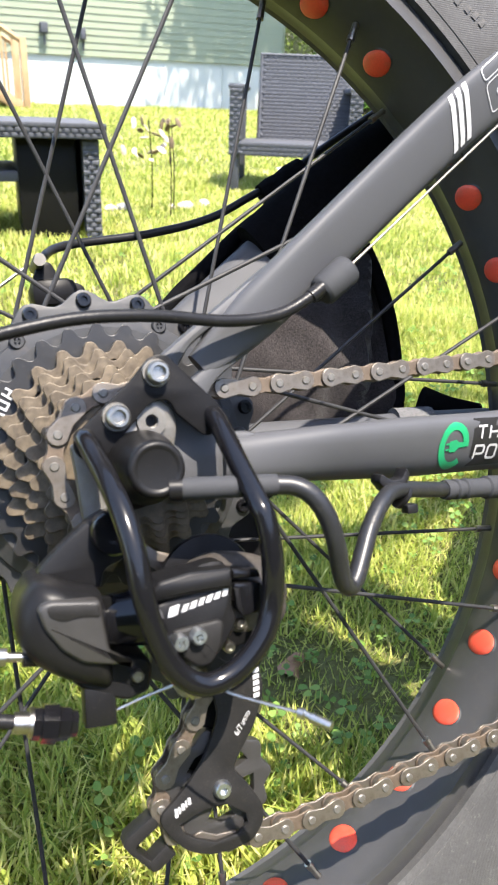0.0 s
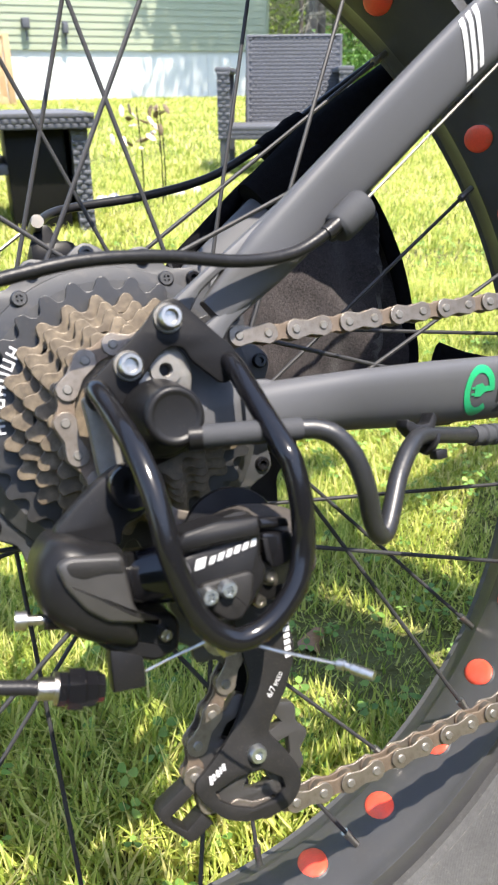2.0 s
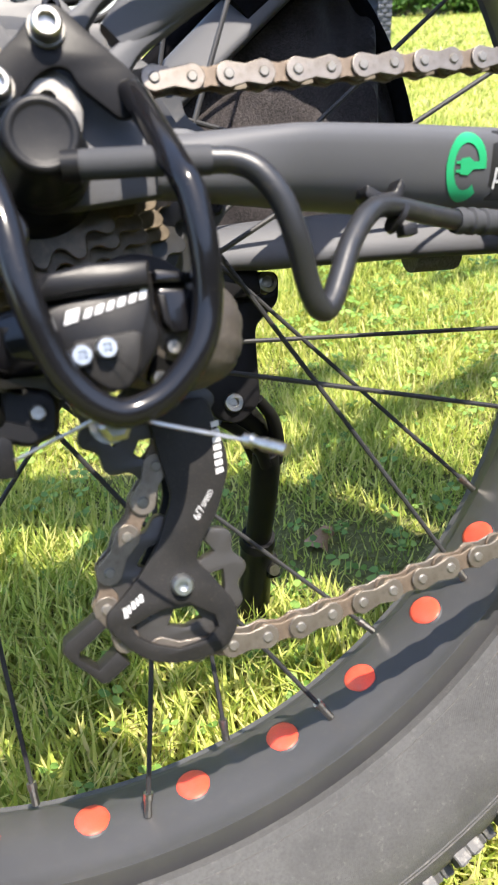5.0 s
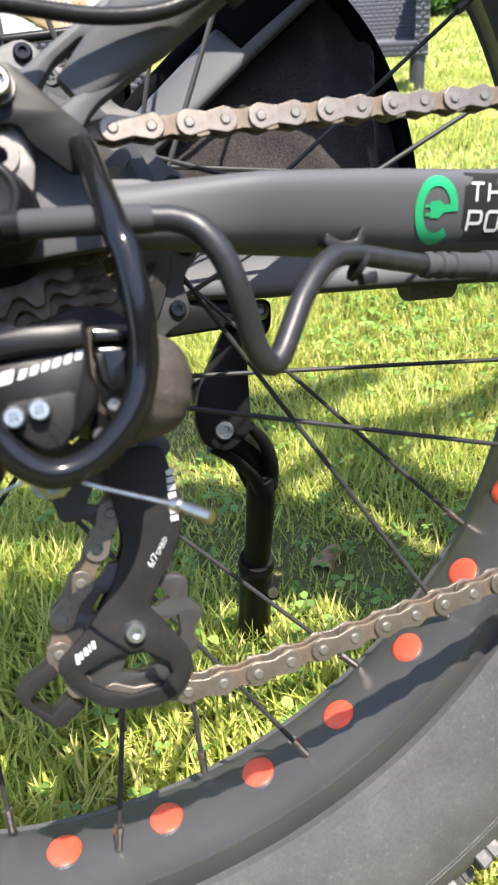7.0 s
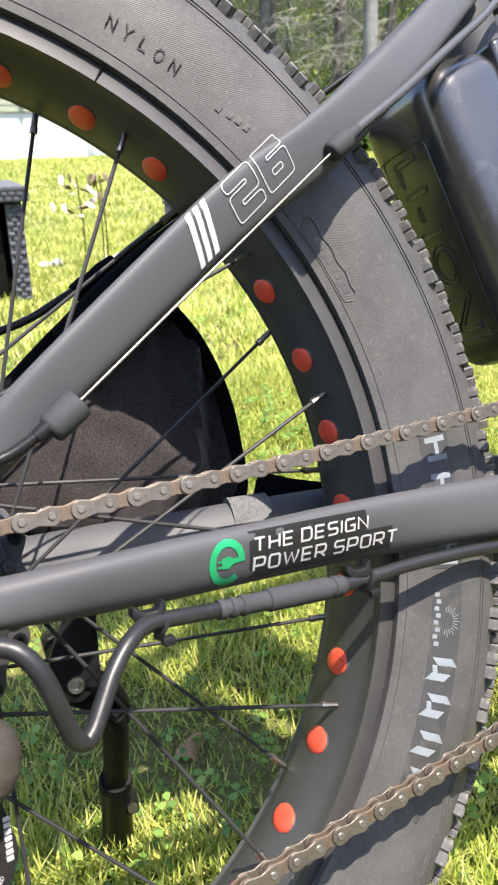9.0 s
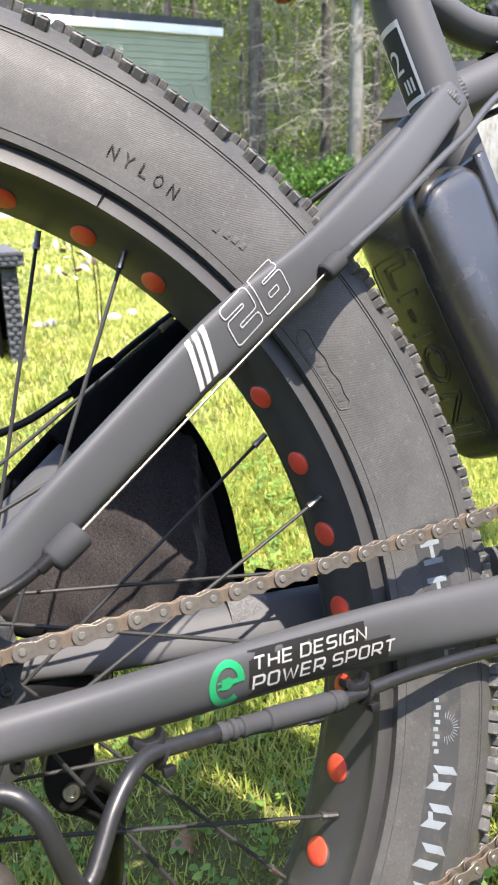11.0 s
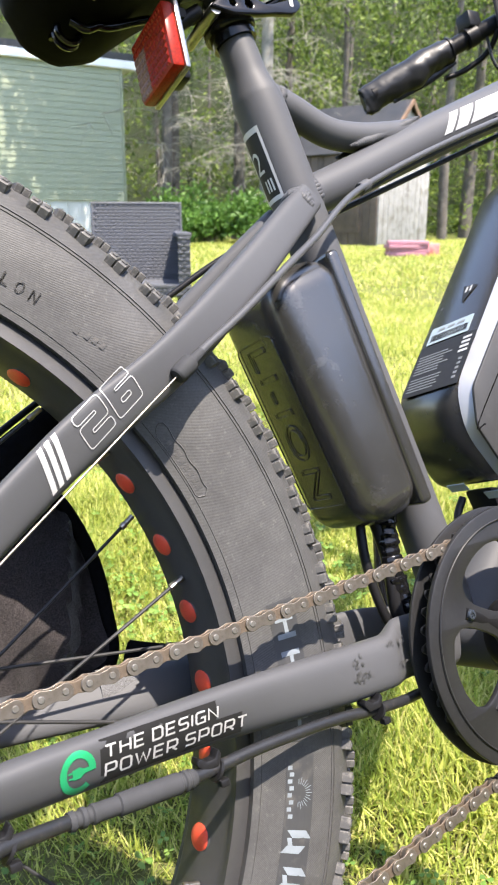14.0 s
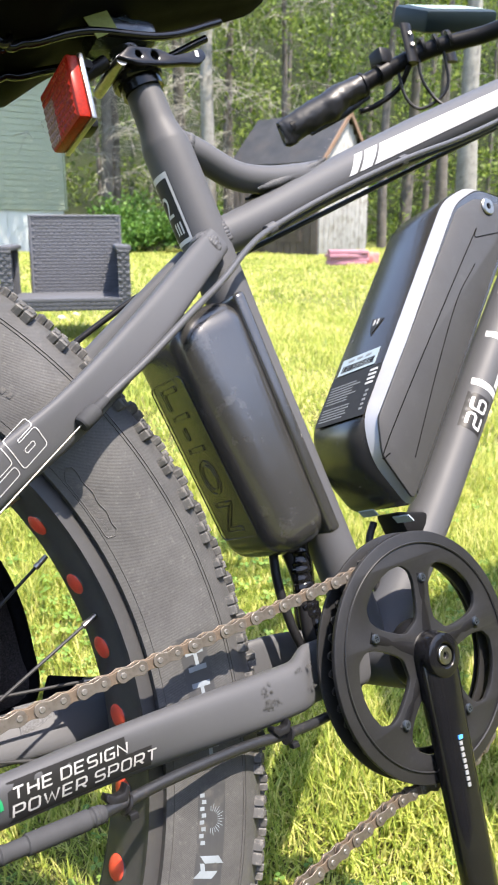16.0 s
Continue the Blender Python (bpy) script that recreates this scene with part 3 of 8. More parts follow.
def tyre_material():
    """Rubber with the slanting cord lines of its side wall and dried dust."""
    m = material("tyre_side_rubber", (0.0440, 0.0437, 0.0434), 0.52, 0.0, (0.062, 0.0614, 0.0605), 30, 0.9, 0.25, 700, 0.0, dirt=(0.15, 0.143, 0.132), dirt_amount=0.34, dirt_scale=280, dirt_low=0.57, spec=0.20, rough_vary=0.10)
    n, l = m.node_tree.nodes, m.node_tree.links
    co = n.new("ShaderNodeTexCoord").outputs["Object"]
    xyz = n.new("ShaderNodeSeparateXYZ")
    l.new(co, xyz.inputs[0])

    def op(kind, a, b=None):
        x = n.new("ShaderNodeMath")
        x.operation = kind
        for s, v in zip(x.inputs, (a, b)):
            if isinstance(v, bpy.types.NodeSocket):
                l.new(v, s)
            elif v is not None:
                s.default_value = v
        return x.outputs[0]

    ang = op("ARCTAN2", xyz.outputs["Z"], xyz.outputs["X"])
    rad = op("SQRT", op("ADD", op("MULTIPLY", xyz.outputs["X"], xyz.outputs["X"]), op("MULTIPLY", xyz.outputs["Z"], xyz.outputs["Z"])))
    cord = op("SINE", op("ADD", op("MULTIPLY", ang, 1700.0), op("MULTIPLY", rad, 3900.0)))
    circle = op("MULTIPLY", op("SINE", op("MULTIPLY", rad, 620.0)), 0.4)
    bp = n.new("ShaderNodeBump")
    bp.inputs["Strength"].default_value, bp.inputs["Distance"].default_value = 0.18, 0.00025
    l.new(op("ADD", cord, circle), bp.inputs["Height"])
    l.new(bp.outputs["Normal"], n["Principled BSDF"].inputs["Normal"])
    return m


M_TYRE = tyre_material()
rear = wheel("rear_wheel", Matrix())
front = wheel("front_wheel", pose(1.13, 0, -0.085, 0, 0, 12))


def thin_ring(r, y, w=0.0006, seg=180):
    return lathe([(r - w, y + 0.0006), (r, y - 0.0006), (r + w, y + 0.0006)], seg, closed=True)


def tyre_section(r):
    """The side wall's y at the radius r (right side)."""
    best = min(((abs(0.2855 + 0.0915 * math.sin(a) ** 0.72 - r), a) for a in np.linspace(0.02, math.pi / 2, 400)), key=lambda q: q[0])[1]
    return -0.0555 * math.cos(best) * (1 - 0.22 * (1 - math.sin(best)) ** 3)


# solid black ring; the shade between rim and tyre is its colour
part("bead_gap", lathe([(0.2858, -0.0392), (0.2880, -0.0415), (0.2886, -0.0375), (0.2860, -0.0370)], 144, closed=True), M_GROOVE, rear, "black ring coloured as the shade between rim and tyre")
part("rim_joint", box(0.2744, 0.2850, -0.0423, -0.0385, -0.0003, 0.0003, 0, None, 1, Matrix.Rotation(radians(-55.7), 4, "Y")), M_GROOVE, rear)
for r in (0.2905, 0.3415, 0.3442):
    part("moulded_line", thin_ring(r, tyre_section(r)), M_RUBBER, rear)


def tread():
    """Blocky knobs with siped tops on the shoulders and staggered smaller ones on the crown."""
    rng = random.Random(7)

    def knob(w, d, h):
        b = bmesh.new()
        box(-w, -w * 0.05, -d, d, -0.004, h, 0.0007, b, 1)
        box(w * 0.05, w, -d, d, -0.004, h, 0.0007, b, 1)
        box(-w * 0.8, w * 0.8, -d * 0.8, d * 0.8, -0.003, h - 0.0012, 0.0, b, 1)
        box(-w * 0.75, -w * 0.35, -d * 0.55, d * 0.5, h - 0.0004, h + 0.0006, 0.0, b, 1)
        box(w * 0.30, w * 0.75, -d * 0.4, d * 0.6, h - 0.0004, h + 0.0006, 0.0, b, 1)
        me = bpy.data.meshes.new("tread_block")
        b.to_mesh(me)
        b.free()
        me.materials.append(M_KNOB)
        return me

    big, small = knob(0.0076, 0.0072, 0.0048), knob(0.0062, 0.0054, 0.0044)
    far = bmesh.new()
    step = 360 / 81
    for row, (r, y, tilt, off, me) in enumerate(((0.3608, -0.0355, 40, 0.25, big), (0.3700, -0.0255, 22, 2.45, small), (0.3745, -0.0130, 9, 0.25, small), (0.3762, 0.0, 0, 2.45, small), (0.3745, 0.0130, -9, 0.25, small), (0.3700, 0.0255, -22, 2.45, small), (0.3608, 0.0355, -40, 0.25, big))):
        for k in range(81):
            a = k * step + off
            m = Matrix.Rotation(radians(-a), 4, "Y") @ Matrix.Translation((r, y, 0)) @ Matrix.Rotation(radians(90), 4, "Y") @ Matrix.Rotation(radians(tilt), 4, "X") @ Matrix.Rotation(radians(rng.uniform(-6, 6) + (12 if row % 2 else -8)), 4, "Z") @ Matrix.Diagonal((rng.uniform(0.82, 1.08), rng.uniform(0.85, 1.15), rng.uniform(0.8, 1.12), 1))
            if row < 3 and (a < 110 or a > 300):
                ob = new("tread_block", me)
                ob.parent = rear
                ob.matrix_basis = m
            else:
                made = bmesh.new()
                made.from_mesh(me)
                bmesh.ops.transform(made, verts=made.verts, matrix=m)
                join(far, made)
    other = part("tread", far, M_KNOB, rear, smooth=False)
    tagged(other, kind="stuff")
    copy = part("tread", other.data, M_KNOB, front, smooth=False)
    tagged(copy, kind="stuff")


tread()

DOT0 = 5.5


def rim_details():
    dot = bmesh.new()
    bmesh.ops.create_uvsphere(dot, u_segments=20, v_segments=8, radius=1.0)
    bmesh.ops.transform(dot, verts=dot.verts, matrix=Matrix.Diagonal((0.0120, 0.0084, 0.0026, 1)))
    dot_me = bpy.data.meshes.new("rim_cutout")
    dot.to_mesh(dot_me)
    dot.free()
    edge = bmesh.new()
    n = 24
    ri = [edge.verts.new((0.0122 * math.cos(a), 0.0086 * math.sin(a), 0.0008)) for a in (2 * math.pi * k / n for k in range(n))]
    ro = [edge.verts.new((0.0136 * math.cos(a), 0.0100 * math.sin(a), -0.0004)) for a in (2 * math.pi * k / n for k in range(n))]
    for k in range(n):
        edge.faces.new((ri[k], ri[(k + 1) % n], ro[(k + 1) % n], ro[k]))
    edge_me = bpy.data.meshes.new("cutout_lip")
    edge.to_mesh(edge_me)
    edge.free()
    edge_me.materials.append(M_RIM)
    dot_me.polygons.foreach_set("use_smooth", [True] * len(dot_me.polygons))
    dot_me.materials.append(M_RED)
    nip = lathe([(0.0, 0.0), (0.0019, 0.0), (0.0019, 0.007), (0.0023, 0.0075), (0.0023, 0.011), (0.0, 0.011)], 10)
    nip_me = bpy.data.meshes.new("nipple")
    nip.to_mesh(nip_me)
    nip.free()
    nip_me.materials.append(M_STEEL)
    for k in range(36):
        a = DOT0 + 10 * k
        for me, nm in ((dot_me, "rim_cutout"), (edge_me, "cutout_lip")):
            ob = new(nm, me)
            ob.parent = rear
            ob.matrix_basis = Matrix.Rotation(radians(-a), 4, "Y") @ Matrix.Translation((0.2722, -0.0058, 0)) @ Matrix.Rotation(radians(-90), 4, "Y") @ Matrix.Rotation(radians(90), 4, "Z")
        s = -1 if k % 2 == 0 else 1
        b = a + 5
        rim_at = Vector((0.2715 * math.cos(radians(b)), s * 0.0165, 0.2715 * math.sin(radians(b))))
        turn = -40 if (k // 2) % 2 == 0 else 40
        h = radians(b + turn)
        hub_at = Vector((AXLE[0] + 0.0665 * math.cos(h), -0.023 if s < 0 else 0.030, AXLE[1] + 0.0665 * math.sin(h)))
        part("spoke", tube([hub_at, rim_at], 0.00115, 8), M_SPOKE, rear)
        ob = new("nipple", nip_me)
        ob.parent = rear
        q = (hub_at - rim_at).normalized().to_track_quat("Y", "Z")
        ob.matrix_basis = Matrix.Translation(rim_at) @ q.to_matrix().to_4x4()


rim_details()


# ---- hub motor and sprockets ----
def screw(parent, x, y, z, r=0.0032, mat=None, name="screw", cross=True, h=0.0018):
    bm = lathe([(0.0, 0.004), (r, 0.004), (r, -h * 0.4), (r * 0.8, -h), (r * 0.45, -h), (r * 0.40, -h * 0.2), (0.0, -h * 0.2)], 14, (x, y, z))
    if cross:
        box(x - r * 0.6, x + r * 0.6, y - h * 0.9, y - h * 0.3, z - r * 0.1, z + r * 0.1, 0, bm)
        box(x - r * 0.1, x + r * 0.1, y - h * 0.9, y - h * 0.3, z - r * 0.6, z + r * 0.6, 0, bm)
    return part(name, bm, mat or M_SATIN, parent)


def hub_motor():
    ax, az = AXLE
    lobes = []
    for k in range(144):
        a = 2 * math.pi * k / 144
        lobes.append((ax + (0.0735 + 0.0028 * math.cos((a - radians(12)) * 18)) * math.cos(a), az + (0.0735 + 0.0028 * math.cos((a - radians(12)) * 18)) * math.sin(a)))
    hub = part("hub_motor", plate([lobes], -0.040, 0.010, 0.001), M_HUB, bike, "scalloped grey hub motor housing")
    part("motor_cover", lathe([(0.0, -0.047), (0.058, -0.047), (0.061, -0.0445), (0.0645, -0.0425), (0.0655, -0.039), (0.0, -0.038)], 72, (ax, 0, az)), M_HUB, hub)
    part("motor_drum", lathe([(0.0, -0.031), (0.064, -0.031), (0.066, -0.027), (0.066, 0.034), (0.062, 0.042), (0.0, 0.042)], 72, (ax, 0, az)), M_SATIN, hub)
    for k in range(18):
        a = radians(20 * k + 12)
        screw(hub, ax + 0.0712 * math.cos(a), -0.0402, az + 0.0712 * math.sin(a), 0.0036, M_GLOSS, "flange_bolt", False, 0.0020)
    for k in range(6):
        a = radians(60 * k + 62)
        screw(hub, ax + 0.0640 * math.cos(a), -0.0435, az + 0.0640 * math.sin(a), 0.0036, M_HUB, "cover_screw")
    rotor = [(ax + r * math.cos(a), az + r * math.sin(a)) for r, a in ((0.08 + 0.0015 * math.sin(12 * t), t) for t in np.linspace(0, 2 * math.pi, 96, endpoint=False))]
    holes = [ring(ax + 0.072 * math.cos(radians(15 * k)), az + 0.072 * math.sin(radians(15 * k)), 0.003, 10)[::-1] for k in range(24)]
    part("brake_disc", plate([rotor, ring(ax, az, 0.058, 40)[::-1], *holes], 0.050, 0.0018), M_STEEL, bike)


hub_motor()


def cog_outline(cx, cz, teeth, phase=0.0):
    p = 0.0127 / (2 * math.sin(math.pi / teeth))
    out = []
    for k in range(teeth):
        for f, r in ((-0.30, p - 0.0020), (-0.21, p + 0.0006), (-0.13, p + 0.0018), (-0.05, p + 0.0023), (0.09, p + 0.0023), (0.17, p + 0.0013), (0.25, p - 0.0006), (0.32, p - 0.0022), (0.41, p - 0.0030), (0.5, p - 0.0032), (0.59, p - 0.0030)):
            a = 2 * math.pi * (k + f + phase) / teeth
            out.append((cx + r * math.cos(a), cz + r * math.sin(a)))
    return out


def freewheel():
    ax, az = AXLE
    body = part("freewheel", lathe([(0.0, -0.088), (0.017, -0.088), (0.021, -0.085), (0.0225, -0.080), (0.023, -0.045), (0.0, -0.045)], 36, (ax, 0, az)), M_SATIN, bike)
    for k, teeth in enumerate((28, 24, 22, 20, 18, 16, 14)):
        y = -0.0515 - 0.0053 * k
        p = 0.0127 / (2 * math.sin(math.pi / teeth))
        holes = []
        if k in (1, 2, 3, 4, 5):
            n = 16 - 2 * k
            holes = [ring(ax + (p - 0.0092) * math.cos(2 * math.pi * j / n + k), az + (p - 0.0092) * math.sin(2 * math.pi * j / n + k), 0.0032, 12)[::-1] for j in range(n)]
        ob = part("sprocket", plate([cog_outline(ax, az, teeth, (0, 0.37, 0.71, 0.15, 0.52, 0.88, 0.3)[k]), *holes], y, 0.0022, 0.0003), M_COGBLACK if k == 0 else M_COG, body, "black toothed sprocket with white lettering" if k == 0 else "", smooth=False)
        if k < 6:
            part("spacer", lathe([(0.0, y - 0.0055), (max(p - 0.0175, 0.02), y - 0.0055), (max(p - 0.0175, 0.02), y + 0.001), (0.0, y + 0.001)], 36, (ax, 0, az)), M_COGBLACK, body)
    # maker's mark round the largest sprocket, as plain bars
    r = 0.0515
    for a0, n in ((178, 7),):
        for k in range(n):
            a = radians(a0 - 6.0 * k)
            c = Vector((ax + r * math.cos(a), -0.0520, az + r * math.sin(a)))
            m = Matrix.Translation(c) @ Matrix.Rotation(-a + math.pi / 2, 4, "Y")
            for x0, x1, z0, z1 in ((-0.0019, -0.0010, -0.0026, 0.0026), (0.0010, 0.0019, -0.0026, 0.0026), (-0.0010, 0.0010, *((-0.0005, 0.0004), (0.0017, 0.0026), (-0.0026, -0.0017))[k % 3])):
                part("print_bar", box(x0, x1, -0.0001, 0.0003, z0, z1, 0, None, 1, m), M_WHITE, body)


freewheel()


# ---- chain ----
def chain():
    ax, az = AXLE
    line = []
    for a in np.linspace(205, 110, 10):
        line.append((ax - 0.001 + 0.0285 * math.cos(radians(a)), -0.083, az + 0.0285 * math.sin(radians(a))))
    line += [(0.003, -0.083, 0.0195), (0.03, -0.0835, 0.0165), (0.06, -0.0835, 0.0155), (0.13, -0.081, 0.0162), (0.20, -0.078, 0.0170), (0.30, -0.074, 0.0198), (0.40, -0.070, 0.0243), (0.46, -0.067, 0.0272)]
    for a in np.linspace(92, -112, 26):
        line.append((CRANK[0] + 0.0889 * math.cos(radians(a)), -0.065, CRANK[1] + 0.0889 * math.sin(radians(a))))
    line += [(0.44, -0.067, -0.1405), (0.36, -0.072, -0.149), (0.28, -0.078, -0.157), (0.20, -0.083, -0.1645), (0.12, -0.087, -0.1705), (0.06, -0.0882, -0.1755), (0.035, -0.0885, -0.1745)]
    line += [(0.021, -0.0885, -0.1715), (0.008, -0.0885, -0.167), (0.0005, -0.0885, -0.1600), (-0.0011, -0.0885, -0.1536), (-0.0011, -0.0885, -0.1471), (0.0012, -0.0885, -0.1399), (0.0068, -0.0885, -0.1321), (0.0135, -0.0885, -0.1244), (0.0207, -0.0885, -0.1124), (0.0265, -0.0885, -0.1021), (0.0310, -0.0885, -0.0930), (0.0330, -0.0885, -0.0830),
             (0.030, -0.088, -0.068), (0.018, -0.088, -0.056), (0.0, -0.086, -0.044), (-0.016, -0.084, -0.033)]
    line.append(line[0])
    p = [Vector(q) for q in line]
    cum = [0.0]
    for a, b in zip(p, p[1:]):
        cum.append(cum[-1] + (b - a).length)
    count = 2 * round(cum[-1] / 0.0127 / 2)
    arr = np.array(p)
    pins = [Vector([np.interp(s, cum, arr[:, c]) for c in range(3)]) for s in np.linspace(0, cum[-1], count + 1)]
    half = 0.00635

    def eight(r, w):
        out = []
        for s in (1, -1):
            for a in np.linspace(-118, 118, 9):
                out.append((s * (half + r * math.cos(radians(a))), s * r * math.sin(radians(a))))
            out.append((0.0, s * w))
        return out

    meshes = {}
    for kind, y0, th in (("outer_link", 0.0040, 0.0011), ("inner_link", 0.0027, 0.0011)):
        bm = plate([eight(0.0044, 0.0030)], -y0, th, 0.00025)
        join(bm, plate([eight(0.0044, 0.0030)], y0 - th, th, 0.00025))
        cut = len(bm.faces)
        for s in (-1, 1):
            if kind == "outer_link":
                join(bm, lathe([(0.0, -0.0047), (0.0015, -0.0047), (0.0019, -0.0043), (0.0019, 0.0044), (0.0, 0.0044)], 12, (s * half, 0, 0)))
            else:
                join(bm, lathe([(0.0, -0.0016), (0.0039, -0.0016), (0.0039, 0.0016), (0.0, 0.0016)], 14, (s * half, 0, 0)))
        me = bpy.data.meshes.new(kind)
        bm.normal_update()
        bm.to_mesh(me)
        bm.free()
        me.materials.append(M_CHAIN if kind == "outer_link" else M_INNER)
        me.materials.append(M_DULL if kind == "outer_link" else M_CHAIN)
        for i, f in enumerate(me.polygons):
            f.material_index = 1 if i >= cut else 0
        meshes[kind] = me
    root = None
    for k in range(count):
        a, b = pins[k], pins[k + 1]
        x = (b - a).normalized()
        y = Vector((0, 1, 0))
        y = (y - x * y.dot(x)).normalized()
        m = Matrix((x, y, x.cross(y))).transposed().to_4x4()
        m.translation = (a + b) / 2
        kind = "outer_link" if k % 2 == 0 else "inner_link"
        ob = new(kind, meshes[kind])
        if root is None:
            ob.name = "chain"
            root = ob
            tagged(ob, "dull steel roller chain with rusty inner plates")
            ob.parent = bike
            ob.matrix_basis = m
        else:
            ob.parent = root
            ob.matrix_basis = root.matrix_basis.inverted() @ m


chain()


# ---- derailleur and its guard ----
def derailleur():
    flange = round_poly([(-0.0363, -0.0750), (-0.0189, -0.0723), (-0.0061, -0.0762), (-0.0041, -0.0800), (-0.0060, -0.0888), (-0.0143, -0.0908), (-0.0189, -0.0888), (-0.0296, -0.0830)], 0.0022, 3)
    d = part("derailleur", layers([(-0.1262, inset(flange, 0.0014)), (-0.1252, inset(flange, 0.0004)), (-0.1240, flange), (-0.1000, flange)]), M_BLACK, bike, "dusty black plastic derailleur body")
    mid = Vector((-0.0285, -0.0620))

    def shrunk(pts, f):
        return [tuple(mid + (Vector(q) - mid) * f) for q in pts]

    # the round bowl of the body, and the smooth face that swells from it
    dome = round_poly([(-0.0411, -0.0429), (-0.0465, -0.0484), (-0.0490, -0.0559), (-0.0485, -0.0641), (-0.0451, -0.0704), (-0.0377, -0.0772), (-0.0291, -0.0820), (-0.0182, -0.0865), (-0.0178, -0.0725), (-0.0178, -0.0510), (-0.0263, -0.0485), (-0.0347, -0.0436)], 0.005, 4)
    part("body_bowl", layers([(-0.1322, shrunk(dome, 0.30)), (-0.1320, shrunk(dome, 0.55)), (-0.1310, shrunk(dome, 0.72)), (-0.1292, shrunk(dome, 0.84)), (-0.1265, shrunk(dome, 0.93)), (-0.1230, shrunk(dome, 0.985)), (-0.1190, dome), (-0.0990, dome)]), M_BLACK, d)
    face = round_poly([(-0.0417, -0.0512), (-0.0398, -0.0492), (-0.0369, -0.0486), (-0.0207, -0.0515), (-0.0205, -0.0575), (-0.0198, -0.0685), (-0.0176, -0.0727), (-0.0112, -0.0758), (-0.0200, -0.0742), (-0.0288, -0.0716), (-0.0352, -0.0660), (-0.0401, -0.0578)], 0.0016, 3)
    # lighter than the bowl: the light this face catches is put into its colour
    part("body_face", layers([(-0.1342, inset(face, 0.0012)), (-0.1341, inset(face, 0.0010)), (-0.1335, inset(face, 0.0003)), (-0.1322, face), (-0.1240, face)]), M_BODYFACE, d)
    hollow = round_poly([(-0.0388, -0.0507), (-0.0366, -0.0498), (-0.0216, -0.0525), (-0.0214, -0.0572), (-0.0270, -0.0560), (-0.0340, -0.0562), (-0.0380, -0.0540)], 0.0012, 3)
    # dusty patch laid on the face, darker to stand for the hollow's shade
    part("face_hollow", layers([(-0.1346, inset(hollow, 0.0004)), (-0.1345, inset(hollow, 0.0002)), (-0.1340, hollow)]), M_MATTBLACK, d)
    # black plate coloured as the shade inside the body's slot
    part("body_slot", plate([round_poly([(-0.0196, -0.0522), (-0.0152, -0.0530), (-0.0140, -0.0600), (-0.0150, -0.0700), (-0.0186, -0.0690), (-0.0196, -0.0600)], 0.001)], -0.1262, 0.004, 0.0004), M_GROOVE, d)
    # the glossy neck between the body and the outer link
    part("link_neck", tube([(-0.0185, -0.1180, -0.0628), (-0.0140, -0.1195, -0.0625), (-0.0085, -0.1215, -0.0625), (-0.0020, -0.1240, -0.0625)], [0.0086, 0.0090, 0.0098, 0.0104], 24, power=0.8), M_GLOSS, d)
    part("foot", plate([[(-0.0290, -0.0826), (-0.0182, -0.0853), (-0.0191, -0.0980), (-0.0300, -0.0970)]], -0.1262, 0.010, 0.0012), M_BLACK, d)
    part("bracket", plate([round_poly([(-0.0403, -0.0440), (-0.0300, -0.0350), (-0.0195, -0.0275), (-0.0130, -0.0245), (-0.0076, -0.0247), (-0.0038, -0.0305), (-0.0060, -0.0432), (-0.0155, -0.0459), (-0.0166, -0.0530), (-0.0324, -0.0480)], 0.004)], -0.1125, 0.010, 0.0018), M_BLACK, d)
    part("fixing_bolt", lathe([(0.0, -0.1150), (0.0032, -0.1150), (0.0036, -0.1180), (0.0075, -0.1180), (0.0084, -0.1165), (0.0084, -0.1100), (0.0, -0.1100)], 28, (-0.0108, -0.0015, -0.0322)), M_GLOSS, d)
    # the outer link with two adjusting screws
    link = [(-0.0078, -0.0580), (-0.0040, -0.0556), (0.0010, -0.0542), (0.0204, -0.0524), (0.0248, -0.0530), (0.0234, -0.0622), (0.025, -0.066), (0.0231, -0.0704), (0.0171, -0.0773), (0.0095, -0.0797), (0.0026, -0.0776), (-0.0032, -0.0718),
            (-0.0062, -0.0690), (-0.0072, -0.0640)]
    lk = round_poly(link, 0.003, 3)
    back = [(x, z + 0.0058 * max(0.0, min(1.0, (z + 0.0640) / 0.0120))) for x, z in inset(lk, -0.0006)]
    part("outer_link", layers([(-0.1390, inset(lk, 0.0016)), (-0.1384, inset(lk, 0.0006)), (-0.1376, lk), (-0.1318, back), (-0.1225, back)]), M_BLACK, d)
    ridge = round_poly([(-0.0061, -0.0524), (-0.0021, -0.0476), (0.0092, -0.0464), (0.0243, -0.0475), (0.0235, -0.0545), (0.0080, -0.0538), (-0.0055, -0.0542)], 0.0010, 3)
    part("link_ridge", layers([(-0.1412, inset(ridge, 0.0010)), (-0.1410, inset(ridge, 0.0007)), (-0.1402, ridge), (-0.1240, ridge)]), M_BLACK, d)
    panel = round_poly([(0.0004, -0.0650), (0.0175, -0.0644), (0.0195, -0.0660), (0.0172, -0.0742), (0.0129, -0.0796), (0.0078, -0.0792), (0.0018, -0.0733)], 0.0020, 3)
    part("screw_boss", layers([(-0.1412, inset(panel, 0.0010)), (-0.1411, inset(panel, 0.0008)), (-0.1405, inset(panel, 0.0002)), (-0.1385, panel)]), M_MATTBLACK, d)
    for x, z in ((0.0025, -0.0688), (0.0090, -0.0680)):
        screw(d, x, -0.1425, z, 0.0030, M_ZINC, "adjusting_screw", True, 0.0024)
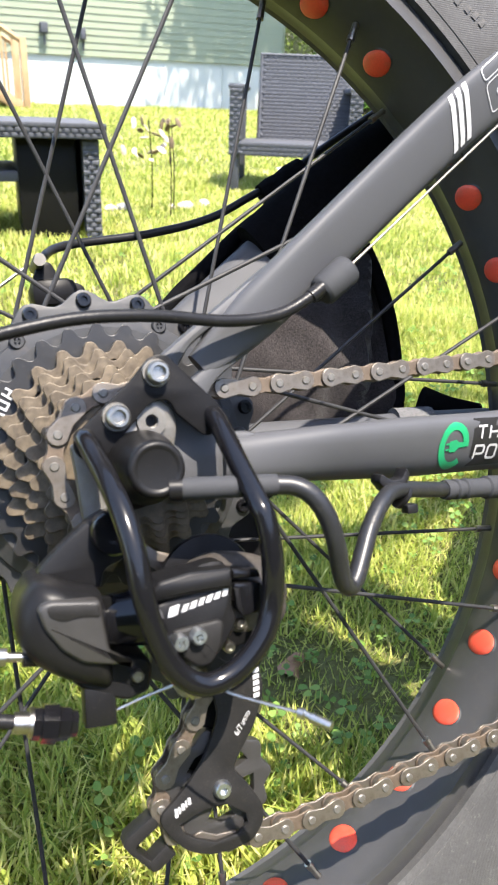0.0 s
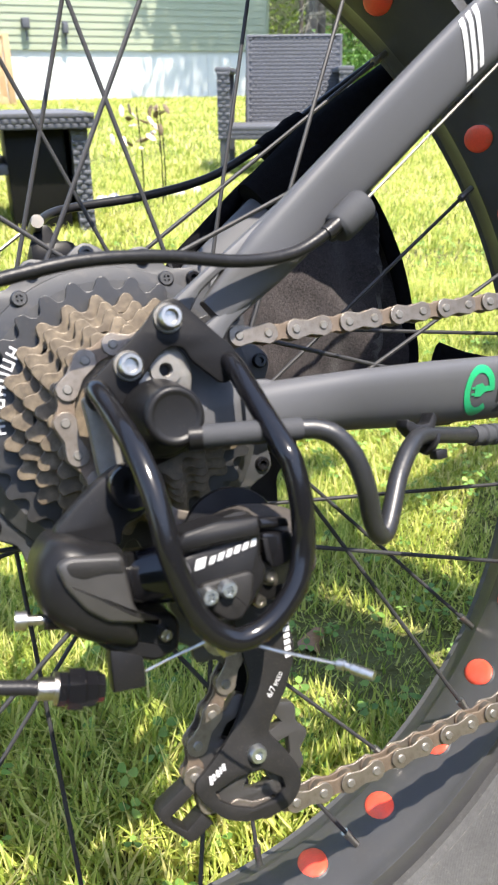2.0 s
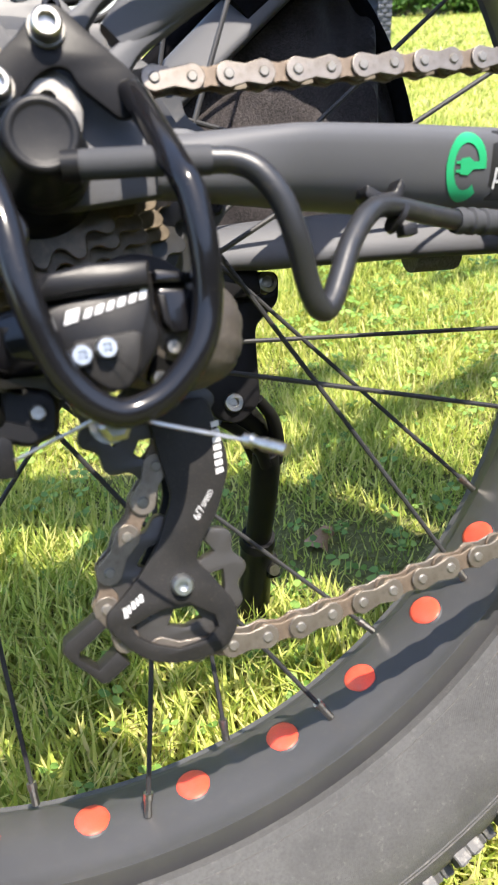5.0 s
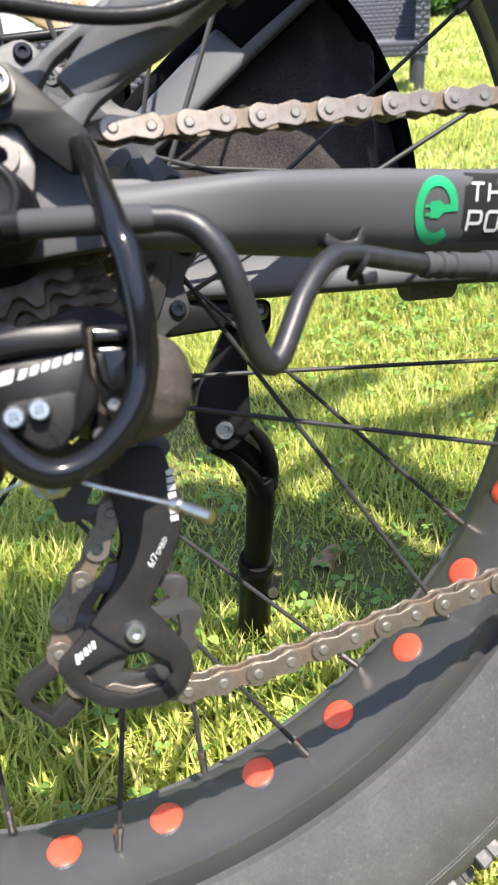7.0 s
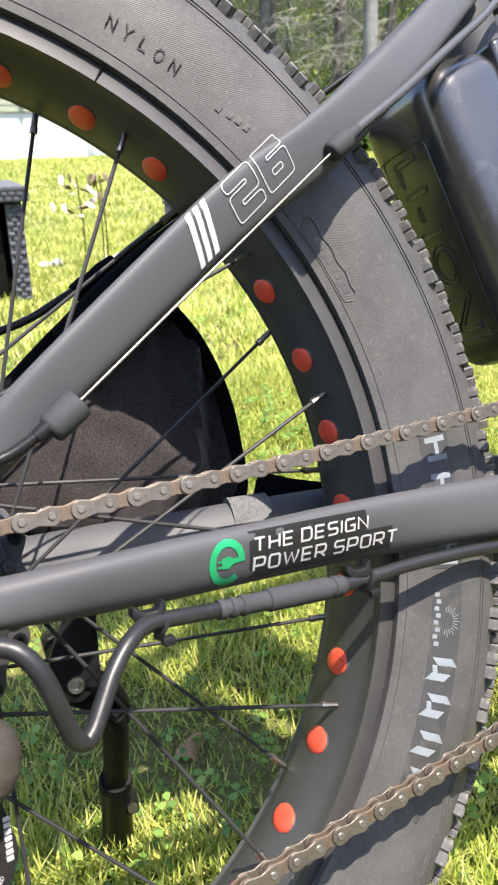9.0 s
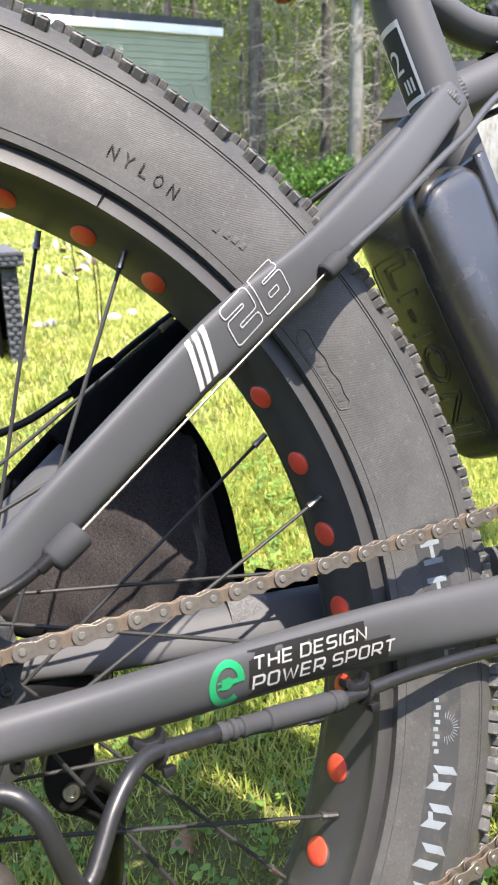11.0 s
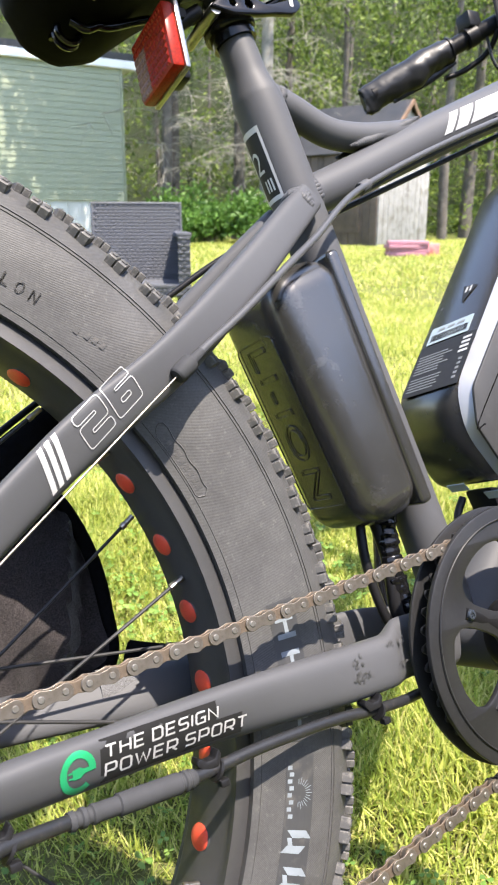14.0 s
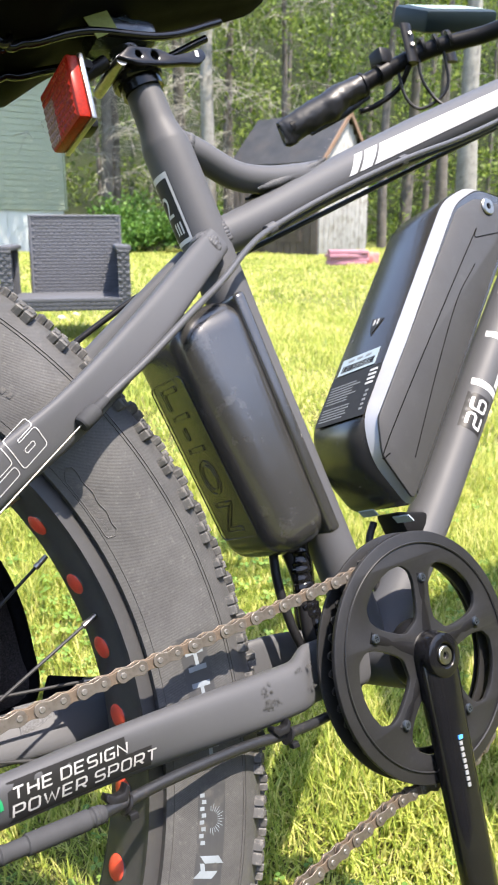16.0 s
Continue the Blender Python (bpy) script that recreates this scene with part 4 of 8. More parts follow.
    part("link_clip", plate([round_poly([(0.0262, -0.0545), (0.0372, -0.0560), (0.0368, -0.0668), (0.0285, -0.0672), (0.0260, -0.0640)], 0.0014, 3)], -0.1350, 0.010, 0.0010), M_GLOSS, d, "glossy black clip")
    part("clip_rib", plate([round_poly([(0.0262, -0.0494), (0.0365, -0.0514), (0.0370, -0.0544), (0.0262, -0.0528)], 0.0008)], -0.1346, 0.010, 0.0008), M_GLOSS, d)
    part("clip_edge", plate([round_poly([(0.0258, -0.0560), (0.0280, -0.0564), (0.0282, -0.0660), (0.0262, -0.0636)], 0.0005)], -0.1360, 0.004, 0.0005), M_SATIN, d)
    # black plate in place of a recess, its shade put into the colour
    part("link_recess", plate([round_poly([(0.0262, -0.0680), (0.0345, -0.0690), (0.0330, -0.0790), (0.0200, -0.0800), (0.0225, -0.0735)], 0.0014)], -0.1285, 0.006, 0.0006), M_GROOVE, d)
    # the swelling tail of the inner body
    turn = Matrix.Translation((0.0325, -0.108, -0.0660)) @ Matrix.Rotation(radians(24), 4, "Z") @ Matrix.Rotation(radians(14), 4, "Y")
    tail = bmesh.new()
    bmesh.ops.create_uvsphere(tail, u_segments=40, v_segments=36, radius=1.0)
    for v in tail.verts:
        # a barrel with shallow grooves round it
        x, y, z = (squared(q, 0.82) for q in v.co)
        g = 1 - 0.022 * max(0.0, math.cos(z * 15)) ** 3
        v.co = (x * g * 0.0212, y * g * 0.0220, z * 0.0178)
    bmesh.ops.transform(tail, verts=tail.verts, matrix=turn)
    part("body_tail", tail, M_DUSTY, d, "dusty ribbed plastic tail")
    part("upper_knuckle", plate([ring(0.0255, -0.0600, 0.0195, 36)], -0.1060, 0.004, 0.0010), M_SATIN, d)
    part("knuckle_pin", tube([(0.0255, -0.104, -0.060), (0.0255, -0.080, -0.060)], 0.0090, 20), M_SATIN, d)
    for x, y, z in ((0.0285, -0.1310, -0.0705), (0.0232, -0.1310, -0.0782), (-0.0105, -0.1290, -0.0815)):
        screw(d, x, y, z, 0.0022, M_STEEL, "rivet", False, 0.001)
    # mark of the maker as slanted white bars
    x = 0.0
    for w, h in ((0.0044, 0.0034), (0.0025, 0.0024), (0.0026, 0.0024), (0.0023, 0.0024), (0.0026, 0.0024), (0.0025, 0.0024), (0.0025, 0.0032)):
        z = -0.0606 + 0.17 * x
        bm = plate([[(x, z), (x + w * 0.8, z + 0.1 * w), (x + w * 0.8 + 0.0012, z + 0.1 * w + h), (x + 0.0012, z + h)]], -0.13935, 0.0004)
        part("print_bar", bm, M_WHITE, d)
        x += w + 0.0005
    # cable clamp nut, wire and crimped end
    part("clamp_nut", lathe([(0.0, -0.1360), (0.0030, -0.1360), (0.0046, -0.1345), (0.0046, -0.1290), (0.0, -0.1290)], 6, (0.0085, 0, -0.0885)), M_STEEL, d)
    part("clamp_washer", lathe([(0.0, -0.1290), (0.0056, -0.1290), (0.0056, -0.1275), (0.0, -0.1275)], 20, (0.0075, 0, -0.0880)), M_STEEL, d)
    part("shift_wire", tube(smooth_path([(-0.0195, -0.1240, -0.0935), (-0.004, -0.1290, -0.0885), (0.0075, -0.1360, -0.0855), (0.0200, -0.1480, -0.0900), (0.0365, -0.1570, -0.0965)], 5), 0.0006, 6), M_STEEL, d)
    part("wire_end_cap", tube([(0.0365, -0.1570, -0.0965), (0.0380, -0.1585, -0.0970), (0.0385, -0.1590, -0.0972), (0.0395, -0.1603, -0.0977), (0.0398, -0.1606, -0.0979), (0.0440, -0.1665, -0.0999)], [0.0018, 0.0019, 0.0013, 0.0013, 0.0018, 0.0016], 10), M_STEEL, d)
    part("hair_wire", tube(smooth_path([(0.010, -0.1445, -0.0695), (0.0155, -0.1460, -0.0770), (0.0205, -0.1400, -0.0800)], 4), 0.00015, 4), M_SATIN, d)
    # barrel adjuster and the housing that runs to it
    part("barrel_adjuster", tube([(-0.0325, -0.1225, -0.0950), (-0.0345, -0.1225, -0.0945), (-0.0350, -0.1225, -0.0943), (-0.0385, -0.1225, -0.0934), (-0.0390, -0.1225, -0.0933), (-0.0440, -0.1225, -0.0920), (-0.0445, -0.1225, -0.0919), (-0.0470, -0.1225, -0.0912)],
                                 [0.0046, 0.0048, 0.0058, 0.0060, 0.0070, 0.0068, 0.0058, 0.0056], 7), M_GLOSS, d)
    part("barrel_screw", tube([(-0.0470, -0.1225, -0.0912), (-0.0482, -0.1225, -0.0909), (-0.0483, -0.1225, -0.0909), (-0.0530, -0.1225, -0.0897)], [0.0052, 0.0052, 0.0038, 0.0036], 14), M_STEEL, d)
    part("limit_screw", tube([(-0.0465, -0.1200, -0.0690), (-0.0525, -0.1200, -0.0678), (-0.0526, -0.1200, -0.0677), (-0.0560, -0.1200, -0.0670)], [0.0017, 0.0017, 0.0031, 0.0031], 12), M_STEEL, d)
    part("screw_sleeve", tube([(-0.041, -0.1200, -0.0702), (-0.0472, -0.1200, -0.0689)], 0.0034, 12), M_BLACK, d)


derailleur()


def cage():
    outline = [(0.0230, -0.0860), (0.0440, -0.0880), (0.0475, -0.1077), (0.047, -0.1134), (0.0413, -0.1258), (0.0339, -0.1353), (0.0301, -0.1412), (0.0347, -0.1471), (0.0415, -0.1596), (0.0412, -0.1666), (0.0359, -0.1732), (0.0271, -0.1751), (0.0166, -0.174),
               (0.0078, -0.17), (0.001, -0.1621), (-0.0025, -0.1554), (-0.0019, -0.1516), (0.0043, -0.1473), (0.0121, -0.1406), (0.019, -0.1324), (0.0263, -0.1184)]
    hole = [(0.0053, -0.1578), (0.0098, -0.1563), (0.0158, -0.1548), (0.0252, -0.1547), (0.0333, -0.1613), (0.0339, -0.1655), (0.0292, -0.1688), (0.0196, -0.1694), (0.0119, -0.1658), (0.0067, -0.1617)]
    c = part("derailleur_cage", plate([round_poly(outline, 0.003, 3), hole[::-1]], -0.0985, 0.0024, 0.0006), M_MATTBLACK, bike, "black pulley cage with white print")
    c.location.y = 0.0035
    part("inner_plate", plate([round_poly([(0.0240, -0.0880), (0.0420, -0.0900), (0.0440, -0.1110), (0.0385, -0.1250), (0.0320, -0.1340), (0.0285, -0.1412), (0.0325, -0.1480), (0.0385, -0.1600), (0.0340, -0.1715), (0.0200, -0.1725), (0.0060, -0.1640), (0.0010, -0.1550), (0.0110, -0.1440), (0.0190, -0.1330), (0.0260, -0.1190)], 0.004), hole[::-1]], -0.0862, 0.0018, 0.0003), M_BLACK, c)
    hook = [(-0.0037, -0.1515), (-0.0164, -0.1582), (-0.0177, -0.1612), (-0.0157, -0.1646), (-0.0072, -0.175), (-0.0049, -0.175), (0.0029, -0.1707), (-0.0007, -0.1653), (-0.0076, -0.1699), (-0.0129, -0.1644), (-0.0126, -0.1626), (-0.0022, -0.1565)]
    part("chain_guide_hook", plate([hook], -0.0960, 0.009, 0.0007), M_MATTBLACK, c)
    for n, (cx, cz) in enumerate(((0.0242, -0.1478), (0.0235, -0.0890))):
        spokes = [[(cx + r * math.cos(a), cz + r * math.sin(a)) for r, a in ((0.0098, radians(b + 12)), (0.0098, radians(b + 50)), (0.0156, radians(b + 54)), (0.0163, radians(b + 31)), (0.0156, radians(b + 8)))][::-1] for b in range(20, 380, 72)]
        part("pulley_wheel", plate([[(cx + (0.0224 + 0.0015 * math.cos(11 * t)) * math.cos(t), cz + (0.0224 + 0.0015 * math.cos(11 * t)) * math.sin(t)) for t in np.linspace(0, 2 * math.pi, 110, endpoint=False)], *spokes], -0.0950, 0.0052, 0.0005), M_BODYFACE, c)
        screw(c, cx, -0.0990, cz, 0.0038, M_ZINC, "pulley_bolt", False, 0.0024)
    m = SIDE_AT((0.0336, -0.0988, -0.1280), 50)
    part("print", lettering("6/7", 0.0036, m, 0.00005), M_WHITE, c)
    part("print", lettering("SPEED", 0.0023, SIDE_AT((0.0367, -0.0988, -0.1242), 53), 0.00005), M_WHITE, c)
    for k in range(7):
        z = -0.1140 + 0.0026 * k
        part("print_bar", plate([[(0.0425 + 0.0002 * k, z), (0.0452 + 0.0002 * k, z + 0.0003), (0.0452 + 0.0002 * k, z + 0.0021), (0.0425 + 0.0002 * k, z + 0.0018)]], -0.0988, 0.0002), M_WHITE, c)
    for x, z, w, h in ((0.0036, -0.1540, 0.0013, 0.0034), (0.0052, -0.1528, 0.0009, 0.0026), (0.0066, -0.1518, 0.0013, 0.0026), (0.0083, -0.1510, 0.0007, 0.0026), (0.0094, -0.1502, 0.0013, 0.0026)):
        part("print_bar", box(x, x + w, -0.0989, -0.0985, z, z + h, 0, None, 1, None), M_WHITE, c)


def SIDE_AT(at, turn):
    """Where lettering stands on the right side: at a point, turned upwards by degrees."""
    return Matrix.Translation(at) @ Matrix.Rotation(radians(-turn), 4, "Y") @ SIDE


cage()


def guard():
    g_plate = [(0.0111, 0.0293), (0.0151, 0.0310), (0.0189, 0.0307), (0.0335, 0.0145), (0.0375, 0.0105), (0.0399, 0.0046), (0.039, -0.0005), (0.0309, -0.0025), (0.0201, 0.0082), (0.0186, 0.0128), (0.0145, 0.0141), (0.0092, 0.012), (-0.0071, -0.0045),
               (-0.0109, -0.0060), (-0.018, -0.0050), (-0.0200, 0.0001), (-0.0186, 0.0042), (0.0052, 0.0228)]
    g = part("derailleur_guard", plate([round_poly(g_plate, 0.0025, 3)], -0.1070, 0.0032, 0.0006), M_SATIN, bike, "black steel derailleur guard")
    pts = [(0.0345, -0.1040, 0.0060), (0.0355, -0.1090, 0.0035), (0.0360, -0.1260, -0.0120), (0.0368, -0.1400, -0.0262), (0.0380, -0.1430, -0.0330), (0.0385, -0.1440, -0.0470), (0.0373, -0.1425, -0.0610), (0.0325, -0.1430, -0.0725), (0.0230, -0.1430, -0.0815), (0.0138, -0.1430, -0.0850),
           (0.0065, -0.1435, -0.0838), (-0.0008, -0.1440, -0.0768), (-0.0052, -0.1445, -0.0660), (-0.0085, -0.1450, -0.0500), (-0.0095, -0.1420, -0.0330), (-0.0112, -0.1340, -0.0190), (-0.0135, -0.1180, -0.0060), (-0.0150, -0.1090, 0.0010), (-0.0155, -0.1040, 0.0025)]
    part("guard_bar", tube(smooth_path(pts, 5), 0.0041, 16), M_GLOSS, g, "glossy black bent steel bar")
    for x, z in ((0.0140, 0.0240), (-0.0030, 0.0090)):
        part("washer", lathe([(0.0, -0.1082), (0.0053, -0.1082), (0.0056, -0.1070), (0.0, -0.1070)], 24, (x, 0, z)), M_DULL, g)
        part("socket_bolt", lathe([(0.0, -0.1108), (0.0022, -0.1108), (0.0026, -0.1130), (0.0037, -0.1130), (0.0044, -0.1122), (0.0045, -0.1085), (0.0, -0.1085)], 24, (x, 0, z)), M_STEEL, g)
    part("hanger_plate", plate([round_poly([(0.0045, 0.0130), (0.0120, 0.0165), (0.0190, 0.0120), (0.0214, 0.0042), (0.0185, -0.0075), (0.0105, -0.0120), (-0.0042, -0.0060), (-0.0060, 0.0020)], 0.005), ring(0.0110, 0.0060, 0.0022, 16)[::-1]], -0.1030, 0.004, 0.0009), M_DULL, g, "dusty zinc hanger plate")
    part("hanger_washer", lathe([(0.0026, -0.1045), (0.0058, -0.1045), (0.0060, -0.1030), (0.0026, -0.1030)], 24, (0.0110, 0, 0.0060), closed=True), M_DULL, g)
    part("hanger_arm", plate([round_poly([(-0.0205, 0.0015), (-0.0135, -0.0005), (-0.0105, -0.0095), (-0.0085, -0.0230), (-0.0040, -0.0330), (-0.0150, -0.0420), (-0.0190, -0.0280), (-0.0195, -0.0100)], 0.004)], -0.1020, 0.006, 0.0014), M_DULL, g, "polished alloy hanger arm")
    cap = lathe([(0.0, -0.1290), (0.0070, -0.1290), (0.0074, -0.1291), (0.0080, -0.1296), (0.0088, -0.1297), (0.0096, -0.1294), (0.0102, -0.1286), (0.0105, -0.1272), (0.0107, -0.1250), (0.0114, -0.1200), (0.0126, -0.1150), (0.0140, -0.1085), (0.0140, -0.1010), (0.0, -0.1005)], 40, (0.0050, 0, -0.0108))
    part("axle_cap", cap, M_BLACK, bike, "dusty black rubber axle nut cap")
    part("cap_skirt", plate([round_poly([(0.0062 + 0.0150 * math.cos(radians(60 * k + 14)), -0.0120 + 0.0150 * math.sin(radians(60 * k + 14))) for k in range(6)], 0.006, 4)], -0.1110, 0.012, 0.0026), M_BLACK, bike)
    part("axle_nut", lathe([(0.0, -0.1080), (0.0130, -0.1080), (0.0138, -0.1060), (0.0138, -0.1000), (0.0, -0.1000)], 24, (0.0062, 0, -0.0120)), M_BLACK, bike)


guard()


# ---- cables ----
def cables():
    # motor lead with its rubber sleeve, the loop and the plug under the chain stay
    part("cable_sleeve", tube([(0.0130, -0.1270, -0.0190), (0.0300, -0.1300, -0.0205), (0.0480, -0.1315, -0.0222)], 0.0041, 16), M_GREYSLEEVE, bike, "grey rubber cable sleeve")
    part("sleeve_collar", tube([(0.0090, -0.1260, -0.0187), (0.0135, -0.1270, -0.0191)], 0.0046, 16), M_BLACK, bike)
    lead = [(0.0480, -0.1315, -0.0222), (0.0545, -0.1330, -0.0235), (0.0600, -0.1350, -0.0272), (0.0650, -0.1360, -0.0354), (0.0682, -0.1350, -0.0467), (0.0709, -0.1310, -0.0580), (0.0735, -0.1285, -0.0648), (0.0768, -0.1262, -0.0672), (0.0806, -0.1245, -0.0648), (0.0864, -0.1210, -0.0572), (0.0938, -0.1165, -0.0474), (0.1040, -0.1110, -0.0388), (0.1150, -0.1040, -0.0362), (0.1360, -0.0950, -0.0395), (0.1530, -0.0880, -0.0425)]
    part("motor_cable", tube(smooth_path(lead, 6), 0.0037, 16), M_LEAD, bike, "thick black motor cable in a loop")
    a, b = Vector((0.1500, -0.0890, -0.0422)), Vector((0.2230, -0.0770, -0.0505))
    stops = [0.0, 0.04, 0.05, 0.08, 0.09, 0.12, 0.13, 0.16, 0.17, 0.20, 0.21, 0.36, 0.37, 0.86, 0.87, 0.89, 0.90, 0.93, 0.94, 0.96, 1.0]
    rad = [0.0045, 0.0050, 0.0041, 0.0041, 0.0050, 0.0050, 0.0041, 0.0041, 0.0050, 0.0050, 0.0047, 0.0047, 0.0057, 0.0057, 0.0048, 0.0048, 0.0056, 0.0056, 0.0047, 0.0055, 0.0046]
    part("cable_plug", tube([a + (b - a) * s for s in stops], rad, 20), M_GREYSLEEVE, bike, "ribbed grey waterproof cable plug")
    after = [(0.2230, -0.0770, -0.0505), (0.2400, -0.0735, -0.0515), (0.2650, -0.0700, -0.0520), (0.3000, -0.0655, -0.0545), (0.3350, -0.0600, -0.0585), (0.3650, -0.0550, -0.0640), (0.4000, -0.0480, -0.0690), (0.4400, -0.0350, -0.0720), (0.4650, -0.0250, -0.0660), (0.4750, -0.0200, -0.0560)]
    part("motor_cable", tube(smooth_path(after, 6), 0.0036, 14), M_LEAD, bike)
    for x, y, z in ((0.1150, -0.1000, -0.0345), (0.2330, -0.0740, -0.0480), (0.3620, -0.0580, -0.0600)):
        tie = part("cable_clip", plate([round_poly([(x - 0.006, z + 0.0065), (x - 0.001, z + 0.003), (x + 0.004, z + 0.003), (x + 0.007, z + 0.0075), (x + 0.0085, z + 0.004), (x + 0.0055, z - 0.002), (x - 0.004, z - 0.002), (x - 0.0075, z + 0.003)], 0.0012)], y - 0.004, 0.009, 0.001), M_CABLE, bike, "black plastic cable clip")
        part("zip_tie", tube([(x + 0.0045, y, z - 0.0085 + 0.0040), (x + 0.0060, y, z - 0.0095 + 0.0040)], 0.0062, 14), M_CABLE, tie)
        part("tie_head", box(x + 0.003, x + 0.0085, y - 0.0075, y - 0.0015, z - 0.0125, z - 0.0085, 0.0007), M_CABLE, tie)
    # gear cable: housing over the hub, stop on the seat stay, bare inner wire, second stop and on along the top tube
    hous = [(-0.0500, -0.1225, -0.0905), (-0.0800, -0.1220, -0.0780), (-0.1150, -0.1180, -0.0400), (-0.1150, -0.1180, 0.0050), (-0.0700, -0.1180, 0.0330), (-0.0250, -0.1170, 0.0440), (0.0101, -0.1140, 0.0450), (0.0450, -0.1080, 0.0415), (0.0680, -0.1060, 0.0430), (0.0840, -0.1060, 0.0500), (0.0900, -0.1060, 0.0540)]
    part("cable_housing", tube(smooth_path(hous, 6), 0.0025, 12), M_CABLE, bike)
    part("housing_ferrule", tube([(0.0830, -0.1060, 0.0492), (0.0920, -0.1060, 0.0548)], [0.0031, 0.0034], 12), M_CABLE, bike)
    for (x, y, z), r in (((0.0965, -0.1035, 0.0560), 1.15), ((0.2640, -0.0850, 0.1725), 0.95)):
        m = Matrix.Translation((x, y, z)) @ Matrix.Rotation(radians(-35), 4, "Y") @ Matrix.Diagonal((r, r, r, 1))
        bm = tube([(-0.0080, 0, 0), (-0.0078, 0, 0), (-0.0068, 0, 0), (-0.0062, 0, 0), (0.0058, 0, 0), (0.0070, 0, 0), (0.0074, 0, 0)], [0.0038, 0.0048, 0.0056, 0.0058, 0.0060, 0.0054, 0.0040], 22)
        box(-0.006, 0.006, 0.0, 0.012, -0.004, 0.004, 0.001, bm)
        bmesh.ops.transform(bm, verts=bm.verts, matrix=m)
        part("cable_stop", bm, M_GREYSLEEVE, bike, "dark grey cable stop on the seat stay")
    part("gear_wire", tube([(0.0990, -0.1045, 0.0580), (0.2610, -0.0855, 0.1705)], 0.0006, 8), M_DULL, bike, "bright bare gear wire")
    up = [(0.2680, -0.0845, 0.1750), (0.2850, -0.0800, 0.1860), (0.3200, -0.0720, 0.2070), (0.3700, -0.0600, 0.2400), (0.4120, -0.0490, 0.2670), (0.4500, -0.0390, 0.2950), (0.4890, -0.0285, 0.3170), (0.5700, -0.0255, 0.3510), (0.6800, -0.0270, 0.3900), (0.7700, -0.0280, 0.4170), (0.8440, -0.0290, 0.4420), (0.9400, -0.0300, 0.4780)]
    part("cable_housing", tube(smooth_path(up, 6), 0.0027, 12), M_HOUSING, bike, "pale grey gear cable housing")
    part("cable_housing", tube(smooth_path([(x, y + 0.007, z - 0.003) for x, y, z in up[6:]], 6), 0.0024, 12), M_CABLE, bike)
    part("housing_ferrule", tube([(0.2660, -0.0850, 0.1738), (0.2790, -0.0815, 0.1822)], [0.0036, 0.0031], 12), M_GREYSLEEVE, bike)
    for x, y, z, a in ((0.4890, -0.0260, 0.3170, 24), (0.6800, -0.0240, 0.3900, 19)):
        bm = tube([(-0.0055, 0, 0), (-0.0050, 0, 0), (0.0050, 0, 0), (0.0055, 0, 0)], [0.0045, 0.0050, 0.0050, 0.0045], 16)
        bmesh.ops.transform(bm, verts=bm.verts, matrix=Matrix.Translation((x, y, z)) @ Matrix.Rotation(radians(-a), 4, "Y"))
        part("cable_clamp", bm, M_FRAME, bike)
    # brake hose on the far side and the caliper over the disc
    far = [(-0.0050, 0.0600, 0.1020), (0.0150, 0.0850, 0.1160), (0.0700, 0.0950, 0.1240), (0.1150, 0.0970, 0.1340), (0.1480, 0.0960, 0.1490), (0.1700, 0.0950, 0.1590), (0.2050, 0.0935, 0.1810), (0.2640, 0.0850, 0.2150), (0.3370, 0.0660, 0.2600), (0.3950, 0.0470, 0.2900), (0.4300, 0.0300, 0.2960), (0.5000, 0.0250, 0.3180), (0.7000, 0.0240, 0.3900), (0.9300, 0.0260, 0.4720)]
    part("brake_hose", tube(smooth_path(far, 6), 0.0027, 12), M_CABLE, bike)
    part("brake_wire", tube([(-0.055, 0.0550, 0.0700), (-0.0100, 0.0600, 0.1000)], 0.0009, 8), M_STEEL, bike)
    cal = part("brake_caliper", box(-0.012, 0.014, 0.045, 0.066, 0.074, 0.090, 0.005), M_SATIN, bike, "black disc brake caliper")
    part("caliper_arm", plate([round_poly([(-0.012, 0.086), (-0.006, 0.099), (0.001, 0.100), (0.005, 0.090), (0.018, 0.086), (0.020, 0.076)], 0.003)], 0.050, 0.008, 0.001), M_SATIN, cal)
    part("caliper_bolt", tube([(-0.006, 0.040, 0.099), (-0.006, 0.064, 0.099)], 0.0036, 12), M_DULL, cal)


cables()


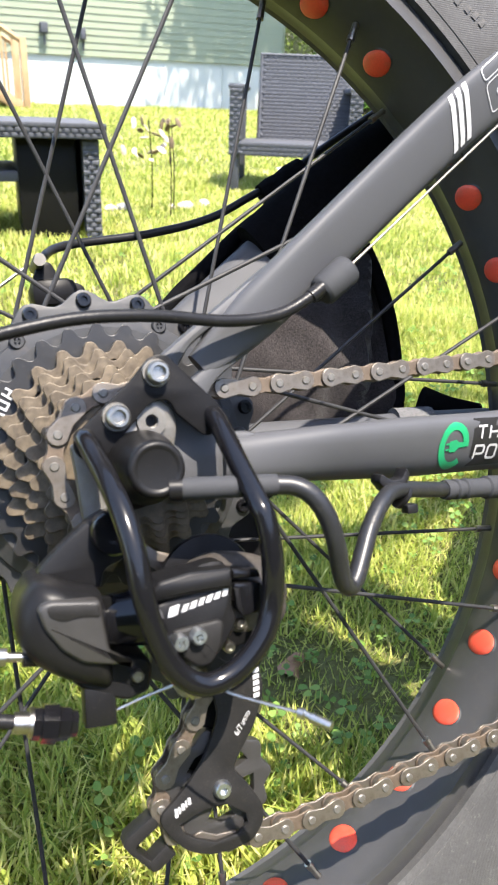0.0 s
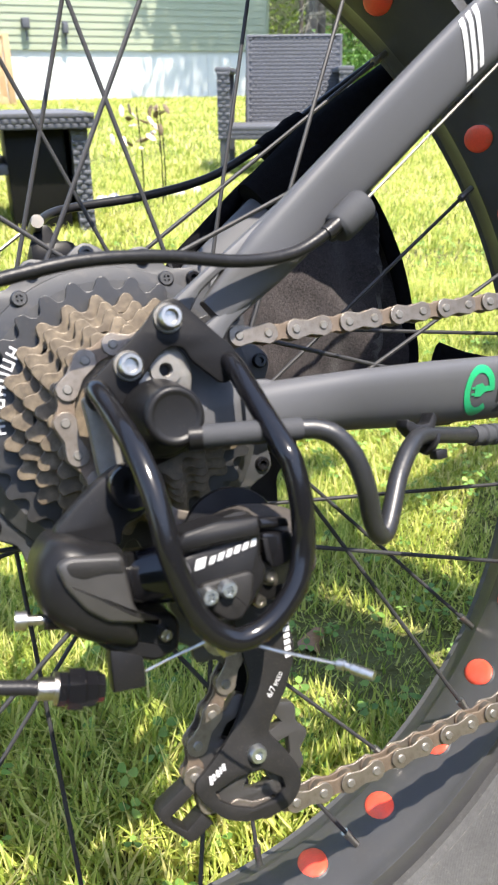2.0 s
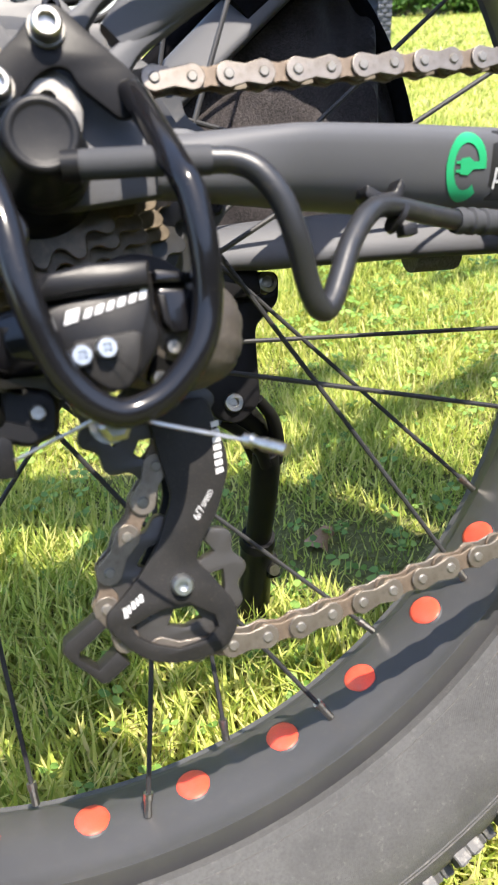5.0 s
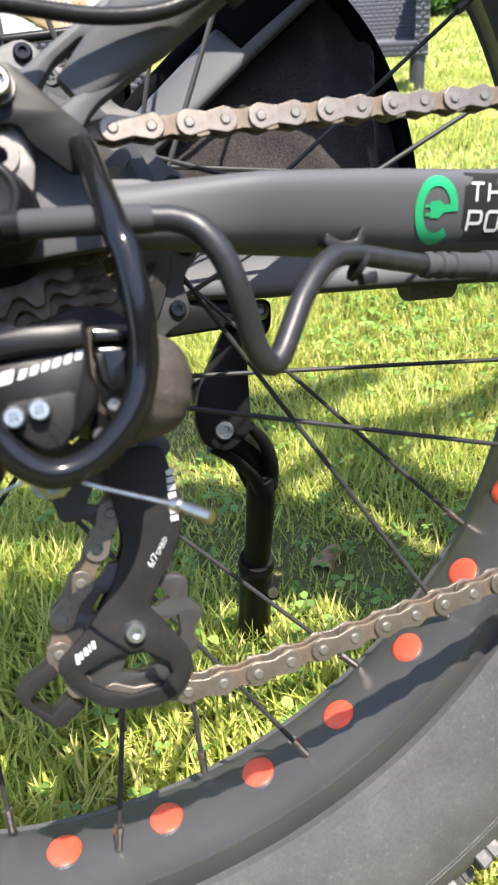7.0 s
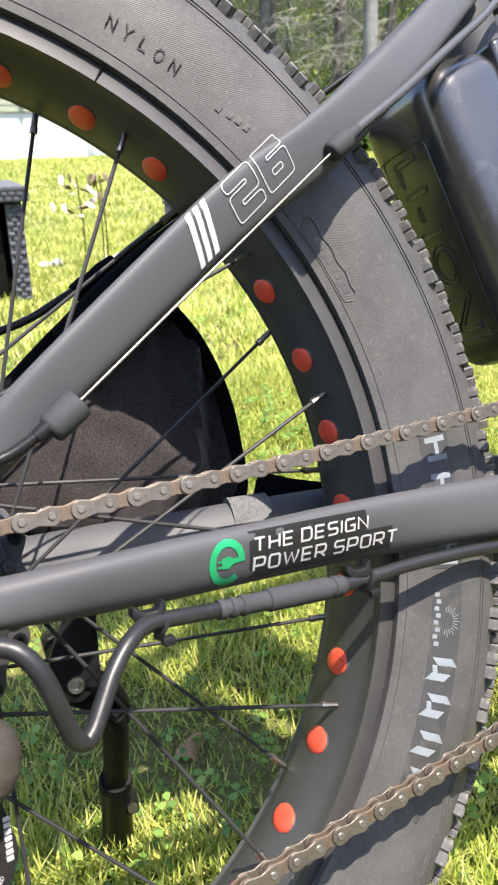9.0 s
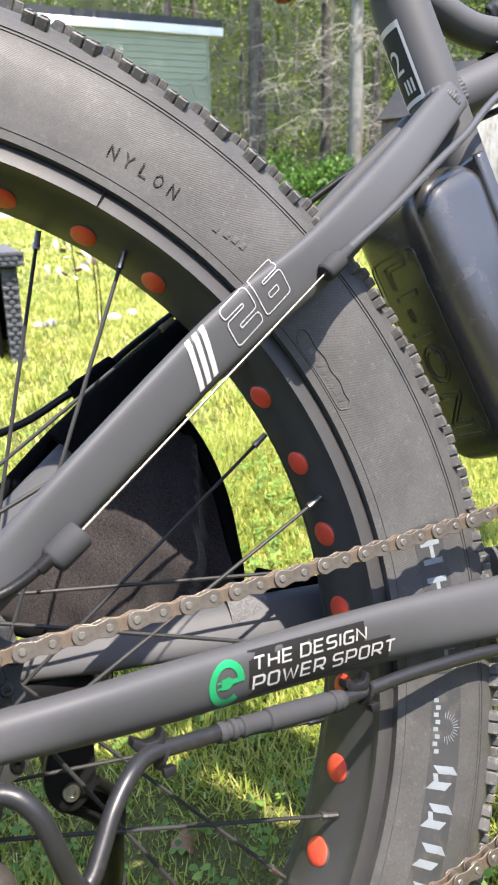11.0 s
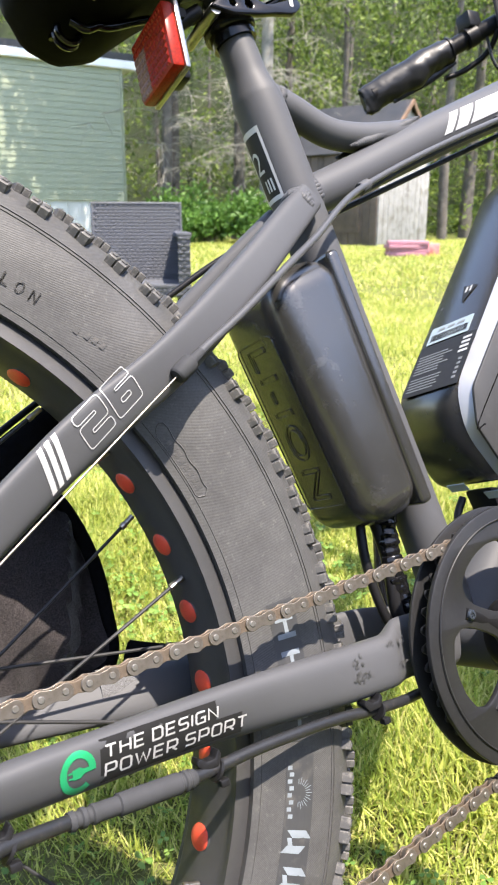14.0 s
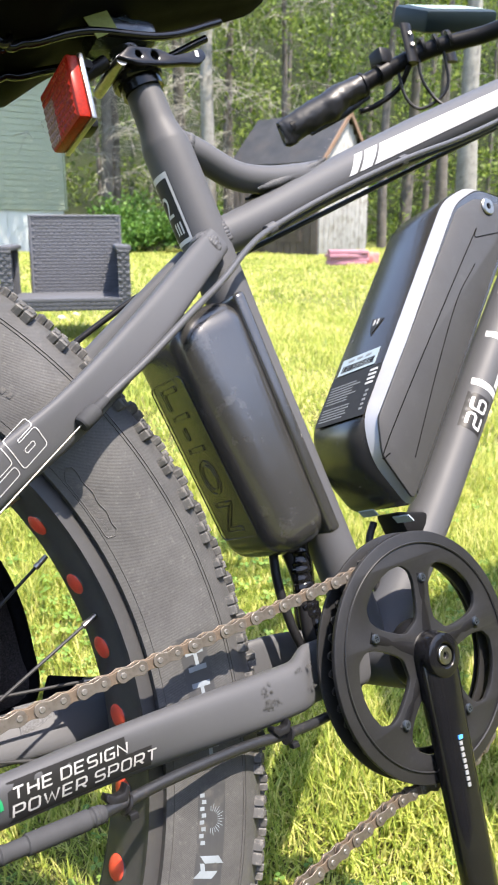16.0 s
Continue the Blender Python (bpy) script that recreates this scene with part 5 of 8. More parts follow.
# ---- crankset ----
def crankset():
    cx, cz = 0.4992, -0.0487
    R = 0.0948
    arms = []
    for k in range(5):
        a = 80 + 72 * k
        pts = [(0.0280, a + 21), (0.0340, a + 14), (0.0470, a + 9.5), (0.0560, a + 8.5), (0.0650, a + 10), (0.0715, a + 16), (0.0735, a + 26), (0.0738, a + 36), (0.0735, a + 46), (0.0715, a + 56), (0.0650, a + 62), (0.0560, a + 63.5), (0.0470, a + 62.5), (0.0340, a + 58), (0.0280, a + 51)]
        arms.append([(cx + r * math.cos(radians(b)), cz + r * math.sin(radians(b))) for r, b in pts][::-1])
    arms = [round_poly(h, 0.003, 3) for h in arms]
    big = [(cx + R * math.cos(2 * math.pi * k / 96), cz + R * math.sin(2 * math.pi * k / 96)) for k in range(96)]
    c = part("chain_guard", plate([big, *arms], -0.0775, 0.0042, 0.0012), M_RINGGREY, bike, "black chainring guard with five arms")
    part("inner_guard", plate([big, ring(cx, cz, 0.074, 60)[::-1]], -0.0590, 0.0026, 0.0008), M_RINGGREY, c)
    part("guard_rim", lathe([(R - 0.010, -0.0785), (R - 0.009, -0.0790), (R - 0.0085, -0.0785), (R - 0.009, -0.0770)], 96, (cx, 0, cz), closed=True), M_RINGGREY, c)
    part("chainring", plate([cog_outline(cx, cz, 44), ring(cx, cz, 0.070, 60)[::-1]], -0.0668, 0.0022, 0.0003), M_COGBLACK, c)
    spider = part("crank_spider", lathe([(0.0, -0.080), (0.016, -0.080), (0.0185, -0.077), (0.026, -0.074), (0.028, -0.068), (0.026, -0.060), (0.0, -0.058)], 40, (cx, 0, cz)), M_SATIN, bike)
    for k in range(5):
        a = radians(80 + 72 * k)
        part("spider_arm", tube([(cx + 0.018 * math.cos(a), -0.0735, cz + 0.018 * math.sin(a)), (cx + 0.040 * math.cos(a), -0.0740, cz + 0.040 * math.sin(a)), (cx + 0.062 * math.cos(a), -0.0755, cz + 0.062 * math.sin(a))], [0.0085, 0.0062, 0.0056], 12, 0.6), M_SATIN, spider)
        screw(spider, cx + 0.0580 * math.cos(a), -0.0788, cz + 0.0580 * math.sin(a), 0.0038, M_BLUEGREY, "chainring_bolt", True, 0.0016)
    top = Vector((0.5005, -0.0800, -0.0495))
    d = Vector((-0.021, -0.010, -0.167)).normalized()
    pts = [top - d * 0.016, top - d * 0.010, top, top + d * 0.02, top + d * 0.06, top + d * 0.12, top + d * 0.17, top + d * 0.182]
    arm = part("crank_arm", tube(pts, [0.010, 0.0165, 0.0190, 0.0184, 0.0168, 0.0156, 0.0156, 0.008], 28, [0.7, 0.66, 0.60, 0.60, 0.60, 0.58, 0.55, 0.5], ref=(0, 1, 0), power=0.75), M_GLOSS, bike, "glossy black crank arm")
    part("arm_boss", lathe([(0.0, -0.0950), (0.0086, -0.0950), (0.0092, -0.0982), (0.0100, -0.0988), (0.0150, -0.0986), (0.0166, -0.0976), (0.0178, -0.0940), (0.0182, -0.0850), (0.0185, -0.0680), (0.0, -0.0680)], 36, (0.4995, 0.0055, -0.0495)), M_GLOSS, arm)
    part("crank_bolt", lathe([(0.0, -0.0955), (0.0026, -0.0955), (0.0030, -0.0990), (0.0062, -0.0990), (0.0070, -0.0982), (0.0070, -0.0960), (0.0, -0.0960)], 28, (0.4995, 0.0055, -0.0495)), M_STEEL, arm)
    for k in range(9):
        q = top + d * (0.060 + 0.0042 * k) + Vector((-0.001, -0.0106, 0))
        part("print_bar", box(-0.0016, 0.0016 if k else 0.0030, -0.0004, 0.0006, -0.0014, 0.0014, 0, None, 1, Matrix.Translation(q) @ Matrix.Rotation(radians(7), 4, "Y")), CRANK_PRINT if k else M_BLUE, arm)
    far = part("crank_arm", tube([(0.506, 0.080, -0.054), (0.510, 0.082, -0.02), (0.538, 0.084, 0.11)], [0.015, 0.013, 0.011], 16, 0.6), M_GLOSS, bike)
    part("crank_axle", tube([(cx, -0.070, cz), (cx, 0.085, cz)], 0.0090, 16), M_SATIN, bike)


CRANK_PRINT = material("dim_white_print", (0.16, 0.165, 0.17), 0.5)
M_BLUE = material("blue_print", (0.05, 0.25, 0.65), 0.4)
crankset()


# ---- batteries ----
def box_from_outline(outline, y0, y1, bevel, segs=3, mid=None):
    """A solid of a side outline between y0 (right) and y1, with all edges rounded."""
    bm = bmesh.new()
    lo = [bm.verts.new((x, y0, z)) for x, z in outline]
    hi = [bm.verts.new((x, y1, z)) for x, z in outline]
    bm.faces.new(lo)
    bm.faces.new(hi[::-1])
    n = len(outline)
    for k in range(n):
        bm.faces.new((lo[k], hi[k], hi[(k + 1) % n], lo[(k + 1) % n]))
    bmesh.ops.recalc_face_normals(bm, faces=bm.faces)
    bmesh.ops.bevel(bm, geom=bm.edges[:], offset=bevel, segments=segs, profile=0.5, affect="EDGES")
    return bm


def seat_tube_battery():
    side = [(0.3615, 0.2440), (0.4340, 0.2620), (0.4735, 0.0585), (0.4145, 0.0455)]
    b = part("seat_tube_battery", box_from_outline(side, -0.0420, 0.0465, 0.0235, 9), M_BATTERY, bike, "scuffed black plastic case behind the seat tube")
    # the narrow front half stands a little proud along the parting line
    front = [(0.4235, 0.2580), (0.4350, 0.2613), (0.4745, 0.0597), (0.4625, 0.0570)]
    part("case_back", box_from_outline(front, -0.0414, 0.0459, 0.0042, 4), M_BATTERY, b)
    # rear face: raised frame and lettering
    u = (Vector((0.4145, 0, 0.0455)) - Vector((0.3615, 0, 0.2430))).normalized()
    out = Vector((-u.z, 0, u.x)) * (1 if -u.z < 0 else -1)
    across = Vector((0, -1, 0))
    c = Vector((0.3900, 0.0055, 0.1368)) + out * 0.0002
    m = Matrix((across, u, across.cross(u))).transposed().to_4x4()
    if m.to_3x3().col[2].dot(out) < 0:
        m = Matrix((-across, u, (-across).cross(u))).transposed().to_4x4()
    m.translation = c
    frame_pts = round_poly([(-0.0250, -0.0690), (0.0250, -0.0690), (0.0250, 0.0690), (-0.0250, 0.0690)], 0.006)
    line = [m @ Vector((x, y, 0)) for x, y in frame_pts]
    part("moulded_frame", tube(line + [line[0]], 0.0006, 6), M_BATTERY, b)
    turn = Matrix.Rotation(radians(90), 4, "Z")
    bm = lettering("LI-ION", 0.0320, Matrix(), 0.0, space=1.12, bevel=0.0004)
    x0, x1 = min(v.co.x for v in bm.verts), max(v.co.x for v in bm.verts)
    bmesh.ops.transform(bm, verts=bm.verts, matrix=m @ Matrix.Translation((0.0115, -0.0640, 0.0004)) @ turn @ Matrix.Diagonal((0.1270 / (x1 - x0), 1, 1, 1)) @ Matrix.Translation((-x0, 0, 0)))
    part("moulded_lettering", bm, M_BATTERY, b)
    wrap = []
    for k in range(90):
        f = k / 89
        q = Vector((0.4535 - 0.004 * math.sin(3.1 * f), -0.006, 0.056 - 0.092 * f))
        wrap.append(q)
    tape = random.Random(15)
    girth = [0.0082 + tape.uniform(-0.0007, 0.0009) for _ in range(12)]
    part("cable_wrap", tube(wrap, [girth[k * 11 // 89] + 0.0004 * math.sin(k * 0.9) for k in range(90)], 9, 0.85), M_GLOSS, b, "cable bundle wrapped in shiny black tape")
    part("cable_exit", tube(smooth_path([(0.446, 0.0, 0.056), (0.448, -0.004, 0.02), (0.444, -0.006, -0.02), (0.452, -0.006, -0.04)], 5), 0.006, 12), M_CABLE, b)
    part("cable_exit", tube(smooth_path([(0.436, 0.006, 0.056), (0.432, 0.004, 0.02), (0.437, 0.0, -0.025), (0.455, 0.0, -0.045)], 5), 0.0040, 12), M_CABLE, b)


seat_tube_battery()


def down_tube_battery():
    side = [(0.5630, 0.0540), (0.8190, 0.3180), (0.8080, 0.3500), (0.7560, 0.3620), (0.7120, 0.3440), (0.5320, 0.1430), (0.5310, 0.1050)]
    s = round_poly(side, 0.016, 4)
    b = part("down_tube_battery", layers([(-0.0450, inset(s, 0.0095)), (-0.0300, s), (0.0340, s), (0.0410, inset(s, 0.0025)), (0.0440, inset(s, 0.0075))]), M_BATTERY, bike, "long black battery with a silver edge stripe on the down tube")
    band = bmesh.new()
    lo, hi = inset(inset(s, 0.0088), -0.0004), inset(inset(s, 0.0012), -0.0004)
    keep = list(range(5, len(s))) + [0, 1, 2, 3]
    va = [band.verts.new((lo[k][0], -0.0447, lo[k][1])) for k in keep]
    vb = [band.verts.new((hi[k][0], -0.0325, hi[k][1])) for k in keep]
    for k in range(len(keep) - 1):
        band.faces.new((va[k], va[k + 1], vb[k + 1], vb[k]))
    part("edge_stripe", band, M_STRIPE, b, "satin silver edge stripe")
    panel = [(0.5560, 0.0650), (0.5330, 0.1080), (0.5385, 0.1400), (0.7150, 0.3300), (0.7480, 0.3420), (0.7900, 0.3360), (0.8020, 0.3200)]
    part("side_panel", plate([round_poly(panel, 0.006)], -0.0462, 0.0030, 0.0010), M_BATTERYSIDE, b)
    # thin black lines on the panel, coloured as the shade of its grooves
    groove = [Vector((x, -0.0464, z)) for x, z in ((0.5420, 0.1080), (0.5450, 0.1220), (0.7230, 0.2960), (0.7330, 0.3000), (0.7800, 0.3060))]
    part("panel_groove", tube(smooth_path(groove, 6), 0.0005, 6), M_GROOVE, b)
    groove = [Vector((x, -0.0464, z)) for x, z in ((0.5700, 0.1000), (0.6300, 0.1780), (0.6800, 0.2380), (0.7200, 0.2720))]
    part("panel_groove", tube(smooth_path(groove, 6), 0.0004, 6), M_GROOVE, b)
    lock = part("key_lock", lathe([(0.0, -0.0472), (0.0030, -0.0472), (0.0036, -0.0486), (0.0080, -0.0486), (0.0092, -0.0475), (0.0092, -0.0440), (0.0, -0.0440)], 24, (0.7640, 0, 0.3330)), M_STEEL, b)
    part("key_slot", box(0.7632, 0.7648, -0.0490, -0.0470, 0.3300, 0.3360), M_BLACK, lock)
    # labels on the rear face
    a, e = Vector((0.5320, 0, 0.1430)), Vector((0.7120, 0, 0.3440))
    d = (e - a).normalized()
    out = Vector((-d.z, 0, d.x))
    m = Matrix((Vector((0, -1, 0)), d, Vector((0, -1, 0)).cross(d))).transposed().to_4x4()
    if m.to_3x3().col[2].dot(out) < 0:
        m = Matrix((Vector((0, 1, 0)), d, Vector((0, 1, 0)).cross(d))).transposed().to_4x4()
    m.translation = a + out * 0.0006

    def sticker(name, x0, x1, y0, y1, mat, lift=0.0):
        return part(name, box(x0, x1, y0, y1, lift, lift + 0.0003, 0, None, 1, m), mat, b)

    s = -1 if m.to_3x3().col[0].y > 0 else 1
    sticker("rating_label", -0.034, 0.034, 0.004, 0.062, M_DECAL)
    rng = random.Random(3)
    for k in range(13):
        y = 0.009 + 0.0033 * k
        if k == 5:
            continue
        w = rng.uniform(0.030, 0.042)
        sticker("print_bar", *sorted((s * -0.031, s * (-0.031 + w))), y, y + 0.0012, M_PRINTGREY, 0.0003)
    for k in range(4):
        sticker("print_bar", *sorted((s * 0.020, s * 0.030)), 0.040 + 0.005 * k, 0.0425 + 0.005 * k, M_WHITE, 0.0003)
    for k in range(5):
        sticker("print_bar", *sorted((s * 0.024, s * 0.028)), 0.011 + 0.005 * k, 0.0135 + 0.005 * k, M_PRINTGREY, 0.0003)
    sticker("barcode_label", -0.030, 0.022, 0.064, 0.084, M_LABEL)
    x = -0.026
    while x < 0.018:
        w = rng.choice((0.0006, 0.0009, 0.0014))
        sticker("print_bar", x, x + w, 0.067, 0.0745, M_BLACK, 0.0003)
        x += w + rng.choice((0.0006, 0.0010))
    for k in range(3):
        sticker("print_bar", -0.020 + 0.012 * k, -0.012 + 0.012 * k, 0.078, 0.0805, M_PRINTGREY, 0.0003)
    bm = bmesh.new()
    v = [bm.verts.new(m @ Vector((x, y, 0.0004))) for x, y in ((-0.008, 0.128), (0.010, 0.124), (-0.002, 0.105))]
    bm.faces.new(v)
    part("badge", bm, M_DECAL, b, smooth=False)
    for x in (-0.003, 0.002):
        part("print_bar", box(x, x + 0.002, 0.118, 0.125, 0.0005, 0.0008, 0, None, 1, m), M_WHITE, b)
    part("battery_socket", box_from_outline([(0.5640, 0.0560), (0.6020, 0.0480), (0.5930, 0.0200), (0.5740, 0.0180)], -0.0160, 0.0160, 0.0040, 2), M_SATIN, b)
    for x, z, yy in ((0.5480, 0.0620, 0.005), (0.5640, 0.0510, -0.020)):
        part("small_label", box(-0.010, 0.010, -0.0006, 0.0006, -0.0040, 0.0040, 0, None, 1, Matrix.Translation((x, yy, z - 0.002)) @ Matrix.Rotation(radians(52), 4, "Y") @ Matrix.Rotation(radians(90), 4, "Z") @ Matrix.Rotation(radians(90), 4, "X")), M_LABEL, b)
    part("cable_exit", tube(smooth_path([(0.556, 0.010, 0.050), (0.545, 0.010, 0.035), (0.540, 0.008, 0.010), (0.530, 0.0, -0.03)], 5), 0.0035, 10), M_CABLE, b)


M_STRIPE = material("satin_silver_paint", (0.26, 0.268, 0.285), 0.36, 0.35, (0.21, 0.217, 0.23), 20, 0.5)
M_PRINTGREY = material("grey_print", (0.13, 0.135, 0.14), 0.5)
M_LABEL = material("pale_label", (0.24, 0.29, 0.32), 0.45, 0, (0.20, 0.25, 0.28), 60, 0.5)
down_tube_battery()


# ---- seat, bars, stand ----
def saddle():
    s = bmesh.new()
    prof = [(0.227, 0.04, 0.478, 0.545), (0.235, 0.075, 0.453, 0.552), (0.254, 0.098, 0.436, 0.556), (0.284, 0.108, 0.428, 0.557), (0.317, 0.102, 0.432, 0.556), (0.352, 0.084, 0.453, 0.555), (0.392, 0.06, 0.474, 0.556), (0.442, 0.043, 0.492, 0.56), (0.497, 0.035, 0.512, 0.566), (0.542, 0.032, 0.526, 0.57), (0.568, 0.027, 0.537, 0.57), (0.579, 0.014, 0.548, 0.566)]
    # finer steps between these sections, the underside drawn up a little
    at = np.linspace(0, 1, 34) ** 1.25 * (len(prof) - 1)
    prof = [tuple(float(np.interp(q, range(len(prof)), [row[j] for row in prof])) for j in range(4)) for q in at]
    rings = []
    for x, w, low, high in prof:
        x, low, w = x + 0.016 * max(0.0, min(1.0, (0.36 - x) / 0.12)), low + 0.016, w * 0.93
        row = []
        for k in range(48):
            a = 2 * math.pi * k / 48
            y, up = math.cos(a), math.sin(a)
            z = (low + high) / 2 + (high - low) / 2 * math.copysign(abs(up) ** 0.72, up)
            if up < -0.5:
                z += 0.020 * (1 - abs(y) / 0.87) ** 0.5 * min(1.0, w / 0.1)
            row.append(s.verts.new((x, w * math.copysign(abs(y) ** 0.9, y), z)))
        rings.append(row)
    for a, b in zip(rings, rings[1:]):
        for k in range(48):
            s.faces.new((a[k], a[(k + 1) % 48], b[(k + 1) % 48], b[k]))
    s.faces.new(rings[0])
    s.faces.new(rings[-1][::-1])
    bmesh.ops.recalc_face_normals(s, faces=s.faces)
    st = part("saddle", s, M_SADDLE, bike, "black plastic saddle base seen from below")
    for side in (1, -1):
        part("saddle_rail", tube(smooth_path([(0.286, side * 0.022, 0.462), (0.296, side * 0.020, 0.456), (0.306, side * 0.020, 0.460), (0.318, side * 0.022, 0.462), (0.36, side * 0.024, 0.476), (0.43, side * 0.022, 0.484), (0.50, side * 0.012, 0.515)], 6), 0.0034, 10), M_GLOSS, st)
        coil = [(0.288 + 0.009 * math.cos(a), side * 0.030 + 0.0022 * a / 2, 0.463 + 0.009 * math.sin(a)) for a in np.linspace(0, 5 * math.pi, 50)]
        part("saddle_spring", tube(coil, 0.0026, 8), M_GLOSS, st)
    part("seat_post", tube([(0.4165, 0, 0.425), (0.4000, 0, 0.505)], 0.0140, 24), M_BLUEGREY, st, "black seat post top")
    part("post_head", box(0.374, 0.428, -0.020, 0.020, 0.480, 0.500, 0.007), M_BLUEGREY, st)
    part("strap_tab", plate([[(0.352, 0.500), (0.366, 0.470), (0.386, 0.480), (0.376, 0.505)]], -0.026, 0.001), M_OLIVE, st, "olive strap end")


M_SADDLE = material("black_saddle_shell", (0.003, 0.003, 0.0034), 0.6, 0, (0.004, 0.004, 0.004), 30, 0.5, spec=0.02)
M_OLIVE = material("olive_webbing", (0.16, 0.18, 0.035), 0.8, 0, (0.12, 0.13, 0.03), 200, 0.6, 0.3, 900, 0.4)
saddle()


def seat_clamp():
    ax = Vector((-0.2, 0, 1)).normalized()
    c = Vector((0.4085, 0, 0.4620))
    rot = Vector((0, 1, 0)).rotation_difference(ax).to_matrix().to_4x4()
    k = part("seat_clamp", lathe([(0.0165, -0.0090), (0.0205, -0.0090), (0.0215, -0.0075), (0.0215, 0.0060), (0.0205, 0.0075), (0.0165, 0.0075)], 40, closed=True), M_GLOSS, bike, "black quick-release seat clamp")
    k.matrix_basis = Matrix.Translation(c) @ rot
    inv = k.matrix_basis.inverted()

    def add(name, bm, mat):
        bmesh.ops.transform(bm, verts=bm.verts, matrix=inv)
        return part(name, bm, mat, k)

    add("clamp_collar", lathe([(0.0168, -0.003), (0.0190, -0.003), (0.0190, 0.003), (0.0168, 0.003)], 32, (0, 0, 0), closed=True), M_SATIN).matrix_basis = inv @ Matrix.Translation(c - ax * 0.014) @ rot
    bm = plate([round_poly([(0.378, 0.4560), (0.392, 0.4680), (0.420, 0.4690), (0.432, 0.4650), (0.447, 0.4700), (0.462, 0.4760), (0.466, 0.4690), (0.458, 0.4610), (0.440, 0.4590), (0.425, 0.4560), (0.400, 0.4530)], 0.003), ring(0.414, 0.4625, 0.0035, 14)[::-1], ring(0.399, 0.4615, 0.0028, 14)[::-1]], -0.0270, 0.0065, 0.0016)
    add("release_lever", bm, M_GLOSS)
    add("lever_mark", box(0.4535, 0.4570, -0.0274, -0.0268, 0.4665, 0.4720), M_WHITE)
    add("clamp_bolt", tube([(0.384, -0.024, 0.4560), (0.384, 0.024, 0.4560)], 0.0046, 16), M_STEEL)
    add("post_sleeve", tube([(0.4130, 0, 0.4460), (0.4105, 0, 0.4570)], 0.0182, 28), M_GLOSS)


seat_clamp()


def reflector():
    bm = box(0.3330, 0.3430, -0.031, 0.025, 0.4010, 0.4500, 0.002)
    r = part("rear_reflector", bm, M_REDLENS, bike, "red and clear rear reflector")
    back = part("reflector_rim", box(0.3425, 0.3470, -0.0325, 0.0265, 0.3995, 0.4515, 0.0015), M_STEEL, r)
    # prismatic grid of the lens
    rows = bmesh.new()
    clear = bmesh.new()
    for i in range(14):
        for j in range(8):
            y, z = -0.0285 + 0.0038 * i, 0.4030 + 0.0057 * j
            into = clear if y > 0.004 and z < 0.436 else rows
            q = [into.verts.new((0.3328, y + a, z + b)) for a, b in ((0, 0), (0.0036, 0), (0.0036, 0.0056), (0, 0.0056))]
            t = into.verts.new((0.3314, y + 0.0018, z + 0.0028))
            for k in range(4):
                into.faces.new((q[k], q[(k + 1) % 4], t))
    tagged(part("lens_relief", rows, M_REDLENS, r, smooth=False), kind="stuff")
    tagged(part("clear_lens", clear, M_CLEARLENS, r, smooth=False), kind="stuff")
    part("reflector_arm", tube(smooth_path([(0.3450, 0.0, 0.4400), (0.3600, -0.004, 0.4520), (0.3780, -0.010, 0.4620)], 4), 0.0060, 12), M_BLACK, r)
    part("reflector_bolt", tube([(0.3600, -0.014, 0.4560), (0.3600, 0.010, 0.4560)], 0.0042, 6), M_SATIN, r)
    part("reflector_bracket", box(0.3460, 0.3600, -0.010, 0.010, 0.4060, 0.4300, 0.003), M_BLACK, r)


M_REDLENS = material("red_lens", (0.25, 0.014, 0.004), 0.30, 0.0, (0.12, 0.006, 0.002), 420, 0.9, spec=0.15)
M_CLEARLENS = material("amber_clear_lens", (0.20, 0.11, 0.08), 0.3, 0.0, (0.10, 0.04, 0.028), 420, 0.8, spec=0.3)
reflector()


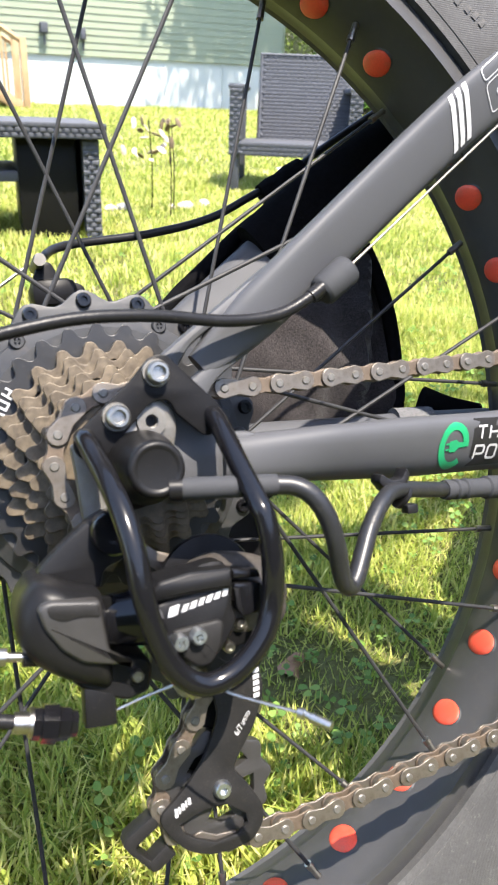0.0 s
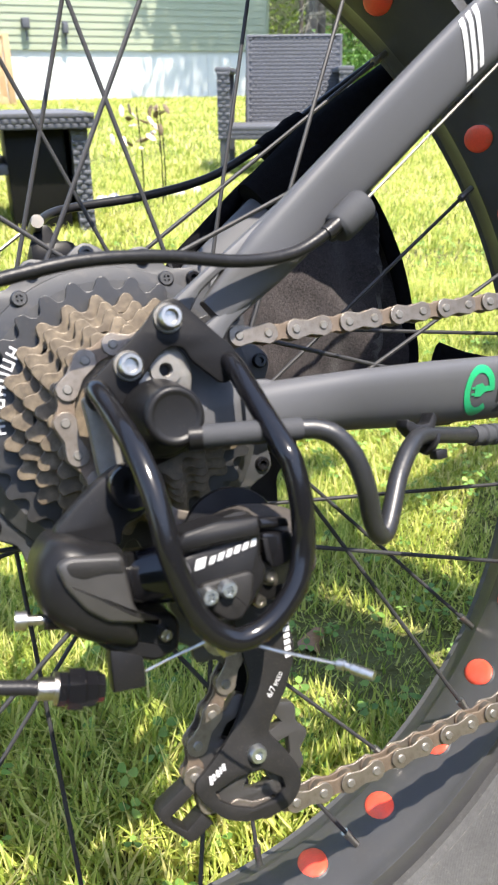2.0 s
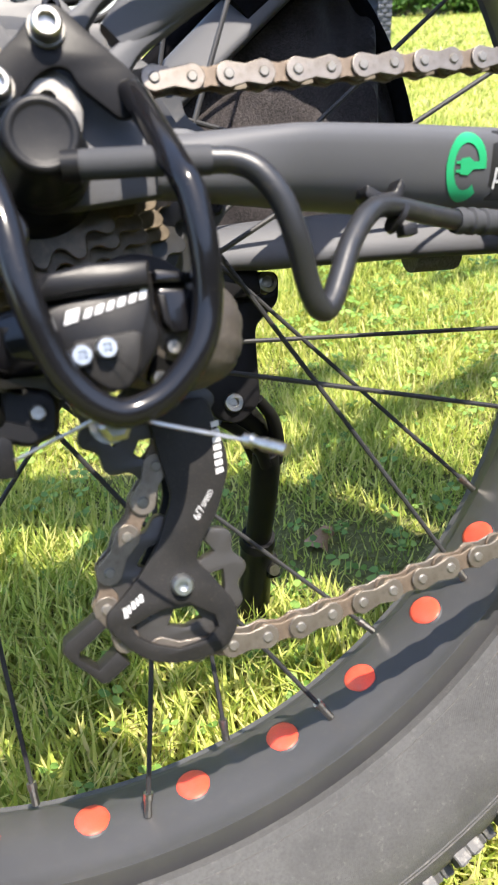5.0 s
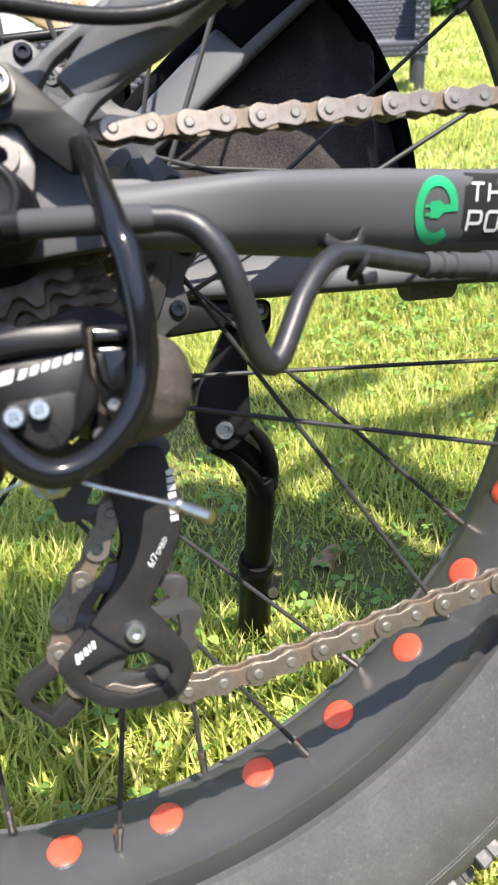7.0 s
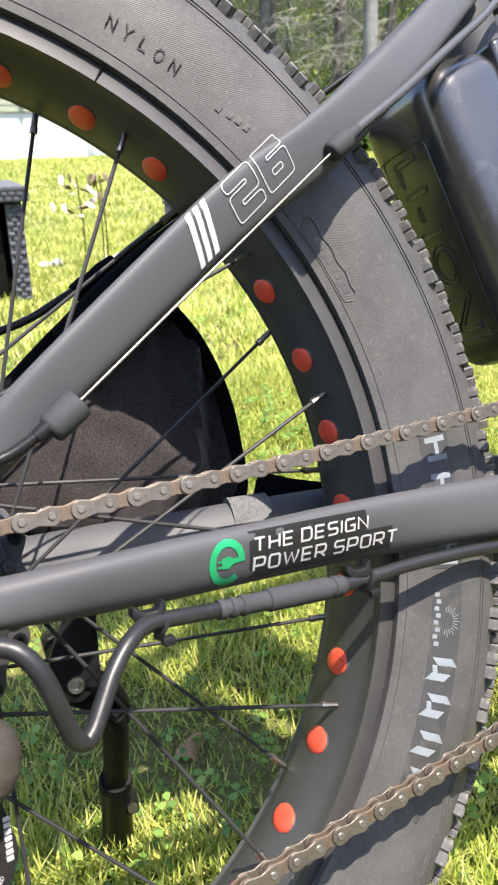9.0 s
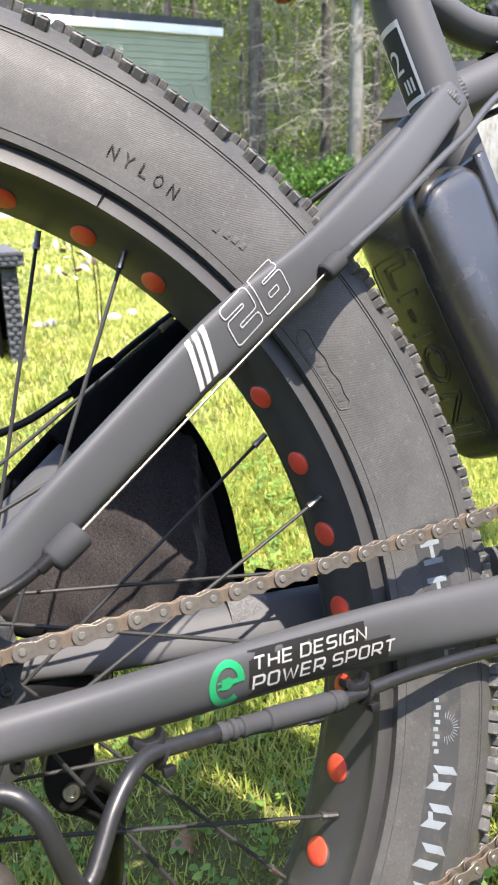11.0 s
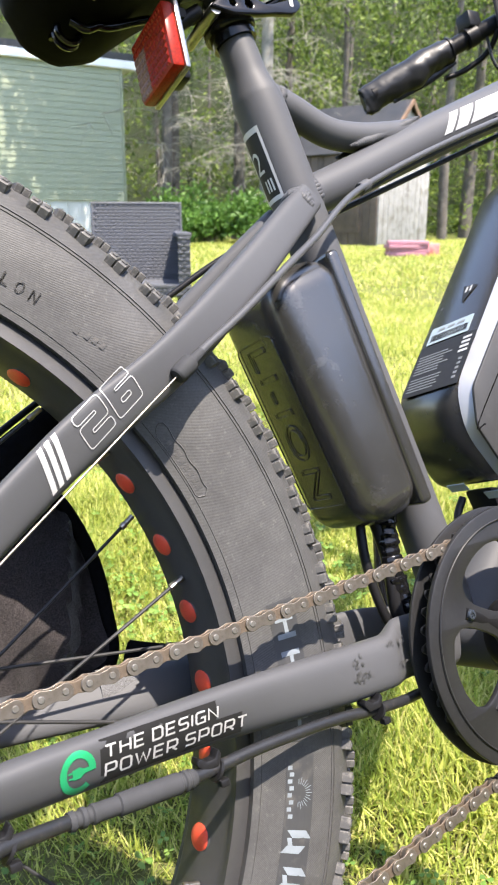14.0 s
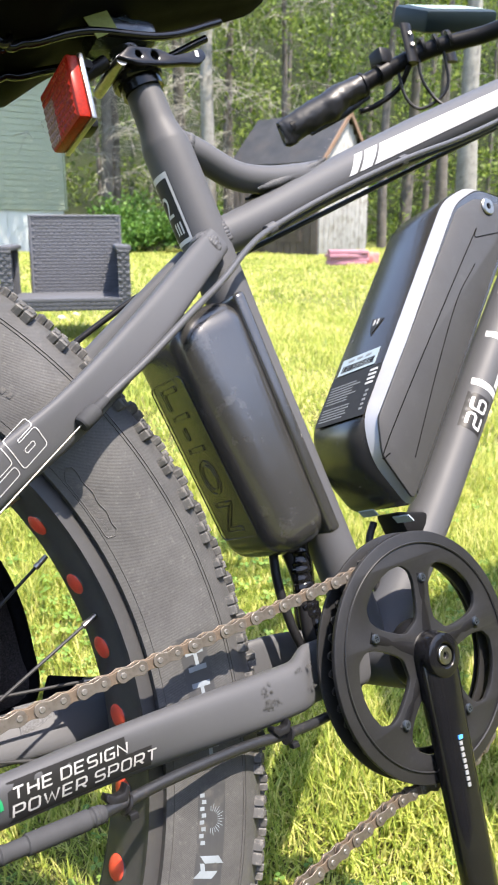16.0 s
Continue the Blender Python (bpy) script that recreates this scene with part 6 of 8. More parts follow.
def handlebar():
    bar = part("handlebar", tube(smooth_path([(0.786, 0.233, 0.572), (0.872, 0.19, 0.609), (0.924, 0.16, 0.630), (0.978, 0.115, 0.643), (1.035, 0.060, 0.640), (1.045, 0.0, 0.636), (1.040, -0.12, 0.650)], 6), 0.0115, 18), M_SATIN, bike, "black handlebar")
    grip = tube(smooth_path([(0.775, 0.2395, 0.5650), (0.778, 0.238, 0.566), (0.792, 0.230, 0.573), (0.814, 0.219, 0.583), (0.842, 0.205, 0.594), (0.862, 0.196, 0.606), (0.884, 0.184, 0.614), (0.892, 0.180, 0.617)], 8), [0.0120, 0.0190, 0.0185, 0.0190, 0.0198, 0.0186, 0.0166, 0.0150], 32, [0.40, 0.40, 0.55, 0.72, 0.85, 0.90, 1.0, 1.0])
    for v in grip.verts:
        v.co += Vector((0.3, 0.4, 1.0)) * (0.0026 * noise.noise(v.co * 62) + 0.0012 * noise.noise(v.co * 170))
    part("grip", grip, M_LEATHER, bar, "wrinkled black leather bar grip")
    part("grip_lacing", tube([(0.889, 0.1815, 0.6160), (0.892, 0.1800, 0.6170)], 0.0172, 16), M_BLACK, bar)
    part("grip_flap", tube(smooth_path([(0.812, 0.222, 0.562), (0.862, 0.200, 0.585), (0.902, 0.182, 0.603)], 4), [0.004, 0.008, 0.003], 10, 0.5), M_LEATHER, bar)
    part("brake_lever", tube(smooth_path([(0.942, 0.135, 0.624), (0.940, 0.160, 0.606), (0.915, 0.182, 0.592), (0.890, 0.196, 0.586)], 5), 0.0040, 10), M_SATIN, bar)
    part("switch_pod", box(0.906, 0.930, 0.148, 0.172, 0.634, 0.658, 0.004), M_BLACK, bar)
    part("switch_band", tube([(0.911, 0.1660, 0.6250), (0.924, 0.1590, 0.6300)], 0.0140, 16), M_BLACK, bar)
    for pts in ([(0.935, 0.150, 0.635), (0.938, 0.150, 0.585), (0.955, 0.140, 0.566), (0.985, 0.115, 0.585), (0.985, 0.105, 0.640)], [(0.960, 0.125, 0.655), (0.955, 0.130, 0.610), (0.965, 0.128, 0.580), (0.975, 0.120, 0.560)]):
        part("bar_cable", tube(smooth_path(pts, 6), 0.0022, 8), M_CABLE, bar)
    for k in range(3):
        part("tie_wrap", tube([(0.962 + 0.014 * k, 0.1240 - 0.012 * k, 0.6465), (0.965 + 0.014 * k, 0.1215 - 0.012 * k, 0.6470)], 0.0130, 14), M_CABLE, bar)
    part("stem", tube([(1.042, 0.0, 0.636), (1.010, 0.0, 0.610), (1.012, 0.0, 0.590)], 0.017, 18), M_SATIN, bar)
    long, deep = Vector((0.978, -0.20, 0.03)).normalized(), Vector((0.25, 0.72, 0.645))
    deep = (deep - long * deep.dot(long)).normalized()
    m = Matrix((long, deep, long.cross(deep))).transposed().to_4x4()
    m.translation = (1.050, 0.100, 0.702)
    disp = part("display", box(-0.066, 0.066, 0.0, 0.080, -0.030, 0.0, 0.006), M_DISPLAY, bike, "dark handlebar display unit")
    disp.matrix_basis = m
    part("screen", box(-0.052, 0.052, 0.010, 0.070, 0.0002, 0.0008, 0.0), M_SCREEN, disp, "pale grey-green screen")
    for x, z in ((0.942, 0.655), (1.030, 0.668)):
        part("display_bracket", tube([(x, 0.125, z + 0.024), (x + 0.002, 0.128, z - 0.030)], 0.011, 12, 0.4), M_BLACK, bike)
        for dz in (0.008, -0.008):
            part("bracket_rivet", tube([(x - 0.001, 0.1195, z + dz), (x, 0.122, z + dz)], 0.0026, 10), M_STEEL, bike)


M_LEATHER = material("black_leather", (0.006, 0.006, 0.0066), 0.42, 0, (0.009, 0.009, 0.009), 40, 0.7, 0.2, 90, 0.5, spec=0.3)
M_DISPLAY = material("dark_teal_plastic", (0.010, 0.017, 0.020), 0.4, 0, (0.013, 0.021, 0.024), 30, 0.5, spec=0.12)
M_SCREEN = material("screen_glass", (0.22, 0.29, 0.26), 0.2, 0, (0.33, 0.42, 0.40), 20, 0.5)
handlebar()


def kickstand():
    blade = [(0.1300, -0.0330), (0.1463, -0.0350), (0.1432, -0.0530), (0.1262, -0.0640), (0.1235, -0.0900), (0.1215, -0.1100), (0.1060, -0.1200), (0.0920, -0.1140), (0.0880, -0.0978), (0.0940, -0.0796), (0.1120, -0.0517)]
    slot = round_poly([(0.1330, -0.0380), (0.1405, -0.0380), (0.1400, -0.0470), (0.1325, -0.0470)], 0.003)[::-1]
    k = part("kickstand", plate([round_poly(blade, 0.006), slot], 0.0900, 0.0080, 0.0016), M_SATIN, bike, "black kickstand under the far chain stay")
    part("slot_bolt", lathe([(0.0, 0.0880), (0.0030, 0.0880), (0.0036, 0.0865), (0.0058, 0.0870), (0.0062, 0.0890), (0.0062, 0.0990), (0.0, 0.0990)], 20, (0.1372, 0, -0.0405)), M_STEEL, k)
    part("pivot_block", box_from_outline([(0.0900, -0.0720), (0.1200, -0.0720), (0.1235, -0.1100), (0.1080, -0.1210), (0.0935, -0.1150)], 0.0980, 0.1160, 0.0040, 3), M_SATIN, k)
    part("stand_bolt", lathe([(0.0, 0.0890), (0.0024, 0.0890), (0.0028, 0.0868), (0.0052, 0.0868), (0.0058, 0.0878), (0.0058, 0.0930), (0.0, 0.0930)], 20, (0.1045, 0, -0.1062)), M_STEEL, k)
    # the leg opens into a channel at its pivot and ends in a clamped sleeve
    part("stand_leg", tube(smooth_path([(0.1310, 0.128, -0.1440), (0.1324, 0.140, -0.1593), (0.1340, 0.170, -0.1915), (0.1345, 0.205, -0.2290)], 5), [0.0090, 0.0098, 0.0098, 0.0098], 20), M_SATIN, k)
    part("channel_lip", tube(smooth_path([(0.0965, 0.100, -0.1160), (0.1120, 0.108, -0.1280), (0.1250, 0.120, -0.1430), (0.1300, 0.128, -0.1530)], 5), [0.0030, 0.0034, 0.0040, 0.0050], 12), M_SATIN, k)
    part("channel_lip", tube(smooth_path([(0.1230, 0.100, -0.1080), (0.1330, 0.110, -0.1210), (0.1385, 0.124, -0.1380), (0.1380, 0.134, -0.1530)], 5), [0.0034, 0.0042, 0.0050, 0.0056], 12), M_SATIN, k)
    part("channel_back", tube(smooth_path([(0.1120, 0.114, -0.1130), (0.1230, 0.124, -0.1280), (0.1310, 0.138, -0.1500)], 5), [0.0100, 0.0110, 0.0090], 14, 0.5), M_SATIN, k)
    part("stand_collar", tube([(0.1342, 0.192, -0.2155), (0.1342, 0.1975, -0.2215)], [0.0125, 0.0138], 22), M_SATIN, k)
    part("stand_tip", tube([(0.1342, 0.1975, -0.2215), (0.1348, 0.212, -0.2390), (0.1366, 0.262, -0.3010), (0.1372, 0.285, -0.3300)], [0.0130, 0.0124, 0.0140, 0.0150], 22), M_BLACK, k)
    part("sleeve_ear", box(0.1400, 0.1510, 0.205, 0.216, -0.2560, -0.2360, 0.003), M_BLACK, k)
    part("tip_bolt", tube([(0.1440, 0.198, -0.2470), (0.1440, 0.206, -0.2470)], 0.0044, 12), M_STEEL, k)
    part("stand_mount", box(0.060, 0.130, 0.078, 0.098, -0.048, -0.030, 0.003), M_SATIN, k)


kickstand()


# ---- cloth bag hung on the far side ----
def pannier():
    bag = thing("pannier_bag", "black heather cloth pannier bag hung on the bicycle's far side", "bag", at=BIKE)
    edge = [(0.070, 0.030), (0.078, 0.072), (0.110, 0.102), (0.160, 0.138), (0.205, 0.145), (0.232, 0.118), (0.248, 0.075), (0.252, 0.030), (0.246, -0.012), (0.200, -0.020), (0.130, -0.012), (0.085, 0.006)]
    loop = [Vector((x, 0, z)) for x, z in edge]
    loop = smooth_path(loop + [loop[0]], 14)[:-1]
    c = Vector((0.165, 0, 0.06))
    rng = random.Random(11)

    def cushion(y_face, y_back, bulge, shrink, folds):
        bm = bmesh.new()
        rings = []
        n = len(loop)
        layers = [(1.0, y_back, 0)] + [(1.0, y_face + 0.008, 0), (0.985, y_face + 0.002, 0)] + [(s, y_face - bulge * (1 - s ** 2.2), 1) for s in (0.96, 0.92, 0.87, 0.81, 0.74, 0.67, 0.60, 0.52, 0.43, 0.33, 0.22, 0.11)]
        for s, y, soft in layers:
            row = []
            for q in loop:
                p = c + (q - c) * s * shrink
                w = 0.0
                if soft:
                    w = 0.010 * noise.noise((p.x * 15, 1.7, p.z * 11)) + 0.004 * noise.noise((p.x * 46 + p.z * 20, 4.2, p.z * 30)) + 0.0045 * noise.noise((p.x * 60 - p.z * 14, 8.1, p.z * 5)) * min(1.0, max(0.0, (p.x - 0.13) / 0.05)) + folds * math.exp(-((p.x - 0.232 - 0.25 * (p.z - 0.03)) / 0.010) ** 2) * 0.012 - folds * math.exp(-((p.x - 0.217 - 0.25 * (p.z - 0.03)) / 0.006) ** 2) * 0.010
                row.append(bm.verts.new((p.x, y + w, p.z)))
            rings.append(row)
        for a, b in zip(rings, rings[1:]):
            for k in range(n):
                bm.faces.new((a[k], b[k], b[(k + 1) % n], a[(k + 1) % n]))
        mid = bm.verts.new((c.x, y_face - bulge, c.z))
        for k in range(n):
            bm.faces.new((rings[-1][k], mid, rings[-1][(k + 1) % n]))
        bm.faces.new(rings[0])
        bmesh.ops.recalc_face_normals(bm, faces=bm.faces)
        return bm

    part("bag_body", cushion(0.102, 0.190, 0.014, 1.0, 1.0), M_FABRIC, bag)
    part("edge_binding", tube([Vector((q.x, 0.104, q.z)) for q in loop] + [Vector((loop[0].x, 0.104, loop[0].z))], 0.0055, 10), M_WEBBING, bag, "black edge binding")
    wrap = [q for q in smooth_path(mirror(SEAT_STAY), 6) if 0.140 < q.x < 0.262]
    part("hanging_strap", tube([q + Vector((-0.003, 0.0, 0.004)) for q in wrap], [0.0185, 0.0200, 0.0205, 0.0210, 0.0205], 20, 0.72, power=0.8), M_WEBBING, bag, "black webbing strap wrapped round the far seat stay")
    keeper = [(0.154, 0.0958, 0.1490), (0.161, 0.0955, 0.1525), (0.168, 0.0952, 0.1560), (0.176, 0.0949, 0.1610), (0.186, 0.0945, 0.1670)]
    part("strap_keeper", tube(keeper, [0.0070, 0.0082, 0.0076, 0.0084, 0.0072], 14), M_WEBBING, bag)
    part("stay_strap", tube([(0.222, 0.068, -0.028), (0.250, 0.066, -0.030)], 0.0215, 20, 0.72), M_HEATHER, bag, "grey heather strap round the chain stay")
    part("lower_binding", tube(smooth_path([(0.250, 0.074, -0.008), (0.275, 0.078, -0.018), (0.300, 0.076, -0.026)], 4), 0.0150, 12, 0.3), M_WEBBING, bag)


M_HEATHER = material("grey_heather_strap", (0.12, 0.12, 0.125), 0.95, 0, (0.05, 0.05, 0.052), 700, 0.9, 0.5, 1500, 1.0)
pannier()


# ---- lettering on the frame and tyre ----
M_SCUFF = material("dark_scuff", (0.016, 0.016, 0.016), 0.6, 0, (0.034, 0.034, 0.035), 420, 1.0, spec=0.5)


def drape(bm, path, rad, flat, lift=0.0004, power=0.72):
    """Lays a drawing in the bicycle's side plane on the right face of a tube that runs along path."""
    p = smooth_path(path, 6)
    r = np.interp(np.linspace(0, 1, len(p)), np.linspace(0, 1, len(rad)), rad)
    f = np.interp(np.linspace(0, 1, len(p)), np.linspace(0, 1, len(flat)), flat)
    for v in bm.verts:
        up, i, t = across(p, v.co.x, v.co.z)
        off = abs(up)
        rr = r[i] * (1 - t) + r[i + 1] * t
        ff = f[i] * (1 - t) + f[i + 1] * t
        y = p[i].y * (1 - t) + p[i + 1].y * t
        w = min(off / rr, 0.98)
        v.co.y = y - rr * ff * (1 - w ** (2 / power)) ** (power / 2) - lift - face_lean(path, v.co.x) * up
    return bm


CS_RAD, CS_FLAT = [0.0095, 0.0125, 0.0145, 0.0150, 0.0160, 0.0170, 0.0180, 0.0180, 0.0185, 0.0185], [1.0, 0.95, 0.85, 0.75, 0.7, 0.65, 0.6, 0.55, 0.5, 0.5]
SS_RAD, SS_FLAT = [0.0060, 0.0110, 0.0125, 0.0135, 0.0145, 0.0145, 0.0134, 0.0128, 0.0122], [0.7, 0.75, 0.78, 0.7, 0.65, 0.65, 0.7, 0.8, 0.9]


def dense(bm, size):
    """Cuts long edges so that a drawing can bend."""
    for _ in range(3):
        long = [e for e in bm.edges if e.calc_length() > size]
        if not long:
            break
        bmesh.ops.subdivide_edges(bm, edges=long, cuts=1)
        bmesh.ops.triangulate(bm, faces=bm.faces)
    return bm


# square stencil capitals: lines on a unit cell, and the cell's width
GLYPHS = {"T": (0.80, [[(0, 1), (1, 1)], [(0.5, 0.91), (0.5, 0)]]), "H": (0.80, [[(0, 0), (0, 1)], [(1, 0), (1, 1)], [(0.11, 0.5), (0.89, 0.5)]]),
          "E": (0.74, [[(1, 1), (0, 1), (0, 0), (1, 0)], [(0.12, 0.5), (0.9, 0.5)]]), "D": (0.80, [[(0, 0), (0, 1), (0.8, 1), (1, 0.82), (1, 0.18), (0.8, 0), (0, 0)]]),
          "S": (0.80, [[(1, 1), (0.14, 1), (0, 0.86), (0, 0.64), (0.14, 0.5), (0.86, 0.5), (1, 0.36), (1, 0.14), (0.86, 0), (0, 0)]]), "I": (0.02, [[(0, 0), (0, 1)]]),
          "G": (0.80, [[(1, 1), (0.14, 1), (0, 0.86), (0, 0.14), (0.14, 0), (1, 0), (1, 0.46), (0.5, 0.46)]]), "N": (0.84, [[(0, 0), (0, 1), (1, 0), (1, 1)]]),
          "P": (0.80, [[(0, 0), (0, 1), (0.86, 1), (1, 0.86), (1, 0.52), (0.86, 0.38), (0.12, 0.38)]]), "O": (0.80, [[(0.5, 0), (0.14, 0), (0, 0.14), (0, 0.86), (0.14, 1), (0.86, 1), (1, 0.86), (1, 0.14), (0.86, 0), (0.5, 0)]]),
          "W": (1.15, [[(0, 1), (0.24, 0), (0.5, 0.85), (0.76, 0), (1, 1)]]), "R": (0.80, [[(0, 0), (0, 1), (0.86, 1), (1, 0.86), (1, 0.54), (0.86, 0.40), (0.12, 0.40)], [(0.58, 0.31), (1, 0)]]),
          "2": (0.80, [[(0, 1), (0.86, 1), (1, 0.86), (1, 0.64), (0.86, 0.5), (0.14, 0.5), (0, 0.36), (0, 0), (1, 0)]]), "6": (0.80, [[(1, 1), (0.14, 1), (0, 0.86), (0, 0.14), (0.14, 0), (0.86, 0), (1, 0.14), (1, 0.40), (0.86, 0.54), (0.12, 0.54)]])}


def stroke(bm, pts, width):
    """A flat mitred band along pts in the drawing plane."""
    p = [Vector(q) for q in pts]
    shut = (p[0] - p[-1]).length < 1e-6
    rows = []
    for i, q in enumerate(p):
        a = p[i - 1] if i else (p[-2] if shut else None)
        b = p[i + 1] if i + 1 < len(p) else (p[1] if shut else None)
        u = (q - a).normalized() if a is not None else (b - q).normalized()
        v = (b - q).normalized() if b is not None else u
        n, m = Vector((-u.y, u.x)), Vector((-v.y, v.x))
        k = (n + m) * (width / 2 / max((n + m).dot(n), 0.45))
        rows.append([bm.verts.new((q.x + k.x, q.y + k.y, 0)), bm.verts.new((q.x - k.x, q.y - k.y, 0))])
    for a, b in zip(rows, rows[1:]):
        bm.faces.new((a[0], a[1], b[1], b[0]))


def capitals(text, width=0.17, gap=0.36):
    """Square capitals, one unit high over the line's own width."""
    bm = bmesh.new()
    x = 0.0
    for ch in text:
        if ch == " ":
            x += 0.42
            continue
        w, lines = GLYPHS[ch]
        for line in lines:
            stroke(bm, [(x + q[0] * w, q[1]) for q in line], width)
        x += w + gap
    return bm


def frame_lettering():
    def words(text, start, end, cap):
        """Lettering between two points of the side plane, with the height cap."""
        bm = capitals(text) if text[0] in GLYPHS else lettering(text, 1.0, Matrix(), 0.0, space=1.12, bold=-0.006)
        x0, x1 = min(v.co.x for v in bm.verts), max(v.co.x for v in bm.verts)
        h = max(v.co.y for v in bm.verts)
        a, e = Vector(start), Vector(end)
        turn = math.degrees(math.atan2(e.y - a.y, e.x - a.x))
        bmesh.ops.transform(bm, verts=bm.verts, matrix=SIDE_AT((a.x, 0, a.y), turn) @ Matrix.Diagonal(((e - a).length / (x1 - x0), cap / h, 1, 1)) @ Matrix.Translation((-x0, 0, 0)))
        return dense(bm, 0.006)

    for text, a, e in (("THE DESIGN", (0.1755, -0.0212), (0.2465, -0.0258)), ("POWER SPORT", (0.1742, -0.0310), (0.2655, -0.0382))):
        part("lettering", drape(words(text, a, e, 0.0070), CHAIN_STAY, CS_RAD, CS_FLAT, 0.0007), M_WHITE, bike, "white lettering on the chain stay")
    band = [(0.1722, -0.0345), (0.2625, -0.0412), (0.2630, -0.0285), (0.2450, -0.0272), (0.2456, -0.0160), (0.1730, -0.0108)]
    part("decal", drape(dense(plate([band], 0, 0.0), 0.006), CHAIN_STAY, CS_RAD, CS_FLAT, 0.0004), M_DECAL, bike)
    rng = random.Random(12)
    for x, z, r in ((0.3560, -0.0300, 0.0048), (0.3545, -0.0395, 0.0042), (0.3610, -0.0375, 0.0030), (0.4010, -0.0270, 0.0028), (0.3900, -0.0262, 0.0020), (0.3860, -0.0268, 0.0014), (0.3990, -0.0420, 0.0026), (0.3935, -0.0410, 0.0014)):
        bm = None
        for _ in range(11):
            px, pz, q = x + rng.gauss(0, r * 0.55), z + rng.gauss(0, r * 0.55), r * rng.uniform(0.14, 0.40)
            blot = [(px + q * rng.uniform(0.4, 1.4) * math.cos(t), pz + q * rng.uniform(0.4, 1.4) * math.sin(t)) for t in np.linspace(0, 2 * math.pi, 10)[:-1]]
            made = drape(plate([blot], 0, 0.0), CHAIN_STAY, CS_RAD, CS_FLAT, 0.0004 + 0.00004 * _)
            bm = join(bm, made)
        part("scuff", bm, M_SCUFF, bike, "dark scuff on the paint")
    # green ring, open at its lower right, with a plug inside
    cx, cz = 0.1600, -0.0228
    outer = [(cx + 0.0098 * math.cos(radians(a)), cz + 0.0115 * math.sin(radians(a))) for a in range(0, 319, 11)]
    inner = [(cx + 0.0062 * math.cos(radians(a)), cz + 0.0078 * math.sin(radians(a))) for a in range(308, -1, -11)]
    logo = plate([outer + inner], 0, 0.0)
    for piece in ([(-0.0030, -0.0026), (0.0010, -0.0030), (0.0034, -0.0012), (0.0098, -0.0012), (0.0098, 0.0012), (0.0034, 0.0014), (0.0010, 0.0030), (-0.0030, 0.0026)], [(-0.0052, 0.0009), (-0.0031, 0.0009), (-0.0031, 0.0019), (-0.0052, 0.0019)], [(-0.0052, -0.0019), (-0.0031, -0.0019), (-0.0031, -0.0009), (-0.0052, -0.0009)]):
        join(logo, plate([[(cx + x, cz + z) for x, z in piece]], 0, 0.0))
    part("logo", drape(dense(logo, 0.004), CHAIN_STAY, CS_RAD, CS_FLAT, 0.0006), M_GREEN, bike, "round green mark with a plug shape")
    # stripes and the wheel size on the seat stay
    u, n = Vector((0.805, 0.593)), Vector((-0.593, 0.805))
    o = Vector((0.1765, 0.1285))

    def on_stay(a, b):
        q = o + u * a + n * b
        return (q.x, q.y)

    for k in range(3):
        a = 0.0054 * k - 0.0075
        edge = [(a + 0.38 * b, b) for b in np.linspace(0.0122, -0.0100, 7)] + [(a + 0.0034 + 0.38 * b, b) for b in np.linspace(-0.0100, 0.0122, 7)]
        part("stripe", drape(dense(plate([[on_stay(x, y) for x, y in edge]], 0, 0.0), 0.004), SEAT_STAY, SS_RAD, SS_FLAT, 0.0005, 0.5), M_SILVER, bike)
    two = [(0, 1), (1, 1), (1, 0.37), (0.34, 0.37), (0.34, 0.30), (1, 0.30), (1, 0), (0, 0), (0, 0.64), (0.66, 0.64), (0.66, 0.70), (0, 0.70)]
    six = [(0, 0), (1, 0), (1, 0.65), (0.34, 0.65), (0.34, 0.70), (0.98, 0.70), (0.98, 1), (0, 1)]
    hole = [(0.34, 0.28), (0.68, 0.28), (0.68, 0.39), (0.34, 0.39)]
    for shape, a in ((two, 0.0205), (six, 0.0450)):
        size, lines = (0.0215, 0.0205), []
        for s, w in ((shape, 0.0005), (hole, -0.0005)) if shape is six else ((shape, 0.0005),):
            q = round_poly([(a + 0.0012 * y + x * size[0], -0.0092 + y * size[1]) for x, y in s], 0.0026 if s is shape else 0.001, 3)
            for line in (q, inset(q, w)):
                lines.append([on_stay(*p) for p in line])
        bm = plate(lines[:2], 0, 0.0)
        if len(lines) > 2:
            join(bm, plate(lines[2:], 0, 0.0))
        part("lettering", drape(dense(bm, 0.004), SEAT_STAY, SS_RAD, SS_FLAT, 0.0006, 0.5), M_SILVER, bike, "outlined silver numeral on the seat stay")
    # framed badge wrapped round the back of the seat tube
    axis_a, axis_b = Vector((0.4355, 0, 0.33)), Vector((0.4245, 0, 0.385))
    d = (axis_b - axis_a).normalized()
    back = Vector((-d.z, 0, d.x))

    def on_tube(bm, lift):
        """x: degrees round the tube, z: metres along it."""
        for v in bm.verts:
            t = radians(v.co.x)
            v.co = axis_a + d * v.co.z + (back * math.cos(t) + Vector((0, -1, 0)) * math.sin(t)) * (0.0206 + lift)
        return bm

    def slab(x0, x1, z0, z1):
        bm = bmesh.new()
        bmesh.ops.create_grid(bm, x_segments=12, y_segments=2, size=0.5)
        for v in bm.verts:
            v.co = (x0 + (v.co.x + 0.5) * (x1 - x0), 0, z0 + (v.co.y + 0.5) * (z1 - z0))
        return bm

